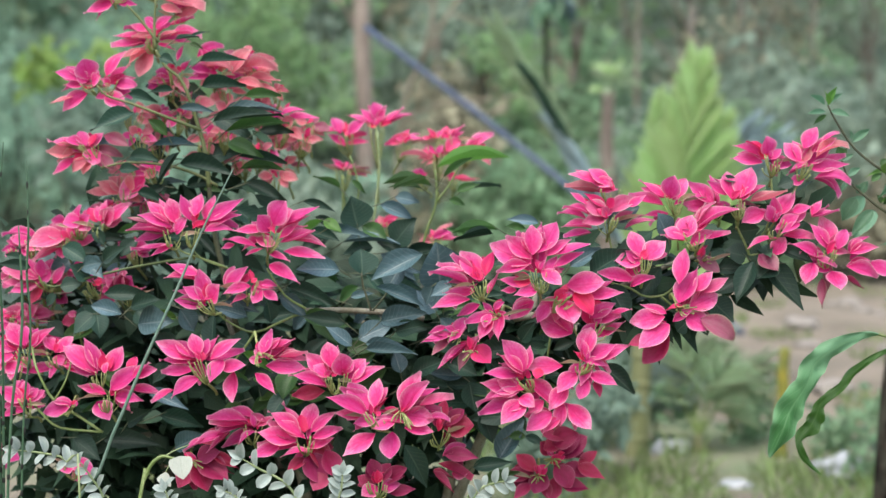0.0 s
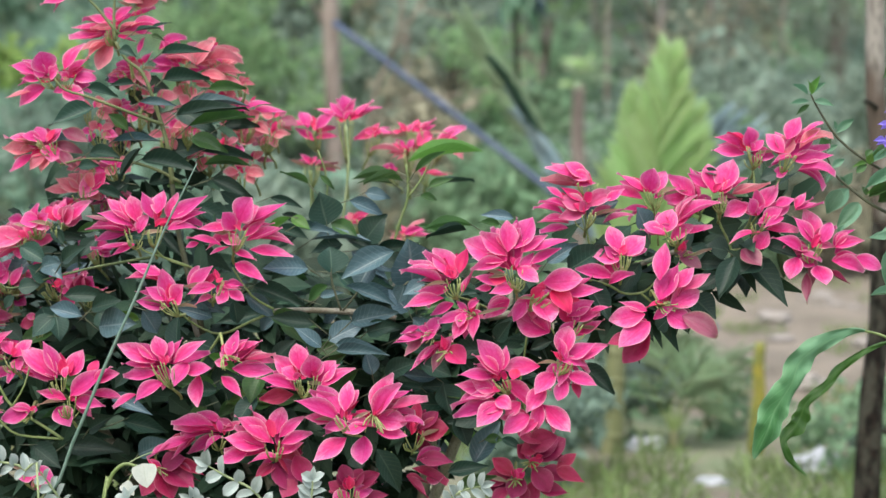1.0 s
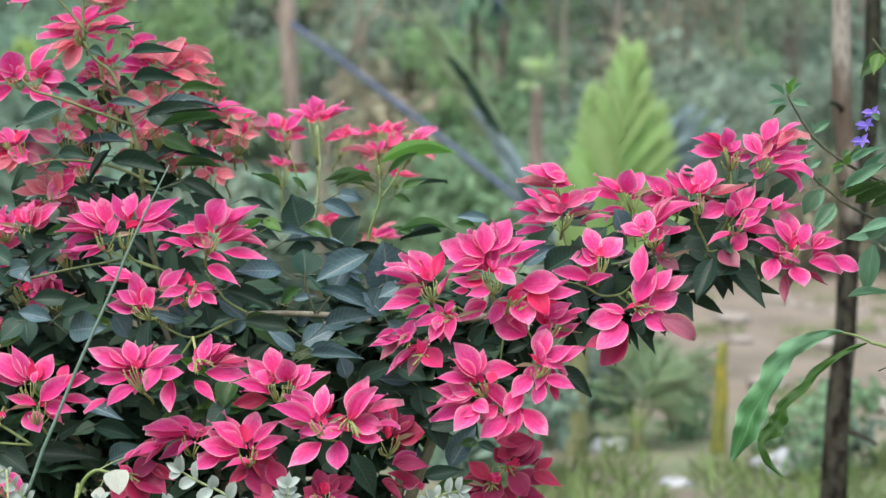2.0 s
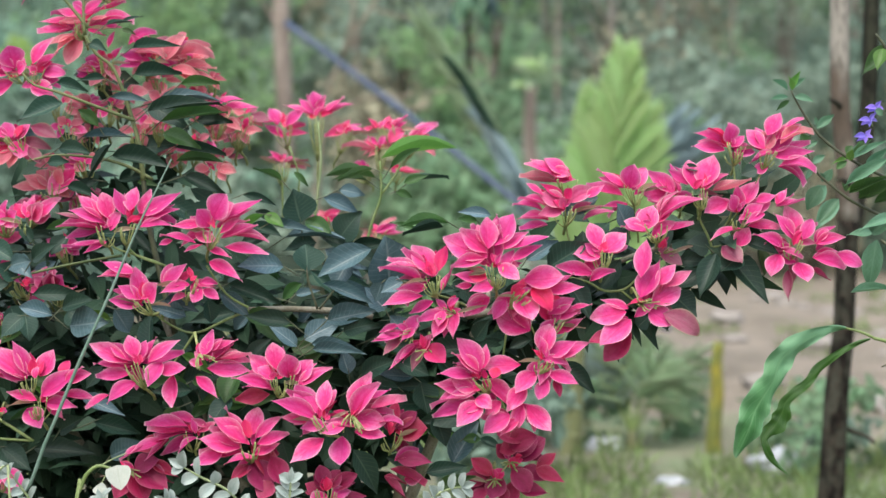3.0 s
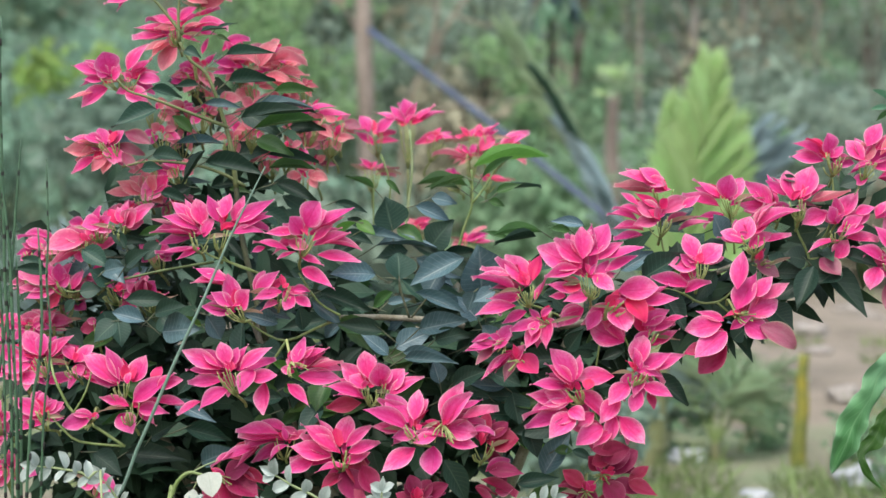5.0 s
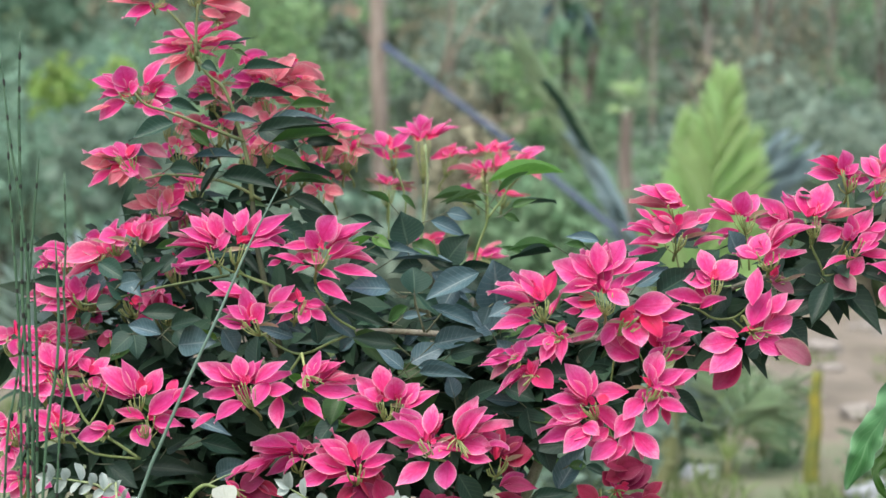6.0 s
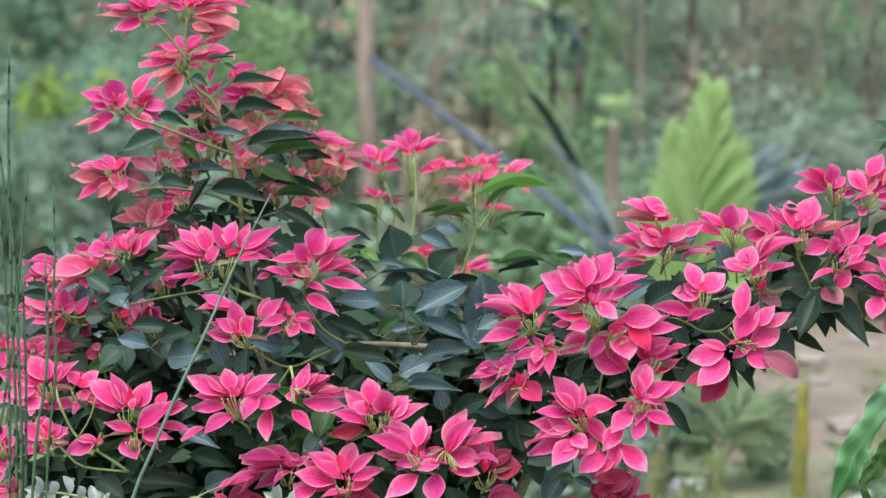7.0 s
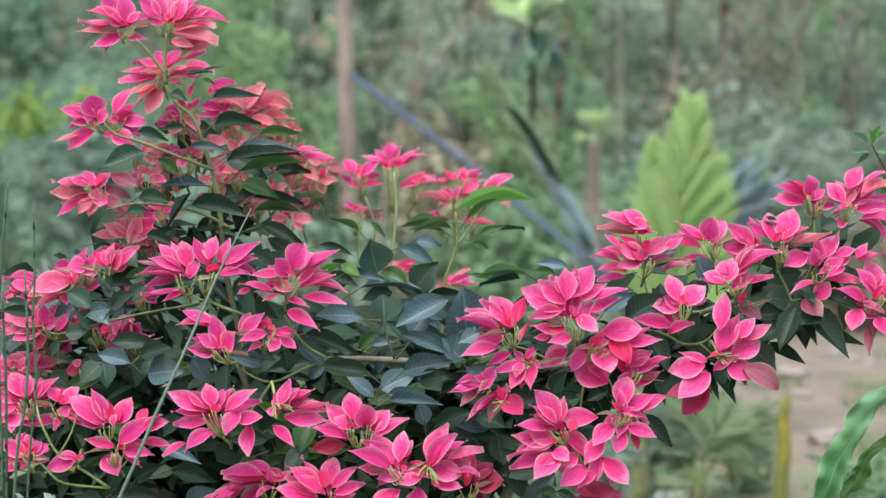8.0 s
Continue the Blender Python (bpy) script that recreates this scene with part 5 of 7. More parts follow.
h = head(-0.131, 3.920, 1.522, -2, -163)
bract(h, -2, 14, -12, 58, 35)
bract(h, -7, 2, -76, 28, 13)
bract(h, -9, 7, -42, 42, 21)
bract(h, 6, 7, 57, 46, 17)
bract(h, 14, 2, 79, 30, 12)
bract(h, 4, 2, 33, 10, 12, "red")
bract(h, -4, 0, -28, 4, 11, "red")
h = head(-0.205, 3.920, 1.498, 13, -64)
bract(h, -14, 7, -32, 45, 29)
bract(h, 4, 5, 48, 42, 26)
bract(h, -1, 2, -4, 36, 15, "red")
bract(h, -14, 14, -85, 17, 12)
bract(h, 1, -20, -44, 9, 18)
bract(h, 1, -15, 53, -10, 16)
bract(h, 1, 2, 15, 22, 12, "red")
h = head(-0.209, 3.920, 1.424, -2, -75)
bract(h, 1, 1, -28, 26, 13)
bract(h, 2, -4, -39, 5, 7, "pale")
bract(h, 4, 0, 27, 17, 10)
bract(h, 5, -1, 58, 5, 9, "pale")
bract(h, 5, -10, 52, -11, 9, "coral")
bract(h, 1, 0, -12, 16, 11)
h = head(-0.070, 3.920, 1.488, -28, -67)
bract(h, 17, 12, -47, -6, 21)
bract(h, -12, 0, 9, 30, 18)
bract(h, -10, 0, 43, 6, 12)
bract(h, 0, 2, -27, 13, 15, "red")
h = head(-0.001, 3.900, 1.493, 5, -71)
bract(h, 0, 1, -21, 28, 12)
bract(h, -1, -1, -36, 7, 13)
bract(h, 15, 2, 27, 34, 15)
bract(h, 2, 0, 16, 21, 11, "red")
bract(h, 0, -1, -16, 12, 11, "red")
h = head(0.028, 3.900, 1.498, 10, -76)
bract(h, -2, 2, 37, 30, 10)
bract(h, 2, -4, 37, 15, 13)
bract(h, -1, 2, -2, 27, 13)
bract(h, 0, 0, 16, 20, 11, "red")
h = head(0.004, 3.880, 1.456, 3, -96)
bract(h, -2, 2, -38, 16, 12)
bract(h, -5, 0, -48, -5, 12, "coral")
bract(h, -15, -7, -83, 1, 7, "coral")
bract(h, -2, 5, -27, 26, 12)
bract(h, 2, 2, 12, 27, 14)
bract(h, 20, 10, 54, 40, 28)
bract(h, -2, -5, -27, -22, 11, "coral")
bract(h, 5, 0, 34, 0, 12, "coral")
h = head(0.073, 3.900, 1.468, -16, -47)
bract(h, -5, 5, 59, 41, 21)
bract(h, 7, -4, 79, -12, 16)
bract(h, 0, 0, 39, 15, 17)
bract(h, -2, 2, 17, 29, 12, "red")
bract(h, 2, -7, 52, -28, 11, "coral")
h = head(-0.033, 3.880, 1.409, 22, -37)
bract(h, 7, -1, -23, 9, 29)
bract(h, -2, 0, 17, -15, 12)
bract(h, 4, 2, -2, 22, 12)
bract(h, 1, 0, 10, 12, 11, "red")
h = head(0.044, 3.900, 1.406, -6, -34)
bract(h, -2, 1, 46, -2, 10)
bract(h, 1, -1, -18, -2, 7)
h = head(-0.111, 3.800, 1.304, 17, -40)
bract(h, 0, -5, -32, 4, 20)
bract(h, -4, -5, 32, 19, 18)
bract(h, -1, -2, -12, 19, 18, "coral")
bract(h, 1, -5, 42, 4, 14)
h = head(0.004, 3.850, 1.273, -27, -36)
bract(h, -5, 2, 36, 32, 7, "coral")
bract(h, -9, 0, 40, 17, 17)
bract(h, -5, 0, -39, -16, 25, "coral")
bract(h, -2, 2, -15, 21, 12)
bract(h, 0, -2, 52, 2, 11)
h = head(-0.645, 3.300, 1.197, 9, -28)
bract(h, 43, -5, 5, -10, 17)
bract(h, 41, -18, 7, -47, 29)
bract(h, 49, -10, 41, 16, 35, "crimson")
bract(h, 62, -18, 78, 21, 35)
bract(h, 62, -14, 103, -23, 23, "pale")
bract(h, 43, -7, 21, 16, 20, "coral")
bract(h, 54, -7, 57, 26, 27, "coral")
h = head(-0.575, 3.300, 1.182, -4, -23)
bract(h, -13, -5, -13, 38, 35, "crimson")
bract(h, -10, 5, 18, -5, 20)
h = head(-0.642, 3.120, 0.877, -5, -33)
bract(h, -3, 7, 41, -16, 29)
bract(h, -3, 0, 12, 17, 23)
bract(h, -3, -3, -28, -8, 23)
bract(h, -3, -8, 16, -33, 23)


BACK = set()


def back_head(x, y, z, size, n, kinds):
    """A loose head further back, its broad bracts drooping round it."""
    h = head(x, y, z, rng.uniform(-20, 20), -60)
    BACK.add(h)
    n = max(5, n - 2)
    for k in range(n):
        a = 2 * math.pi * (k + rng.uniform(-0.35, 0.35)) / n
        r = size * rng.uniform(0.75, 1.2)
        bract(h, 8 * math.cos(a), 5 * math.sin(a), r * math.cos(a), r * math.sin(a) * 0.55 - 0.12 * size, r * rng.uniform(0.28, 0.55), rng.choice(kinds))


back_head(*(-0.303, 3.530, 1.509), 46, 9, ("coral", "coral", "coral", "coral"))
back_head(*(-0.265, 3.550, 1.488), 40, 8, ("coral", "coral"))
back_head(*(-0.336, 3.530, 1.470), 44, 8, ("coral", "coral"))
back_head(*(-0.365, 3.530, 1.625), 46, 9, ("coral", "coral", "coral"))
back_head(*(-0.483, 3.460, 1.559), 50, 9, ("coral", "coral", "coral"))
back_head(*(-0.416, 3.500, 1.540), 46, 8, ("coral", "coral", "coral"))
back_head(*(-0.363, 3.520, 1.552), 52, 9, ("coral", "coral", "coral"))
back_head(*(-0.457, 3.480, 1.456), 46, 8, ("coral", "coral"))
back_head(*(-0.542, 3.460, 1.482), 46, 8, ("coral", "coral", "coral"))
back_head(*(-0.382, 3.500, 1.446), 48, 8, ("coral", "coral"))
back_head(*(-0.591, 3.420, 1.535), 40, 7, ("coral", "coral", "coral"))
back_head(*(-0.556, 3.420, 1.357), 42, 8, ("coral", "coral"))
back_head(*(-0.317, 3.520, 1.409), 42, 7, ("coral", "coral"))
back_head(*(-0.722, 3.340, 1.218), 42, 8, ("coral", "pink"))
back_head(*(-0.808, 3.360, 1.269), 46, 8, ("coral", "coral", "pink"))
back_head(*(-0.860, 3.300, 1.134), 50, 9, ("pink", "coral"))
back_head(*(-0.675, 3.320, 1.135), 40, 7, ("crimson", "coral"))
back_head(*(-0.824, 3.250, 0.880), 55, 9, ("pink", "coral"))

for at in ((-0.366, 3.560, 1.634), (-0.331, 3.580, 1.588), (-0.303, 3.600, 1.538), (-0.280, 3.600, 1.488), (-0.346, 3.580, 1.501), (-0.392, 3.540, 1.658), (-0.259, 3.620, 1.520), (-0.418, 3.520, 1.585), (-0.305, 3.600, 1.432)):
    back_head(*at, 44, 7, ("coral", "coral", "coral", "pale"))
for at, size in (((-0.777, 3.360, 1.275), 48), ((-0.712, 3.380, 1.310), 46), ((-0.637, 3.400, 1.343), 44), ((-0.809, 3.360, 1.216), 46), ((-0.751, 3.360, 1.181), 44), ((-0.816, 3.340, 1.129), 46),
                 ((-0.692, 3.380, 1.223), 42), ((-0.622, 3.380, 1.207), 40), ((-0.805, 3.320, 1.041), 44), ((-0.756, 3.360, 1.085), 40), ((-0.592, 3.420, 1.265), 40)):
    back_head(*at, size, 10, ("pink", "pink", "coral"))

for at in ((-0.520, 3.400, 1.600), (-0.450, 3.430, 1.480), (-0.580, 3.400, 1.490), (-0.600, 3.400, 1.420), (-0.400, 3.420, 1.500), (-0.500, 3.420, 1.530), (-0.340, 3.450, 1.460)):
    back_head(*at, 40, 8, ("coral", "coral", "pink"))

# heads on the far side of the bush
for k in range(16):
    back_head(rng.uniform(-0.75, -0.02), rng.uniform(3.6, 3.85), rng.uniform(0.7, 1.12), 50, 8, ("pink", "coral"))

# a second layer of shorter bracts behind, between those of the first
for h, c in HEAD_AT.items():
    ring = sorted(SPREAD.get(h, []))
    if len(ring) < 5 or h in BACK:
        continue
    for one, two in zip(ring, ring[1:] + [(ring[0][0] + 2 * math.pi,) + ring[0][1:]]):
        gap = two[0] - one[0]
        reach = 0.5 * (one[1] + two[1])
        if not 0.22 < gap < 1.5 or reach < 24 or rng.random() < 0.4:
            continue
        a = one[0] + gap * rng.uniform(0.35, 0.65)
        r = reach * rng.uniform(0.68, 0.92)
        foot = c + Vector((0.004 * math.cos(a), 0.014, 0.004 * math.sin(a)))
        d = Vector((0.001 * r * math.cos(a), rng.uniform(-0.008, 0.010), 0.001 * r * math.sin(a)))
        w = max(0.0010 * min(one[2], two[2]) * 1.1, 0.30 * d.length)
        link_mesh("bract", bract_mesh(one[3], w, d.length), h, blade_matrix(foot, foot + d, w * 1.05, facing(d, w * 1.05, w * rng.uniform(0.7, 1.0))))

# small upright young bracts round the middle of every head
for h, c in HEAD_AT.items():
    for k in range(rng.randint(1, 2) if h in BACK else rng.randint(2, 3)):
        a = rng.uniform(-1.2, 1.2)
        size = rng.uniform(16, 30)
        bract(h, rng.uniform(-7, 7), rng.uniform(-3, 6), size * math.sin(a), size * math.cos(a), rng.uniform(8, 14), rng.choice(("red", "red", "pink")))

# narrow pale transitional leaves that stick out from under the heads
for h, c in HEAD_AT.items():
    if h in BACK:
        continue
    for k in range(rng.randint(0, 2)):
        side = rng.choice((-1, 1))
        reach, drop = rng.uniform(38, 66), rng.uniform(-16, 14)
        bract(h, 10 * side, -6, side * reach, drop, rng.uniform(5, 9), "spike")

# leaves of the tall top and of the dense middle
for cx, cz, sx, sz, y0, n, kinds in ((-0.50, 1.42, 0.13, 0.14, 3.39, 11, ("dark", "dark", "blue", "green")), (-0.60, 1.22, 0.16, 0.08, 3.34, 12, ("dark", "blue")),
                                     (-0.13, 1.20, 0.12, 0.06, 3.36, 16, ("dark", "green", "blue")), (-0.12, 1.08, 0.20, 0.09, 3.24, 16, ("dark", "green", "blue")), (0.16, 1.09, 0.14, 0.12, 3.22, 34, ("dark", "dark", "dark", "green")), (-0.45, 1.02, 0.25, 0.12, 3.28, 13, ("dark", "dark", "green"))):
    for k in range(n):
        side = rng.choice((-1, 1))
        length = rng.uniform(45, 95)
        a = rng.uniform(-0.9, 0.35)
        leaf(cx + rng.uniform(-sx, sx), y0 + rng.uniform(-0.03, 0.06), cz + rng.uniform(-sz, sz), side * length * math.cos(a), length * math.sin(a), length * rng.uniform(0.25, 0.48), rng.choice(kinds))


# fresh green leaves in the gaps
for at in ((-0.246, 3.260, 1.033), (-0.228, 3.270, 0.985), (-0.276, 3.280, 1.004), (0.050, 3.220, 1.087), (-0.620, 3.280, 1.026), (-0.608, 3.300, 0.966), (0.366, 3.200, 1.250), (-0.352, 3.260, 1.078), (0.098, 3.240, 0.937), (-0.483, 3.300, 1.136), (0.251, 3.220, 1.293), (-0.206, 3.350, 1.326)):
    for k in range(2):
        leaf(at[0], at[1], at[2], rng.choice((-1, 1)) * rng.uniform(25, 60), rng.uniform(-45, 25), rng.uniform(16, 28), rng.choice(("lime", "lime", "green")))


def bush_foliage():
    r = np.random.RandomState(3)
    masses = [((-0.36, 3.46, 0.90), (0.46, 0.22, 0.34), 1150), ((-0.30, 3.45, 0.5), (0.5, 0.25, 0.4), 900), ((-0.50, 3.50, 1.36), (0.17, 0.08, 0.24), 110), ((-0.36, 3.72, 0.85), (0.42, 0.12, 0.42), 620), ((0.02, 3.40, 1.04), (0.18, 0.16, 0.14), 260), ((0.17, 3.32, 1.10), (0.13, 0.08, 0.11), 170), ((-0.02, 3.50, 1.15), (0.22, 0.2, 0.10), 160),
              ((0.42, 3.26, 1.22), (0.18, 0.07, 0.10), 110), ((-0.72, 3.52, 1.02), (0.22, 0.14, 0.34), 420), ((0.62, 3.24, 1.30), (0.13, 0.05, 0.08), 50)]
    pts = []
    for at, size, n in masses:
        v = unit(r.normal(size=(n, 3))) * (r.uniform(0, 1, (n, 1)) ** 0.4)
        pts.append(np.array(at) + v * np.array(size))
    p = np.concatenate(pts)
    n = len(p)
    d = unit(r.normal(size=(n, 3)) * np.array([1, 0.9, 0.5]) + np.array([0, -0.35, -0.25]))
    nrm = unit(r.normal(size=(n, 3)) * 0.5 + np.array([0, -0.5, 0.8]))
    leaf_cloud("foliage", p, nrm, d, r.uniform(0.065, 0.115, n), r.uniform(0.028, 0.046, n), FOLIAGE, bush, "dense inner leaves, depth shade painted into their dark green")
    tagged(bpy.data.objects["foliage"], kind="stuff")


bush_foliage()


# ---- slim trees on the right ----
def slim_tree():
    t = thing("slim_tree", (1.40, 5.6, 0), "thin grey-brown forked tree trunk with dark mossy foot", "tree")
    tube("trunk", [(1.40, 5.6, -0.05), (1.415, 5.6, 0.25), (1.424, 5.6, 0.45), (1.435, 5.6, 0.709), (1.453, 5.6, 0.888), (1.458, 5.6, 1.067), (1.463, 5.6, 1.245)], [0.050, 0.046, 0.042, 0.038, 0.034, 0.034, 0.036], BARK_MOSS, t, "dark mossy lower trunk", 14)
    tube("limb", [(1.463, 5.6, 1.235), (1.455, 5.6, 1.423), (1.435, 5.6, 1.600), (1.430, 5.6, 1.777), (1.428, 5.6, 1.953), (1.419, 5.6, 2.216), (1.40, 5.6, 3.0)], [0.035, 0.032, 0.031, 0.031, 0.030, 0.027, 0.018], BARK, t, "light grey-brown bark", 14)
    tube("limb", [(1.470, 5.62, 1.18), (1.523, 5.68, 1.369), (1.548, 5.7, 1.604), (1.556, 5.7, 1.855), (1.562, 5.72, 2.178), (1.58, 5.75, 2.9)], [0.030, 0.029, 0.027, 0.026, 0.024, 0.016], BARK_DARK, t, "", 12)
    for a, b in (((1.471, 5.58, 0.583), (1.530, 5.5, 0.556)), ((1.432, 5.58, 1.60), (1.375, 5.5, 1.622)), ((1.46, 5.57, 1.36), (1.40, 5.5, 1.375))):
        tube("twig", [a, Vector(a).lerp(Vector(b), 0.5) + Vector((0, 0, 0.006)), b], [0.010, 0.008, 0.005], BARK_DARK, t)
    r = np.random.RandomState(12)
    n = 500
    p = np.array((1.48, 5.65, 3.7)) + unit(r.normal(size=(n, 3))) * r.uniform(0.1, 0.9, (n, 1))
    leaf_cloud("crown", p, unit(r.normal(size=(n, 3)) + (0, 0, 1)), unit(r.normal(size=(n, 3))), r.uniform(0.06, 0.1, n), r.uniform(0.03, 0.05, n), HAZY_WOODS[1], t)


slim_tree()


# ---- blue flowering shrub ----
def blue_shrub():
    t = thing("blue_flowered_shrub", (1.02, 3.2, 0), "wiry shrub with mint green leaves and small violet flowers", "shrub")
    foot = (1.02, 3.2, -0.02)
    tube("branch", [foot, (1.0, 3.2, 0.6), (1.058, 3.200, 1.230), (0.995, 3.200, 1.362), (0.920, 3.200, 1.398), (0.856, 3.200, 1.430), (0.799, 3.200, 1.473), (0.763, 3.200, 1.524), (0.747, 3.200, 1.554)], [0.012, 0.01, 0.006, 0.0035, 0.003, 0.0027, 0.0024, 0.002, 0.0016], STEM["dark"], t)
    tube("branch", [(1.01, 3.2, 0.4), (1.049, 3.200, 1.148), (0.996, 3.200, 1.281), (0.921, 3.200, 1.325), (0.862, 3.200, 1.354), (0.821, 3.200, 1.384), (0.790, 3.200, 1.413), (0.775, 3.200, 1.451)], [0.01, 0.006, 0.004, 0.0032, 0.0028, 0.0024, 0.002, 0.0015], STEM["dark"], t)
    tube("branch", [(1.049, 3.200, 1.148), (0.994, 3.190, 1.210), (0.908, 3.180, 1.287)], [0.005, 0.004, 0.0025], STEM["dark"], t)
    tube("branch", [(1.017, 3.200, 1.250), (0.972, 3.200, 1.514), (0.925, 3.200, 1.615), (0.899, 3.200, 1.655)], [0.005, 0.004, 0.003, 0.002], STEM["dark"], t)
    for at in ((0.890, 3.200, 1.502), (0.883, 3.200, 1.473), (0.901, 3.200, 1.524)):
        p = Vector(at)
        for dx, dz, w in ((-0.023, -0.002, 0.011), (-0.018, -0.010, 0.010), (0.008, 0.012, 0.008), (-0.002, -0.014, 0.008), (0.012, -0.004, 0.008)):
            d = Vector((dx, -0.006, dz))
            link_mesh("petal", rng.choice(LEAVES["violet"]), t, blade_matrix(p, p + d, w, facing(d, w * 1.1, w)), "violet petal")
        tube("flower_tube", [p + Vector((0.006, 0.003, -0.012)), p], [0.0012, 0.003], STEM["green"], t)
    return t


shrub = blue_shrub()
leaf(0.745, 3.20, 1.554, -29, 19, 11, "mint", shrub)
leaf(0.747, 3.20, 1.556, 15, 32, 13, "lime", shrub)
leaf(0.745, 3.20, 1.553, -9, 27, 11, "lime", shrub)
leaf(0.749, 3.20, 1.554, 30, 23, 11, "mint", shrub)
leaf(0.747, 3.20, 1.542, -38, -5, 11, "mint", shrub)
leaf(0.749, 3.20, 1.536, -25, -19, 9, "green", shrub)
leaf(0.752, 3.20, 1.542, 37, -9, 13, "mint", shrub)
leaf(0.794, 3.20, 1.485, 34, 25, 15, "mint", shrub)
leaf(0.789, 3.20, 1.491, -4, 17, 9, "mint", shrub)
leaf(0.774, 3.20, 1.455, -34, -18, 13, "mint", shrub)
leaf(0.774, 3.20, 1.458, -7, 19, 20, "green", shrub)
leaf(0.777, 3.20, 1.458, 12, 17, 13, "green", shrub)
leaf(0.775, 3.20, 1.451, 20, 12, 10, "mint", shrub)
leaf(0.785, 3.20, 1.423, 22, 15, 13, "mint", shrub)
leaf(0.783, 3.20, 1.421, -31, -20, 13, "mint", shrub)
leaf(0.788, 3.20, 1.413, -13, -22, 10, "mint", shrub)
leaf(0.812, 3.20, 1.390, 14, 24, 17, "mint", shrub)
leaf(0.810, 3.20, 1.390, -8, 17, 13, "mint", shrub)
leaf(0.805, 3.20, 1.382, -25, -43, 28, "mint", shrub)
leaf(0.833, 3.20, 1.360, -44, -51, 22, "mint", shrub)
leaf(0.854, 3.20, 1.431, 66, 33, 13, "mint", shrub)
leaf(0.850, 3.20, 1.441, 12, 14, 14, "green", shrub)
leaf(0.856, 3.20, 1.438, 40, 30, 12, "green", shrub)
leaf(0.830, 3.20, 1.413, 20, 14, 12, "green", shrub)
leaf(0.848, 3.20, 1.389, 76, 40, 20, "mint", shrub)
leaf(0.851, 3.20, 1.370, 63, 31, 17, "green", shrub)
leaf(0.872, 3.20, 1.360, 73, 35, 24, "green", shrub)
leaf(0.898, 3.20, 1.352, 56, 25, 20, "green", shrub)
leaf(0.893, 3.20, 1.299, -47, -4, 16, "mint", shrub)
leaf(0.898, 3.20, 1.296, 48, 38, 26, "mint", shrub)
leaf(0.906, 3.20, 1.286, -10, -99, 36, "mint", shrub)
leaf(0.859, 3.20, 1.191, 72, 8, 10, "mint", shrub)
leaf(0.903, 3.20, 1.301, -2, 20, 12, "green", shrub)
leaf(0.887, 3.20, 1.413, 35, 39, 16, "mint", shrub)
leaf(0.929, 3.20, 1.635, -52, -53, 30, "green", shrub)
leaf(0.920, 3.20, 1.575, 31, -10, 24, "mint", shrub)
leaf(0.924, 3.20, 1.281, 31, -41, 26, "mint", shrub)
leaf(0.895, 3.20, 1.519, 15, -10, 14, "mint", shrub)
leaf(0.881, 3.20, 1.463, -15, -25, 12, "green", shrub)
leaf(0.907, 3.15, 1.431, -73, -48, 18, "mint", shrub)
leaf(0.847, 3.2, 1.375, 58, 20, 12, "lime", shrub)
leaf(0.928, 3.2, 1.381, -48, -19, 14, "lime", shrub)
leaf(0.915, 3.15, 1.33, -69, -25, 20, "mint", shrub)
leaf(0.909, 3.2, 1.628, -16, -40, 24, "lime", shrub)
leaf(0.896, 3.45, 1.351, -51, -55, 30, "mint", shrub)
leaf(0.869, 3.45, 1.381, -34, -48, 30, "mint", shrub)
leaf(0.854, 3.2, 1.433, -36, -13, 9, "lime", shrub)
leaf(0.852, 3.2, 1.428, 4, 21, 14, "lime", shrub)
leaf(0.856, 3.2, 1.442, 51, 12, 7, "mint", shrub)
leaf(0.851, 3.20, 1.372, -10, 18, 12, "green", shrub)


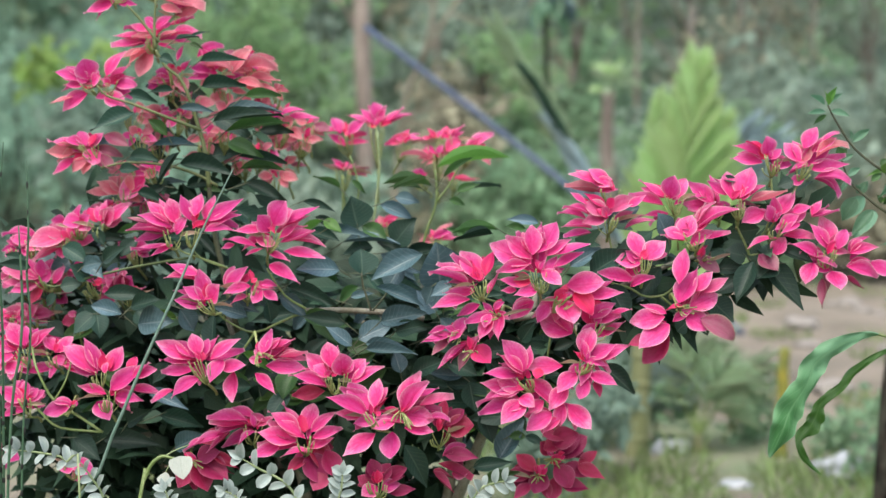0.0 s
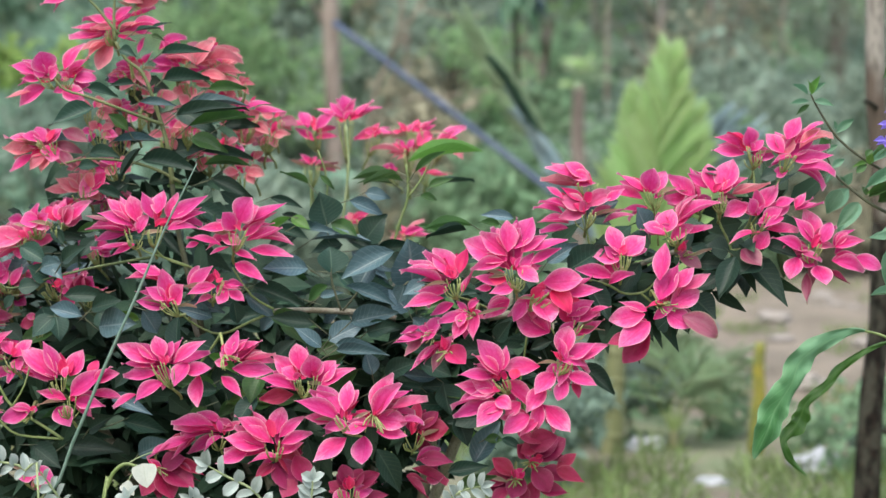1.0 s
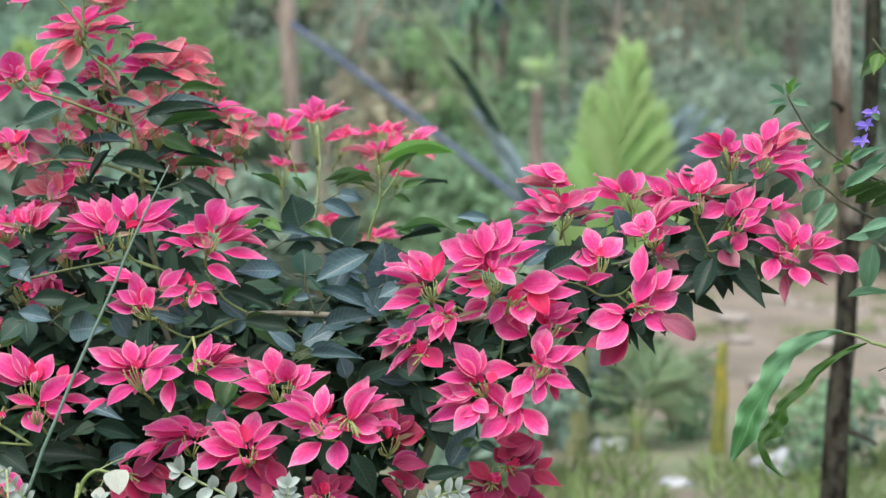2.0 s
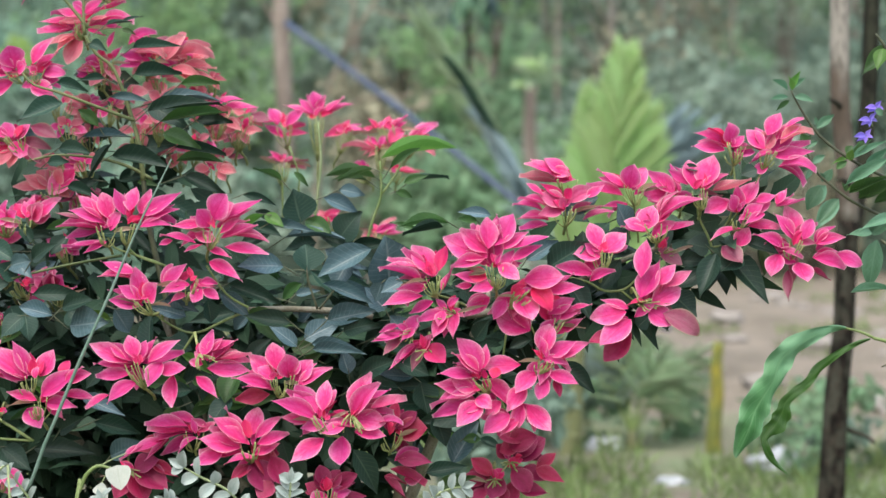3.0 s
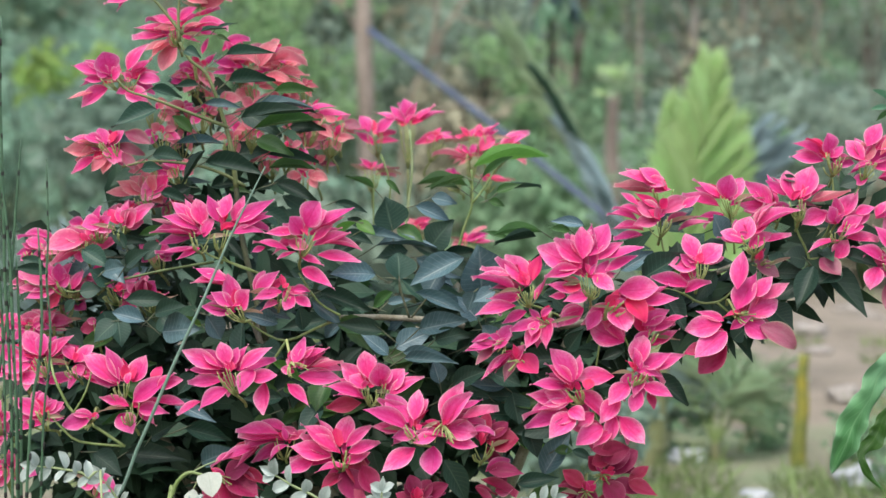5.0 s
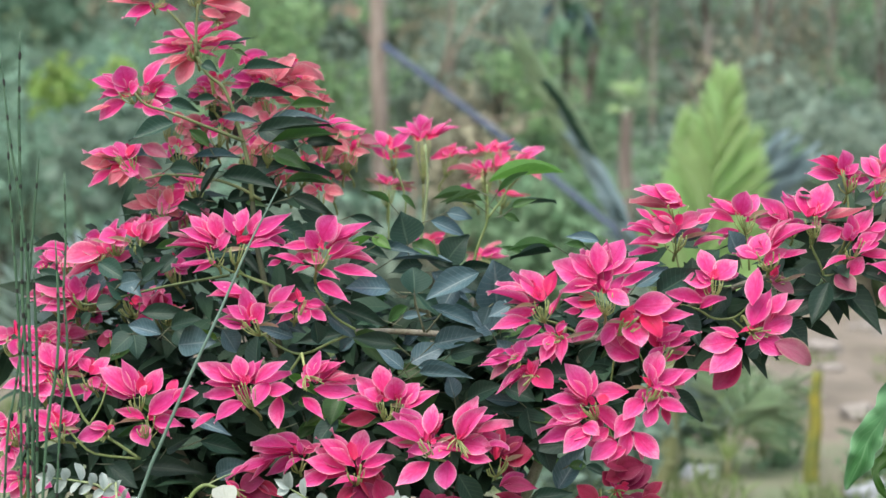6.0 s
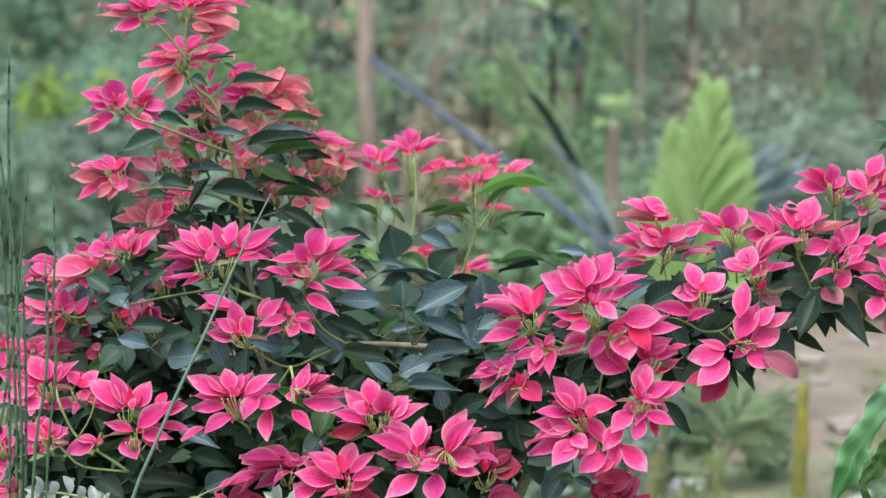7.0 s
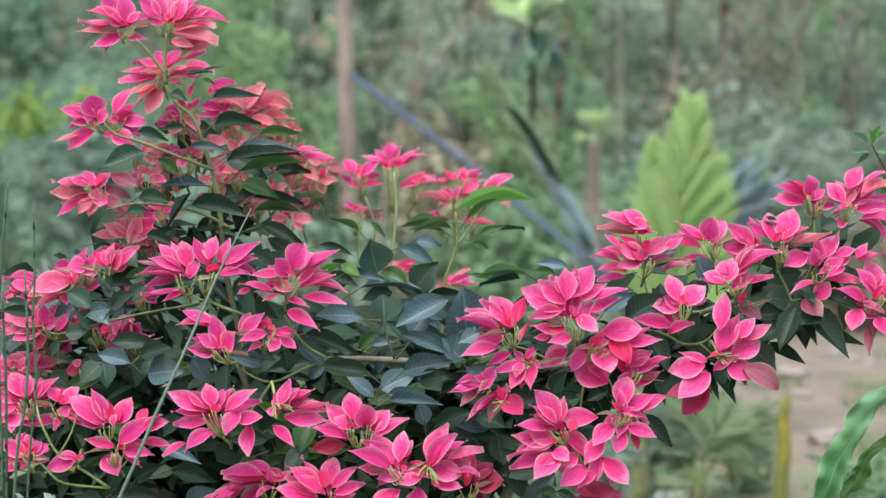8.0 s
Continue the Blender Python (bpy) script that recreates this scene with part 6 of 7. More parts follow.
def ribbon_leaf(name, pts, widths, material, parent, roll=0.3, label="", wavy=0.016):
    """A long drooping leaf that follows a bent midrib, with a wavy rim."""
    bm = bmesh.new()
    uvl = bm.loops.layers.uv.new("UVMap")
    pts = [Vector(p) for p in pts]
    path, wid = [], []
    n = len(pts)
    for i in range(n - 1):
        p0, p1, p2, p3 = pts[max(i - 1, 0)], pts[i], pts[i + 1], pts[min(i + 2, n - 1)]
        for k in range(7):
            s = k / 7
            path.append(0.5 * (2 * p1 + (p2 - p0) * s + (2 * p0 - 5 * p1 + 4 * p2 - p3) * s * s + (3 * p1 - p0 - 3 * p2 + p3) * s ** 3))
            wid.append(widths[i] + (widths[i + 1] - widths[i]) * s)
    path.append(pts[-1])
    wid.append(widths[-1])
    rows, coords = [], {}
    for i, p in enumerate(path):
        d = (path[min(i + 1, len(path) - 1)] - path[max(i - 1, 0)]).normalized()
        front = Vector((0, -1, 0))
        side = d.cross(front).normalized()
        side = (side + front * roll).normalized()
        nrm = side.cross(d)
        row = []
        for v in (-1, -0.7, -0.35, 0, 0.35, 0.7, 1):
            q = p + side * v * wid[i] / 2 - nrm * (abs(v) * wid[i] * 0.12) + front * wavy * v * v * noise.noise(Vector((i * 0.16, v * 2.0, 4.0)))
            q += side * (wid[i] * v * 0.12 * noise.noise(Vector((i * 0.19, v * 1.5, wid[0] * 900))))
            q += front * (wid[i] * 0.10 * abs(v) * (1.6 - abs(v)) * math.sin(i * 0.85 - 2.2 * abs(v)))
            vert = bm.verts.new(q)
            coords[vert] = ((v + 1) / 2, i / (len(path) - 1))
            row.append(vert)
        rows.append(row)
    for a, b in zip(rows, rows[1:]):
        for j in range(6):
            f = bm.faces.new((a[j], a[j + 1], b[j + 1], b[j]))
            for lo in f.loops:
                lo[uvl].uv = coords[lo.vert]
    return link_mesh(name, finish(bpy.data.meshes.new(name), bm, material), parent, None, label)


def drooping_plant():
    t = thing("drooping_leaf_plant", (1.06, 3.15, 0), "plant with long drooping glossy green leaves", "plant")
    tube("stalk", [(1.06, 3.15, -0.02), (1.07, 3.15, 0.5), (1.010, 3.150, 0.99), (0.953, 3.150, 1.082), (0.918, 3.150, 1.105), (0.889, 3.150, 1.113)], [0.01, 0.008, 0.006, 0.004, 0.0035, 0.003], STEM["green"], t)
    tube("leaf_stalk", [(0.895, 3.150, 1.111), (0.864, 3.150, 1.125), (0.838, 3.150, 1.131)], [0.0028, 0.0025, 0.002], STEM["green"], t)
    tube("twig", [(0.946, 3.160, 1.091), (0.926, 3.160, 1.071), (0.906, 3.160, 1.061)], [0.003, 0.002, 0.0012], STEM["dark"], t)
    ribbon_leaf("leaf", [(0.841, 3.15, 1.131), (0.804, 3.14, 1.129), (0.754, 3.12, 1.109), (0.716, 3.11, 1.080), (0.698, 3.10, 1.040), (0.670, 3.09, 1.000), (0.653, 3.08, 0.960), (0.633, 3.09, 0.910)], [0.004, 0.016, 0.036, 0.044, 0.042, 0.056, 0.050, 0.003], LEAF["broad"], t, 0.25, "long wavy glossy leaf", 0.030)
    ribbon_leaf("leaf", [(0.885, 3.16, 1.111), (0.840, 3.165, 1.092), (0.804, 3.17, 1.064), (0.771, 3.17, 1.029), (0.741, 3.17, 1.002), (0.730, 3.17, 0.975), (0.719, 3.17, 0.955), (0.699, 3.165, 0.930), (0.707, 3.155, 0.900), (0.737, 3.15, 0.870)], [0.003, 0.011, 0.015, 0.017, 0.018, 0.030, 0.032, 0.013, 0.014, 0.002], LEAF["broad_under"], t, -0.35, "narrow curling leaf seen edge-on", 0.026)


# pale bluish upper part is sky reflection painted in; deeper green towards the tip
LEAF["broad"] = leaf_material("leaf_broad_painted_sheen", (0.125, 0.265, 0.145), (0.14, 0.28, 0.15), (0.15, 0.29, 0.14), (0.050, 0.165, 0.050), rough=0.62, glow=0.22, vary=0.1, spec=0.40, vein_fac=0.4, hue=0.0)
LEAF["broad_under"] = leaf_material("leaf_broad_underside", (0.050, 0.135, 0.022), (0.07, 0.16, 0.035), (0.11, 0.20, 0.06), (0.040, 0.11, 0.018), rough=0.4, glow=0.35, vary=0.1, spec=0.4, hue=0.0)
drooping_plant()


# ---- horsetail and grass in front ----
def stalk(t, pts, r, rings=True):
    pts = [Vector(p) for p in pts]
    foot = Vector((pts[-1].x + (pts[-1].x - pts[-2].x) * 1.2, pts[-1].y, -0.02))
    line = [foot] + pts[::-1]
    ob = tube("stalk", line, [r * 1.15] * (len(line) - 1) + [r * 0.5], REED, t, "", 8, 4)
    if not rings:
        return ob
    total = sum((b - a).length for a, b in zip(line, line[1:]))
    gap, walked, goal = 0.055, 0.0, 0.06
    for a, b in zip(line, line[1:]):
        seg = (b - a).length
        while goal < walked + seg:
            p = a.lerp(b, (goal - walked) / seg)
            d = (b - a).normalized()
            k = 1 - 0.45 * goal / total
            bm = bmesh.new()
            tube_bm(bm, [p - d * 0.007, p - d * 0.003, p + d * 0.003, p + d * 0.006], [r * 1.3 * k, r * 1.95 * k, r * 1.9 * k, r * 1.25 * k], 8, 1)
            link_mesh("joint", finish(bpy.data.meshes.new("joint"), bm, REED_RING), ob, None, "black joint ring")
            goal += gap * rng.uniform(0.8, 1.15)
        walked += seg
    return ob


def horsetail():
    t = thing("horsetail_clump", (-0.80, 2.95, 0), "clump of thin dark green jointed horsetail stalks", "plant", )
    stalk(t, ((-0.762, 2.950, 1.667), (-0.763, 2.950, 1.520), (-0.758, 2.950, 1.352), (-0.756, 2.950, 1.240), (-0.749, 2.950, 1.111), (-0.744, 2.950, 0.900)), 0.0023)
    stalk(t, ((-0.788, 2.930, 1.630), (-0.774, 2.930, 1.500), (-0.757, 2.930, 1.399), (-0.747, 2.930, 1.325), (-0.739, 2.930, 1.204), (-0.731, 2.930, 0.903)), 0.0019)
    stalk(t, ((-0.787, 2.970, 1.483), (-0.779, 2.970, 1.351), (-0.770, 2.970, 1.238), (-0.764, 2.970, 1.109), (-0.761, 2.970, 0.896)), 0.0020)
    stalk(t, ((-0.739, 2.990, 1.470), (-0.746, 2.990, 1.380), (-0.751, 2.990, 1.313), (-0.760, 2.990, 1.199), (-0.778, 2.990, 1.066), (-0.795, 2.990, 0.892)), 0.0019)
    stalk(t, ((-0.680, 2.920, 1.437), (-0.677, 2.920, 1.317), (-0.680, 2.920, 1.243), (-0.674, 2.920, 1.169), (-0.676, 2.920, 1.094), (-0.689, 2.920, 0.906)), 0.0017)
    stalk(t, ((-0.689, 2.900, 1.326), (-0.683, 2.900, 1.207), (-0.686, 2.900, 1.115), (-0.707, 2.900, 0.909)), 0.0022)
    stalk(t, ((-0.744, 2.940, 1.315), (-0.744, 2.940, 1.241), (-0.739, 2.940, 1.113), (-0.732, 2.940, 0.902)), 0.0023)
    stalk(t, ((-0.740, 2.960, 1.277), (-0.736, 2.960, 1.193), (-0.733, 2.960, 1.111), (-0.732, 2.960, 0.898)), 0.0022)


horsetail()
grass = thing("tall_grass_stalk", (-1.10, 2.98, 0), "long leaning bluish green grass stalk", "grass")
tube("stalk", [(-1.10, 2.98, -0.02), (-0.97, 2.98, 0.32), (-0.85, 2.98, 0.62), (-0.600, 2.980, 0.846), (-0.545, 2.980, 0.951), (-0.485, 2.980, 1.092), (-0.432, 2.990, 1.212), (-0.391, 3.000, 1.312), (-0.357, 3.010, 1.383), (-0.336, 3.020, 1.428)],
     [0.0034, 0.0033, 0.0032, 0.003, 0.003, 0.0028, 0.0024, 0.0018, 0.0014, 0.001], GRASS_STALK, grass, "", 8)


OVAL = [blade_mesh("leaf", LEAF["pale"], f, 0.05, 0.0, 0.6, w, 6, 0.55) for f, w in ((0.3, 0.0), (0.6, 0.06), (0.4, -0.06))]


def sprig(label, pts, size, turn=1.0):
    """A little upright shoot with pairs of pale oval leaves."""
    pts = [Vector(p) for p in pts]
    foot = Vector((pts[0].x, pts[0].y + 0.02, -0.01))
    t = thing("variegated_sprig", (foot.x, foot.y, 0), label, "plant", "pale sprigs")
    tube("stalk", [foot, pts[0] - (pts[1] - pts[0]) * 0.6 - Vector((0, 0, 0.06))] + pts, [0.0022] * (len(pts) + 1) + [0.001], STEM["pale"], t, "", 6)
    path = pts
    count = 5
    for k in range(count):
        s = k / (count - 1) * (len(path) - 1)
        i = min(int(s), len(path) - 2)
        p = path[i].lerp(path[i + 1], s - i)
        d = (path[i + 1] - path[i]).normalized()
        for sgn in (-1, 1):
            side = Vector((d.z, 0, -d.x)) * sgn
            v = (side * 0.9 + d * 0.5 + Vector((0, rng.uniform(-0.5, 0.1), rng.uniform(-0.1, 0.25)))).normalized() * size * rng.uniform(0.75, 1.25)
            w = size * rng.uniform(0.50, 0.72)
            link_mesh("leaf", rng.choice(OVAL), t, blade_matrix(p, p + v, w, facing(v, w, w * rng.uniform(0.6, 0.98))))
    v = d * size
    link_mesh("leaf", rng.choice(LEAVES["pale"]), t, blade_matrix(path[-1], path[-1] + v, size * 0.5, Vector((0, -1, 0.3))))


SPRIG = "small sprig of pale grey-green variegated leaves"
sprig(SPRIG, ((-0.613, 2.93, 0.914), (-0.651, 2.93, 0.928), (-0.698, 2.93, 0.933)), 0.029)
sprig(SPRIG, ((-0.554, 2.95, 0.849), (-0.572, 2.95, 0.880), (-0.594, 2.95, 0.910)), 0.028)
sprig(SPRIG, ((-0.212, 2.93, 0.853), (-0.236, 2.93, 0.885), (-0.274, 2.93, 0.904), (-0.307, 2.93, 0.923)), 0.030)
sprig(SPRIG, ((-0.140, 2.93, 0.848), (-0.134, 2.93, 0.873), (-0.132, 2.93, 0.898)), 0.026)
sprig(SPRIG, ((0.096, 2.95, 0.855), (0.115, 2.95, 0.877), (0.149, 2.95, 0.886)), 0.026)
sprig(SPRIG, ((-0.433, 2.93, 0.815), (-0.432, 2.93, 0.840), (-0.441, 2.93, 0.866)), 0.024)
sprig(SPRIG, ((-0.310, 2.93, 0.840), (-0.320, 2.93, 0.858), (-0.337, 2.93, 0.866)), 0.022)


def vine():
    t = thing("curling_vine", (-0.62, 3.0, 0), "curling yellow-green vine with whitish heart-shaped leaves", "plant")
    tube("stalk", [(-0.64, 3.0, -0.02), (-0.499, 2.980, 0.818), (-0.485, 2.980, 0.875), (-0.476, 2.980, 0.901), (-0.457, 2.980, 0.917), (-0.438, 2.980, 0.914), (-0.426, 2.980, 0.905)], [0.0034, 0.0034, 0.0034, 0.0034, 0.0032, 0.0026, 0.0014], STEM["green"], t, "", 8)
    tube("tendril", [(-0.449, 2.980, 0.919), (-0.431, 2.980, 0.929), (-0.409, 2.990, 0.937)], [0.0015, 0.0012, 0.001], STEM["pale"], t, "", 5)
    tube("tendril", [(-0.435, 2.980, 0.916), (-0.445, 2.980, 0.898), (-0.452, 2.980, 0.882)], [0.0015, 0.0012, 0.001], STEM["pale"], t, "", 5)
    for bx, tip, w in (((-0.423, 2.970, 0.920), (-0.413, 2.950, 0.882), 0.042), ((-0.457, 2.970, 0.886), (-0.435, 2.950, 0.869), 0.022)):
        b, q = Vector(bx), Vector(tip)
        link_mesh("heart_leaf", HEART, t, blade_matrix(b, q, w, Vector((0.2, -1, 0.3))), "whitish green heart-shaped leaf")


LEAF["heart"] = leaf_material("leaf_whitish", (0.33, 0.36, 0.31), (0.40, 0.42, 0.37), (0.28, 0.32, 0.25), (0.38, 0.40, 0.35), rough=0.55, glow=0.25, vary=0.1)
HEART = blade_mesh("heart_leaf", LEAF["heart"], 0.3, 0.04, 0.0, 0.35, 0, 8, 0.75)
vine()


# ---- behind the bush ----
def frond(parent, name, base, tip, sag, n, leaflet, width, kind, spread=55, forward=0.5, label="", side_bend=0.0, start=0.4, via=None, taper=0.35, loose=1.0):
    """A palm frond: a bowed rib with paired leaflets."""
    base, tip = Vector(base), Vector(tip)
    mid = base.lerp(tip, 0.5) + Vector(sag)
    pts = [base.lerp(mid, s) .lerp(mid.lerp(tip, s), s) for s in (0, 0.2, 0.4, 0.6, 0.8, 1.0)]
    if via:
        pts = [base] + [Vector(q) for q in via] + [tip]
    rib_r = 0.026 if kind == "palm" else 0.012
    rib = tube(name, pts, [rib_r * f for f in (1.0, 0.92, 0.75, 0.58, 0.42, 0.25)], RIB if kind == "palm" else STEM["green"], parent, label, 6, 2)
    for k in range(n):
        s = start + (1 - start) * k / (n - 1)
        i = min(int(s * 5), 4)
        p = pts[i].lerp(pts[i + 1], s * 5 - i)
        d = (pts[i + 1] - pts[i]).normalized()
        for sgn in (-1, 1):
            a = radians(spread * (1 - 0.75 * s) * (1 + loose * rng.uniform(-0.15, 0.15)))
            out = d.cross(Vector((0, -1, 0))).normalized() * sgn
            v = d * math.cos(a) + out * math.sin(a) + Vector((0, -0.15, side_bend)) + loose * Vector((rng.uniform(-0.05, 0.05), rng.uniform(-0.2, 0.2), rng.uniform(-0.05, 0.05)))
            v = v.normalized() * leaflet * (1 + loose * rng.uniform(-0.15, 0.1)) * (1 - taper * s)
            foot = p + Vector((0, 0.05 if kind == "palm" else 0.0, 0))
            link_mesh("leaflet", rng.choice(LEAVES[kind]), rib, blade_matrix(foot, foot + v, width * rng.uniform(0.8, 1.1), facing(v, 1.0, rng.uniform(0.6, 0.7) if kind == "palm" else rng.uniform(0.7, 0.95))))


def young_palm():
    t = thing("young_palm", (1.15, 11.2, 0), "young coconut palm with upright bright green fronds", "palm tree")
    x, y = 1.15, 11.2
    tube("trunk", [(x, y, -0.05), (x, y, 0.35), (x, y, 0.7)], [0.09, 0.08, 0.06], BAMBOO, t, "", 10)
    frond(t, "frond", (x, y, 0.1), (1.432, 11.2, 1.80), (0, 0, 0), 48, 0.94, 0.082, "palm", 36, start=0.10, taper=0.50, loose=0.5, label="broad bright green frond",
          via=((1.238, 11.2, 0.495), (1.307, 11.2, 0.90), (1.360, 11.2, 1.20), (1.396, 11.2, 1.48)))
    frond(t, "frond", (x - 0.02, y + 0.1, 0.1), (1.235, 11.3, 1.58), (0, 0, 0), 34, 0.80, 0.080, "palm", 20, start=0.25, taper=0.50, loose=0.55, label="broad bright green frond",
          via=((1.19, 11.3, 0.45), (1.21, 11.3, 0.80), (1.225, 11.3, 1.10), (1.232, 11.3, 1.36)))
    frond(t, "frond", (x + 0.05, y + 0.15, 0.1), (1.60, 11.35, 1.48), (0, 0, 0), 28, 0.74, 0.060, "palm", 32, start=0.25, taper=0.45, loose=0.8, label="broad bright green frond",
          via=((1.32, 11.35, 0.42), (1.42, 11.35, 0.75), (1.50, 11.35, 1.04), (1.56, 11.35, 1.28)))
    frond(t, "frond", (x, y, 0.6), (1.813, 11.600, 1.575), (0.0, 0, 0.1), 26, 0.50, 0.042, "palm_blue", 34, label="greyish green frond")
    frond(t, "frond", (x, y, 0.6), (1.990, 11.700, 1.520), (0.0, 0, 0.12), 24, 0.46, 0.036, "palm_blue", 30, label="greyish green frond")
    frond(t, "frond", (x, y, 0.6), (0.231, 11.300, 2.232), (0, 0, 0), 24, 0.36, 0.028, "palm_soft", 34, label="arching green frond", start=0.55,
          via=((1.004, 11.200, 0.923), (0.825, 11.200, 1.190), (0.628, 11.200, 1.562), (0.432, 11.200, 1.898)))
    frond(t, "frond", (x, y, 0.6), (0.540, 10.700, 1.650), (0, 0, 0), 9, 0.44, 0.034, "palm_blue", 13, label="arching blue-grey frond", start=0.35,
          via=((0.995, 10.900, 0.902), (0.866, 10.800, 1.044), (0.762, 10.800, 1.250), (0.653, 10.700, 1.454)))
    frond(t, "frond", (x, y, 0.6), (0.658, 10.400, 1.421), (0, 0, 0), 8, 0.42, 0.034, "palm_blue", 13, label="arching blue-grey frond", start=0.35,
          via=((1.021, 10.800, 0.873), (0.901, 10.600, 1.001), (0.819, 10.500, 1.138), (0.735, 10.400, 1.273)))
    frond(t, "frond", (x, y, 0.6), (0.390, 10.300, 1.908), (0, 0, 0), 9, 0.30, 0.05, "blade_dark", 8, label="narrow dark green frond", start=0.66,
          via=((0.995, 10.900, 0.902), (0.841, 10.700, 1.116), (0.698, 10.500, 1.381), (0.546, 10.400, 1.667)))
    return t


young_palm()


def low_palm(x, y, tips, kinds=("palm_soft", "palm_grey"), n=13, leaflet=0.44, wide=0.034, hang=-0.7):
    t = thing("low_palm", (x, y, ground_height(x, y)), "low palm with drooping dull green fronds", "palm tree", "low palms")
    z = ground_height(x, y)
    tube("trunk", [(x, y, z - 0.05), (x, y, z + 0.05), (x, y, z + 0.10)], [0.022, 0.020, 0.014], BAMBOO, t, "", 8)
    for k, (tx, ty, tz) in enumerate(tips):
        frond(t, "frond", (x, y, z + 0.08), (tx, ty, tz), (0, 0, 0.12), n, leaflet, wide, kinds[k % len(kinds)], 60, side_bend=hang, start=0.25)


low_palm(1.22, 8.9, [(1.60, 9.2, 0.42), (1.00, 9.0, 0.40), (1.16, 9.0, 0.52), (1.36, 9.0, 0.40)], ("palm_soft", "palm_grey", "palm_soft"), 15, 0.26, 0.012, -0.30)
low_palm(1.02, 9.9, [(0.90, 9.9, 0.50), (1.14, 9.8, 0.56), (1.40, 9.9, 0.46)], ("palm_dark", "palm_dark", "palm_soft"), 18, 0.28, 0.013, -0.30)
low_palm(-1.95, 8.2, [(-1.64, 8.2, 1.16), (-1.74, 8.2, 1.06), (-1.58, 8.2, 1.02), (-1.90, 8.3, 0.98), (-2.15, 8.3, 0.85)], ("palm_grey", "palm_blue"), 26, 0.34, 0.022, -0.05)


def straight(name, label, category, base, top, r0, r1, material, wobble=0.02, joints=0):
    base, top = Vector(base), Vector(top)
    t = thing(name, base, label, category)
    pts = [base.lerp(top, k / 5) + Vector((wobble * noise.noise(Vector((k * 1.3, base.x, 0))), 0, 0)) for k in range(6)]
    stalk_ob = tube("trunk" if category == "tree" else "pole", pts, [r0 + (r1 - r0) * k / 5 for k in range(6)], material, t, "", 10)
    for k in range(joints):
        p = base.lerp(top, (k + 0.5) / joints)
        d = (top - base).normalized()
        r = (r0 + (r1 - r0) * (k + 0.5) / joints)
        tube("joint", [p - d * 0.012, p, p + d * 0.012], [r, r * 1.12, r], BAMBOO, stalk_ob, "", 10, 1)
    return t


POLE_TOP = (0.90, 8.600, 0.58)
straight("bamboo_pole", "weathered yellow-green bamboo pole standing in the earth", "pole", (POLE_TOP[0] - 0.02, 8.6, -0.1), POLE_TOP, 0.055, 0.05, BAMBOO, 0.02, 5)
STAKE_TOP = (1.645, 8.800, 0.540)
straight("yellow_stake", "dry yellow leaf stake in the earth", "stake", (STAKE_TOP[0] - 0.03, 8.8, -0.1), STAKE_TOP, 0.045, 0.026, YELLOW)


def forest_tree(name, label, x, y, h, r, n, mats, trunk_mat, low=0.25, leaf_size=0.16, trunk_r=0.07, lean=0.0):
    """A tree: tapered trunk, limbs, and a crown of small leaves in uneven clumps."""
    z = ground_height(x, y)
    t = thing(name, (x, y, z), label, "tree" if h > 3 else "shrub", "forest trees" if h > 3 else "forest shrubs")
    rs = np.random.RandomState(int(abs(x * 131 + y * 17)) % 99991)
    top = Vector((x + lean, y, z + h * 0.9))
    foot = Vector((x, y, z - 0.1))
    tube("trunk", [foot, foot.lerp(top, 0.3) + Vector((rs.uniform(-0.1, 0.1), 0, 0)), foot.lerp(top, 0.65) + Vector((rs.uniform(-0.15, 0.15), 0, 0)), top], [trunk_r, trunk_r * 0.85, trunk_r * 0.6, trunk_r * 0.2], trunk_mat, t, "", 8, 3)
    clumps = []
    for k in range(9 if h > 3 else 6):
        a = rs.uniform(0, 2 * math.pi)
        u = rs.uniform(low, 1.0)
        reach = r * (1.0 - 0.55 * abs(u - 0.5)) * rs.uniform(0.4, 1.0)
        c = foot.lerp(top, u) + Vector((reach * math.cos(a), reach * math.sin(a), rs.uniform(0, 0.3)))
        clumps.append(c)
        s = foot.lerp(top, max(0.1, u - 0.2))
        tube("limb", [s, s.lerp(c, 0.5) + Vector((0, 0, 0.08)), c], [trunk_r * 0.4, trunk_r * 0.25, trunk_r * 0.08], trunk_mat, t, "", 5, 2)
    ca = np.array([tuple(c) for c in clumps])
    pick = rs.randint(0, len(ca), n)
    p = ca[pick] + unit(rs.normal(size=(n, 3))) * (rs.uniform(0, 1, (n, 1)) ** 0.5) * r * 0.55 * np.array([1, 1, 0.8])
    p[:, 2] = np.maximum(p[:, 2], z + 0.02)
    d = unit(rs.normal(size=(n, 3)) + np.array([0, 0, -0.4]))
    nrm = unit(rs.normal(size=(n, 3)) * 0.6 + np.array([0, -0.2, 0.8]))
    leaf_cloud("crown", p, nrm, d, rs.uniform(0.6, 1.3, n) * leaf_size, rs.uniform(0.35, 0.6, n) * leaf_size, mats, t)
    return t


# the reddish tree and the blue pipe that leans on it
red_tree = straight("reddish_tree", "slender reddish-brown bare tree trunk", "tree", (-1.18, 20.0, -0.1), (-1.322, 20.000, 4.876), 0.105, 0.09, BARK_RED, 0.06)
tube("limb", [(-1.298, 20.000, 2.843), (-1.402, 19.900, 3.119), (-1.547, 19.800, 3.328), (-1.651, 19.800, 3.641)], [0.03, 0.024, 0.018, 0.010], BARK_RED, red_tree, "", 6)
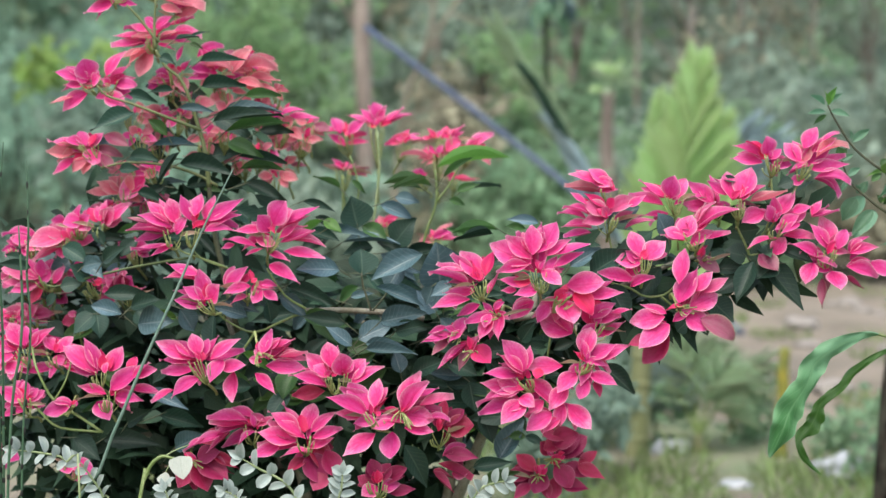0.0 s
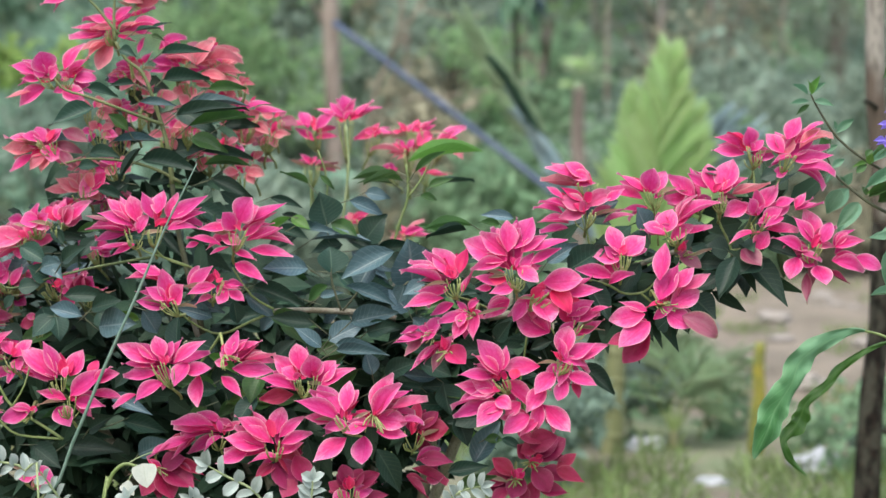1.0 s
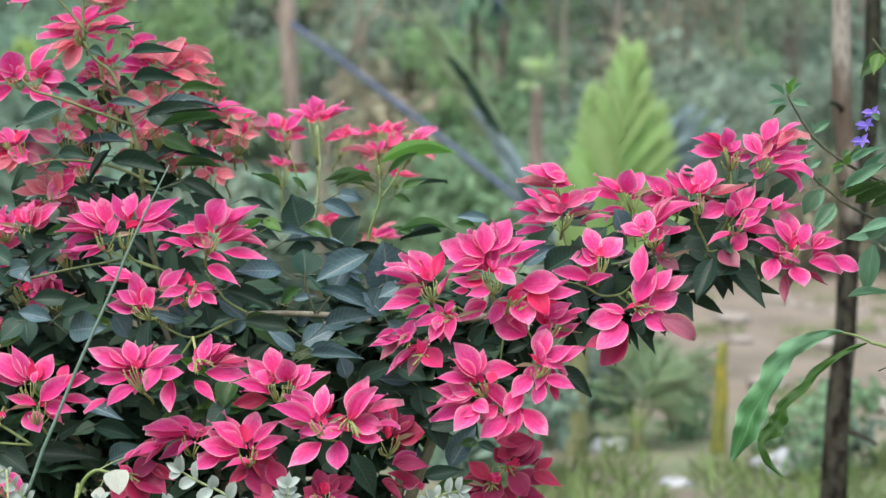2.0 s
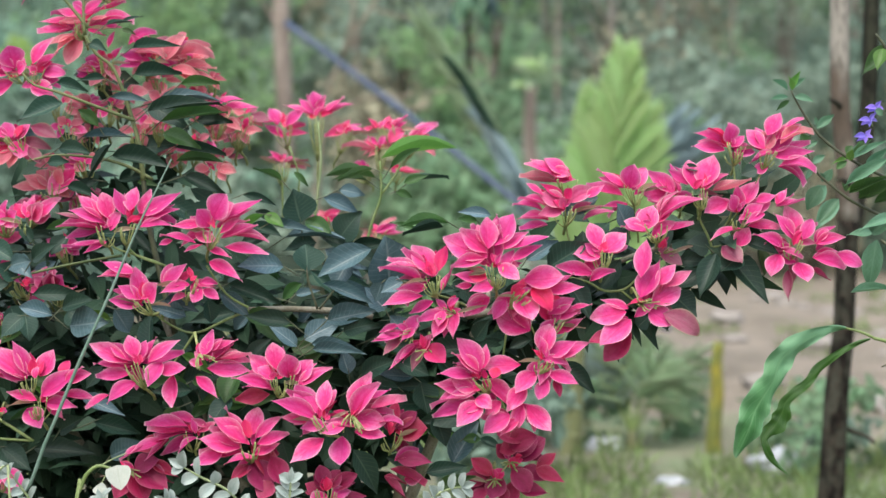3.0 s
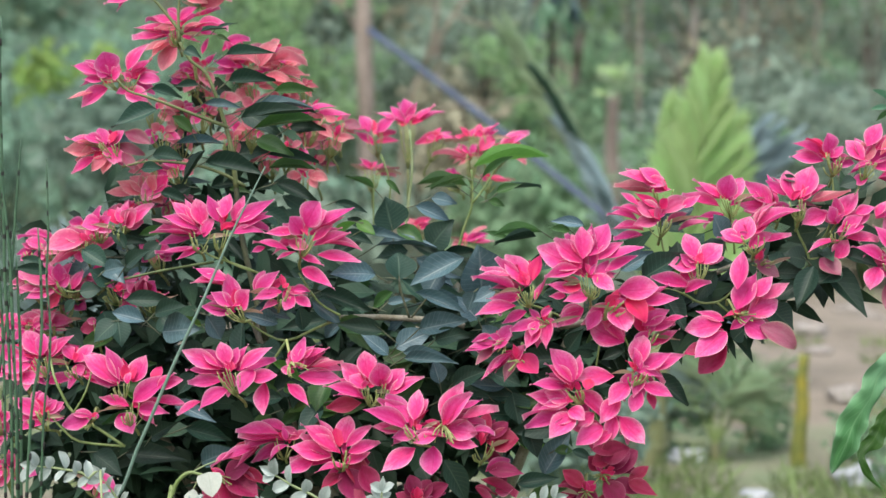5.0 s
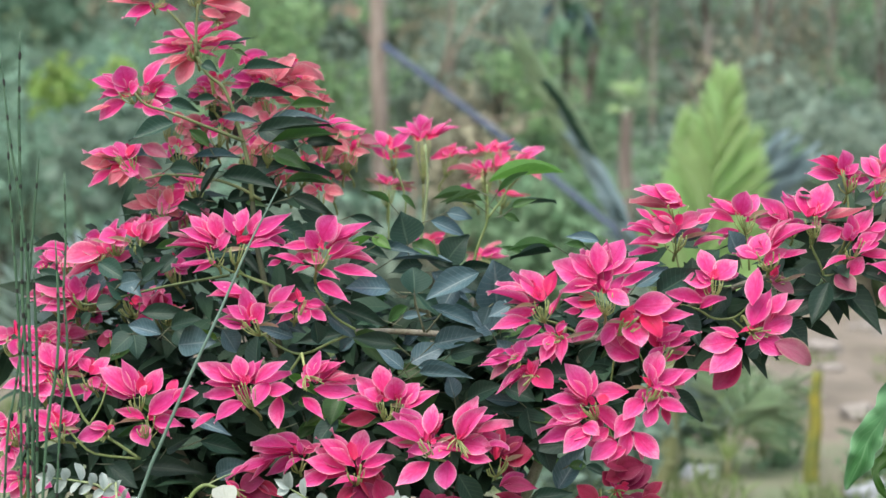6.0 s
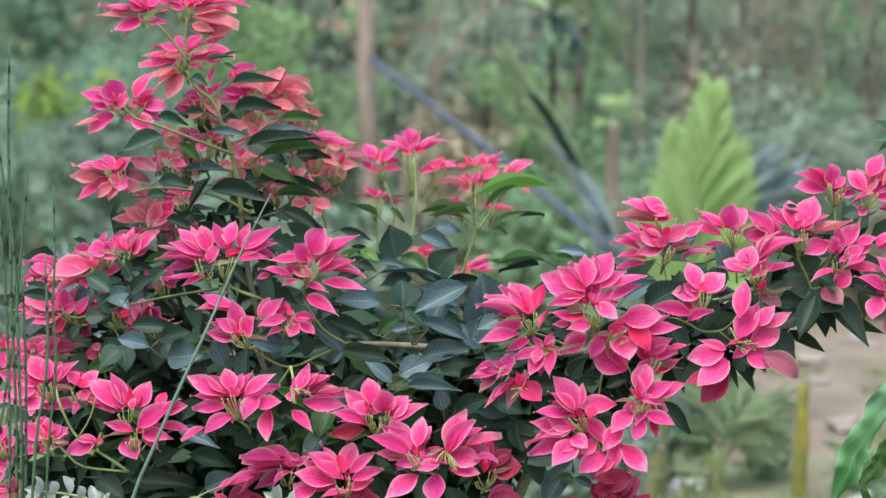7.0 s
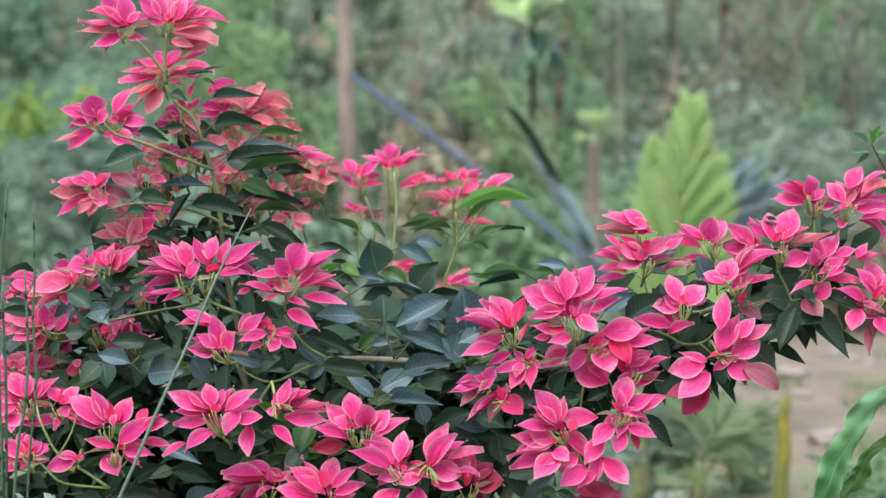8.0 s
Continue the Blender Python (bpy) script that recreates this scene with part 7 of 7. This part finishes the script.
for k in range(5):
    p = Vector((-1.574, 19.800, 3.485)) + Vector((rng.uniform(-0.1, 0.1), 0, rng.uniform(-0.12, 0.12)))
    v = Vector((rng.uniform(-1, 1), -0.3, rng.uniform(-0.8, -0.1))).normalized() * rng.uniform(0.15, 0.26)
    link_mesh("leaf", rng.choice(LEAVES["dry"]), red_tree, blade_matrix(p, p + v, rng.uniform(0.07, 0.11), facing(v, 1.0, 0.8)), "dry brownish leaf")
pipe = thing("blue_pipe", (2.0, 14.9, 0), "faded blue plastic pipe leaning towards a tree", "pipe")
tube("pipe_body", [(-0.979, 16.200, 2.701), (-0.033, 15.900, 1.979), (0.904, 15.500, 1.231), (1.897, 15.100, 0.395), (2.329, 14.900, 0.027)], [0.030, 0.030, 0.030, 0.030, 0.030], PIPE, pipe, "", 12)
tube("socket", [(-0.033, 15.900, 1.979), (0.078, 15.860, 1.893)], [0.035, 0.035], PIPE, pipe, "", 12)

# the stub with a yellow-green sprout
sprout = straight("sprouting_stump_tree", "thin brown trunk with a tuft of yellow-green leaves", "tree", (1.38, 18.3, -0.1), (1.394, 18.000, 2.228), 0.10, 0.06, BARK_RED, 0.04)
for k in range(15):
    p = Vector((1.428, 18.000, 2.342)) + Vector((rng.uniform(-0.1, 0.1), rng.uniform(-0.1, 0.1), rng.uniform(-0.15, 0.1)))
    v = Vector((rng.uniform(-1, 1), rng.uniform(-0.6, 0.3), rng.uniform(-0.2, 0.7))).normalized() * rng.uniform(0.18, 0.34)
    link_mesh("leaf", rng.choice(LEAVES["palm" if k % 3 == 0 else "palm_soft"]), sprout, blade_matrix(p, p + v, rng.uniform(0.06, 0.10), facing(v, 1.0, 0.8)))

dead = thing("bare_sapling", (-0.681, 16.6, 0), "leaning dry sapling with pale bare branches", "tree")
DRY = plain_material("bark_dry_pale", (0.18, 0.155, 0.115), (0.25, 0.215, 0.165), 8, 0.9, (0.15, 0.12, 0.09), 50, 0.6, 0.006)
tube("trunk", [(-0.781, 16.6, -0.1), (-0.656, 16.600, 1.868), (-0.487, 16.600, 2.369), (-0.218, 16.600, 2.871), (0.016, 16.600, 3.162), (0.351, 16.600, 3.715)], [0.026, 0.023, 0.021, 0.018, 0.015, 0.009], DRY, dead, "", 8)
tube("limb", [(-0.487, 16.600, 2.369), (-0.383, 16.500, 2.756), (-0.355, 16.500, 3.070), (-0.329, 16.500, 3.592)], [0.02, 0.018, 0.014, 0.008], DRY, dead, "", 6)
tube("limb", [(-0.218, 16.600, 2.871), (0.098, 16.500, 2.771), (0.385, 16.500, 2.805)], [0.014, 0.011, 0.006], DRY, dead, "", 6)
tube("limb", [(-0.656, 16.600, 1.868), (-0.258, 16.400, 2.012), (0.363, 16.300, 2.076), (0.801, 16.300, 2.173)], [0.014, 0.013, 0.010, 0.006], DRY, dead, "", 6)


def broad_leaved_tree():
    x = 0.70
    t = thing("broad_leaved_tree", (x, 17.2, 0), "slim tree with hanging dark blue-green leaves and a light green tip", "tree")
    tube("trunk", [(x, 17.2, -0.1), (x + 0.04, 17.2, 1.2), (0.708, 17.200, 3.150), (0.745, 17.200, 3.693)], [0.04, 0.035, 0.025, 0.015], BARK_DARK, t, "", 8)
    top = Vector((0.719, 17.100, 3.248))
    for k in range(26):
        a = rng.uniform(0, 2 * math.pi)
        p = top + Vector((rng.uniform(-0.12, 0.12), rng.uniform(-0.1, 0.1), rng.uniform(-0.25, 0.12)))
        high = p.z > top.z + 0.0
        v = Vector((math.cos(a), 0.5 * math.sin(a), 0.35 if high else -1.1)).normalized() * rng.uniform(0.28, 0.46)
        link_mesh("leaf", rng.choice(LEAVES[rng.choice(("palm_soft", "palm", "mint")) if high else rng.choice(("blue", "blade_dark", "mint"))]), t, blade_matrix(p, p + v, rng.uniform(0.09, 0.15), facing(v, 1.0, rng.uniform(0.5, 0.9))))


broad_leaved_tree()

SHRUB_LABEL = ("dense grey-green forest shrub", "leafy mid-green forest shrub", "dark green forest shrub", "light yellow-green forest shrub", "dry brownish forest shrub", "bluish green forest shrub")
TREE_LABEL = ("slim forest tree with grey-green leaves", "slim forest tree with green leaves", "dark slim forest tree", "light green young forest tree", "slim forest tree with dry brownish leaves", "slim forest tree with bluish green leaves")
fr = random.Random(21)
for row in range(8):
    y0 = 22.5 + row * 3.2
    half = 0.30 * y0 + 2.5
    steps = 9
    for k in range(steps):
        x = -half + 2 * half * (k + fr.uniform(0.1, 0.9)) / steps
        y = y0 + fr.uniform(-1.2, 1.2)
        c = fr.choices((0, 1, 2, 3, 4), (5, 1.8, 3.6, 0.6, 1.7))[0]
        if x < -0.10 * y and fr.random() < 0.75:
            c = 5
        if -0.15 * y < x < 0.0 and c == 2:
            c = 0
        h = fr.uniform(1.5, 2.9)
        forest_tree("forest_shrub", SHRUB_LABEL[c], x, y, h, fr.uniform(1.0, 1.7) * (1 + 0.05 * row), 1900 - 80 * row, HAZY_WOODS[c], BARK_DARK, 0.05, fr.uniform(0.14, 0.22) * (1 + 0.08 * row), 0.035)
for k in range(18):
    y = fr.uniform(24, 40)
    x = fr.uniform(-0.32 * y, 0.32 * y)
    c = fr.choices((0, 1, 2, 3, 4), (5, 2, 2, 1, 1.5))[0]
    forest_tree("forest_tree", TREE_LABEL[c], x, y, fr.uniform(5.5, 9.0), fr.uniform(0.9, 1.5), 700, HAZY_WOODS[c], fr.choice((BARK, BARK_DARK)), 0.35, 0.17, fr.uniform(0.05, 0.10), fr.uniform(-0.5, 0.5))
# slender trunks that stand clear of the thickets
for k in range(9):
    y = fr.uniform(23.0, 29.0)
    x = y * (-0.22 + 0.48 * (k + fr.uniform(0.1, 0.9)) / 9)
    forest_tree("slender_tree", "slender bare forest trunk with a thin high crown", x, y, fr.uniform(6.0, 8.5), fr.uniform(0.5, 0.8), 240, HAZY_WOODS[fr.choice((0, 1))], fr.choice((BARK_RED, BARK_SLENDER)), 0.55, 0.14, fr.uniform(0.022, 0.045), fr.uniform(-0.4, 0.4))
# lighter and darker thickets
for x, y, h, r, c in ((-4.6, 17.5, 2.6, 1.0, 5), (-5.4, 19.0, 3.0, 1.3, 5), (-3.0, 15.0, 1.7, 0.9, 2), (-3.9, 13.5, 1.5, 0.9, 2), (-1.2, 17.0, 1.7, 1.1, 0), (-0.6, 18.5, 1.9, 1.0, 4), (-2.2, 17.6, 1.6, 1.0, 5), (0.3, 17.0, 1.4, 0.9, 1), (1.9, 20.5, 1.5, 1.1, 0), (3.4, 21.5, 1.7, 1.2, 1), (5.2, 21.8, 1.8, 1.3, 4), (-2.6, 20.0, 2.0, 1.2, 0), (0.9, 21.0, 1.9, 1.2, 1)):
    forest_tree("thicket_shrub", SHRUB_LABEL[c], x, y, h, r, 1100, HAZY_WOODS[c], BARK_DARK, 0.05, 0.20, 0.03)
YELLOW_GREEN = leaf_material("sapling_leaf_yellow_green", (0.27, 0.40, 0.12), (0.30, 0.42, 0.15), (0.32, 0.43, 0.17), (0.23, 0.36, 0.10), rough=0.8, glow=0.5, vary=0.6, joined=True, spec=0.2)
forest_tree("light_green_sapling", "light yellow-green leafy sapling", -3.60, 15.8, 2.45, 0.45, 130, YELLOW_GREEN, BARK_SLENDER, 0.86, 0.17, 0.02)


# paler growth at the forest's edge
for at, h, r in (((-2.269, 21.500, 3.419), 3.3, 0.75), ((-2.878, 22.500, 3.651), 3.5, 0.8), ((0.446, 21.000, 3.729), 3.4, 0.7), ((-1.772, 20.6, 3.394), 3.9, 0.7), ((-2.75, 20.8, 3.452), 4.0, 0.7)):
    forest_tree("edge_sapling", "pale green leafy sapling at the forest edge", at[0], at[1], h, r, 900, HAZY_WOODS[3], BARK_DARK, 0.35, 0.13, 0.03)

# low weeds between the poles
for x, y, h, r, c in ((2.02, 7.9, 0.1, 0.22, 1), (2.25, 8.2, 0.12, 0.3, 2), (1.25, 12.5, 0.5, 0.5, 0), (0.78, 8.9, 0.34, 0.26, 2), (0.48, 7.6, 0.24, 0.26, 2), (0.66, 7.9, 0.28, 0.26, 2), (0.36, 7.3, 0.2, 0.24, 2), (1.02, 9.2, 0.26, 0.26, 1), (1.45, 9.3, 0.16, 0.25, 1), (1.9, 8.4, 0.14, 0.25, 1)):
    forest_tree("weed_clump", "low green weeds on bare earth", x, y, h, r, 260, HAZY_WOODS[c], STEM["green"], 0.1, 0.08, 0.012)


# white sacks and pale stones on the earth
def lump(name, label, category, at, size, material, seed):
    bm = bmesh.new()
    blob_bm(bm, (0, 0, size[2] * 0.8), size, seed, 0.55, 3)
    ob = link_mesh(name, finish(bpy.data.meshes.new(name), bm, material))
    ob.matrix_basis = Matrix.Translation((at[0], at[1], ground_height(at[0], at[1]) - 0.02))
    tagged(ob, label, category)


lump("white_sack", "crumpled white sack lying on the earth", "sack", (1.78, 8.05, 0), (0.12, 0.12, 0.075), SACK, 1)
lump("white_sack", "crumpled white sack lying on the earth", "sack", (1.07, 8.75, 0), (0.085, 0.10, 0.05), SACK, 2)
lump("pale_slab", "flat whitish slab on the earth", "stone", (1.26, 7.8, 0), (0.075, 0.09, 0.025), SACK, 3)
for k in range(34):
    y = fr.uniform(9.5, 19.5)
    x = fr.uniform(0.05, 0.3) * y
    s = fr.uniform(0.04, 0.13)
    lump("stone", "pale rounded stone on bare earth", "stone", (x, y, 0), (s * 1.3, s, s * 0.6), STONE, k + 5)


def grass_patch():
    rs = np.random.RandomState(5)
    n = 46000
    y = rs.uniform(6.4, 24.0, n)
    x = rs.uniform(-0.34, 0.34, n) * y
    keep = np.array([noise.noise(Vector((a * 1.9, b * 1.0, 7))) + (0.3 if a < 0.4 else 0) + (0.10 if b < 8.7 and a > 0.4 else 0) + (0.30 if b < 8.3 and a > 0.4 else 0) + (0.18 if b < 9.4 and 0.7 < a < 1.9 else 0) for a, b in zip(x, y)]) > 0.30
    x, y = x[keep], y[keep]
    z = np.array([ground_height(a, b) for a, b in zip(x, y)])
    n = len(x)
    p = np.stack([x, y, z], axis=1)
    d = unit(rs.normal(size=(n, 3)) * np.array([0.5, 0.5, 0.1]) + np.array([0, 0, 0.8]))
    nrm = unit(rs.normal(size=(n, 3)) * np.array([1, 1, 0.1]) + np.array([0, -0.6, 0]))
    ob = leaf_cloud("grass", p, nrm, d, rs.uniform(0.05, 0.17, n), rs.uniform(0.006, 0.016, n), GRASS, None)
    tagged(ob, "rough green grass and weeds on bare earth", "grass", kind="stuff")


grass_patch()
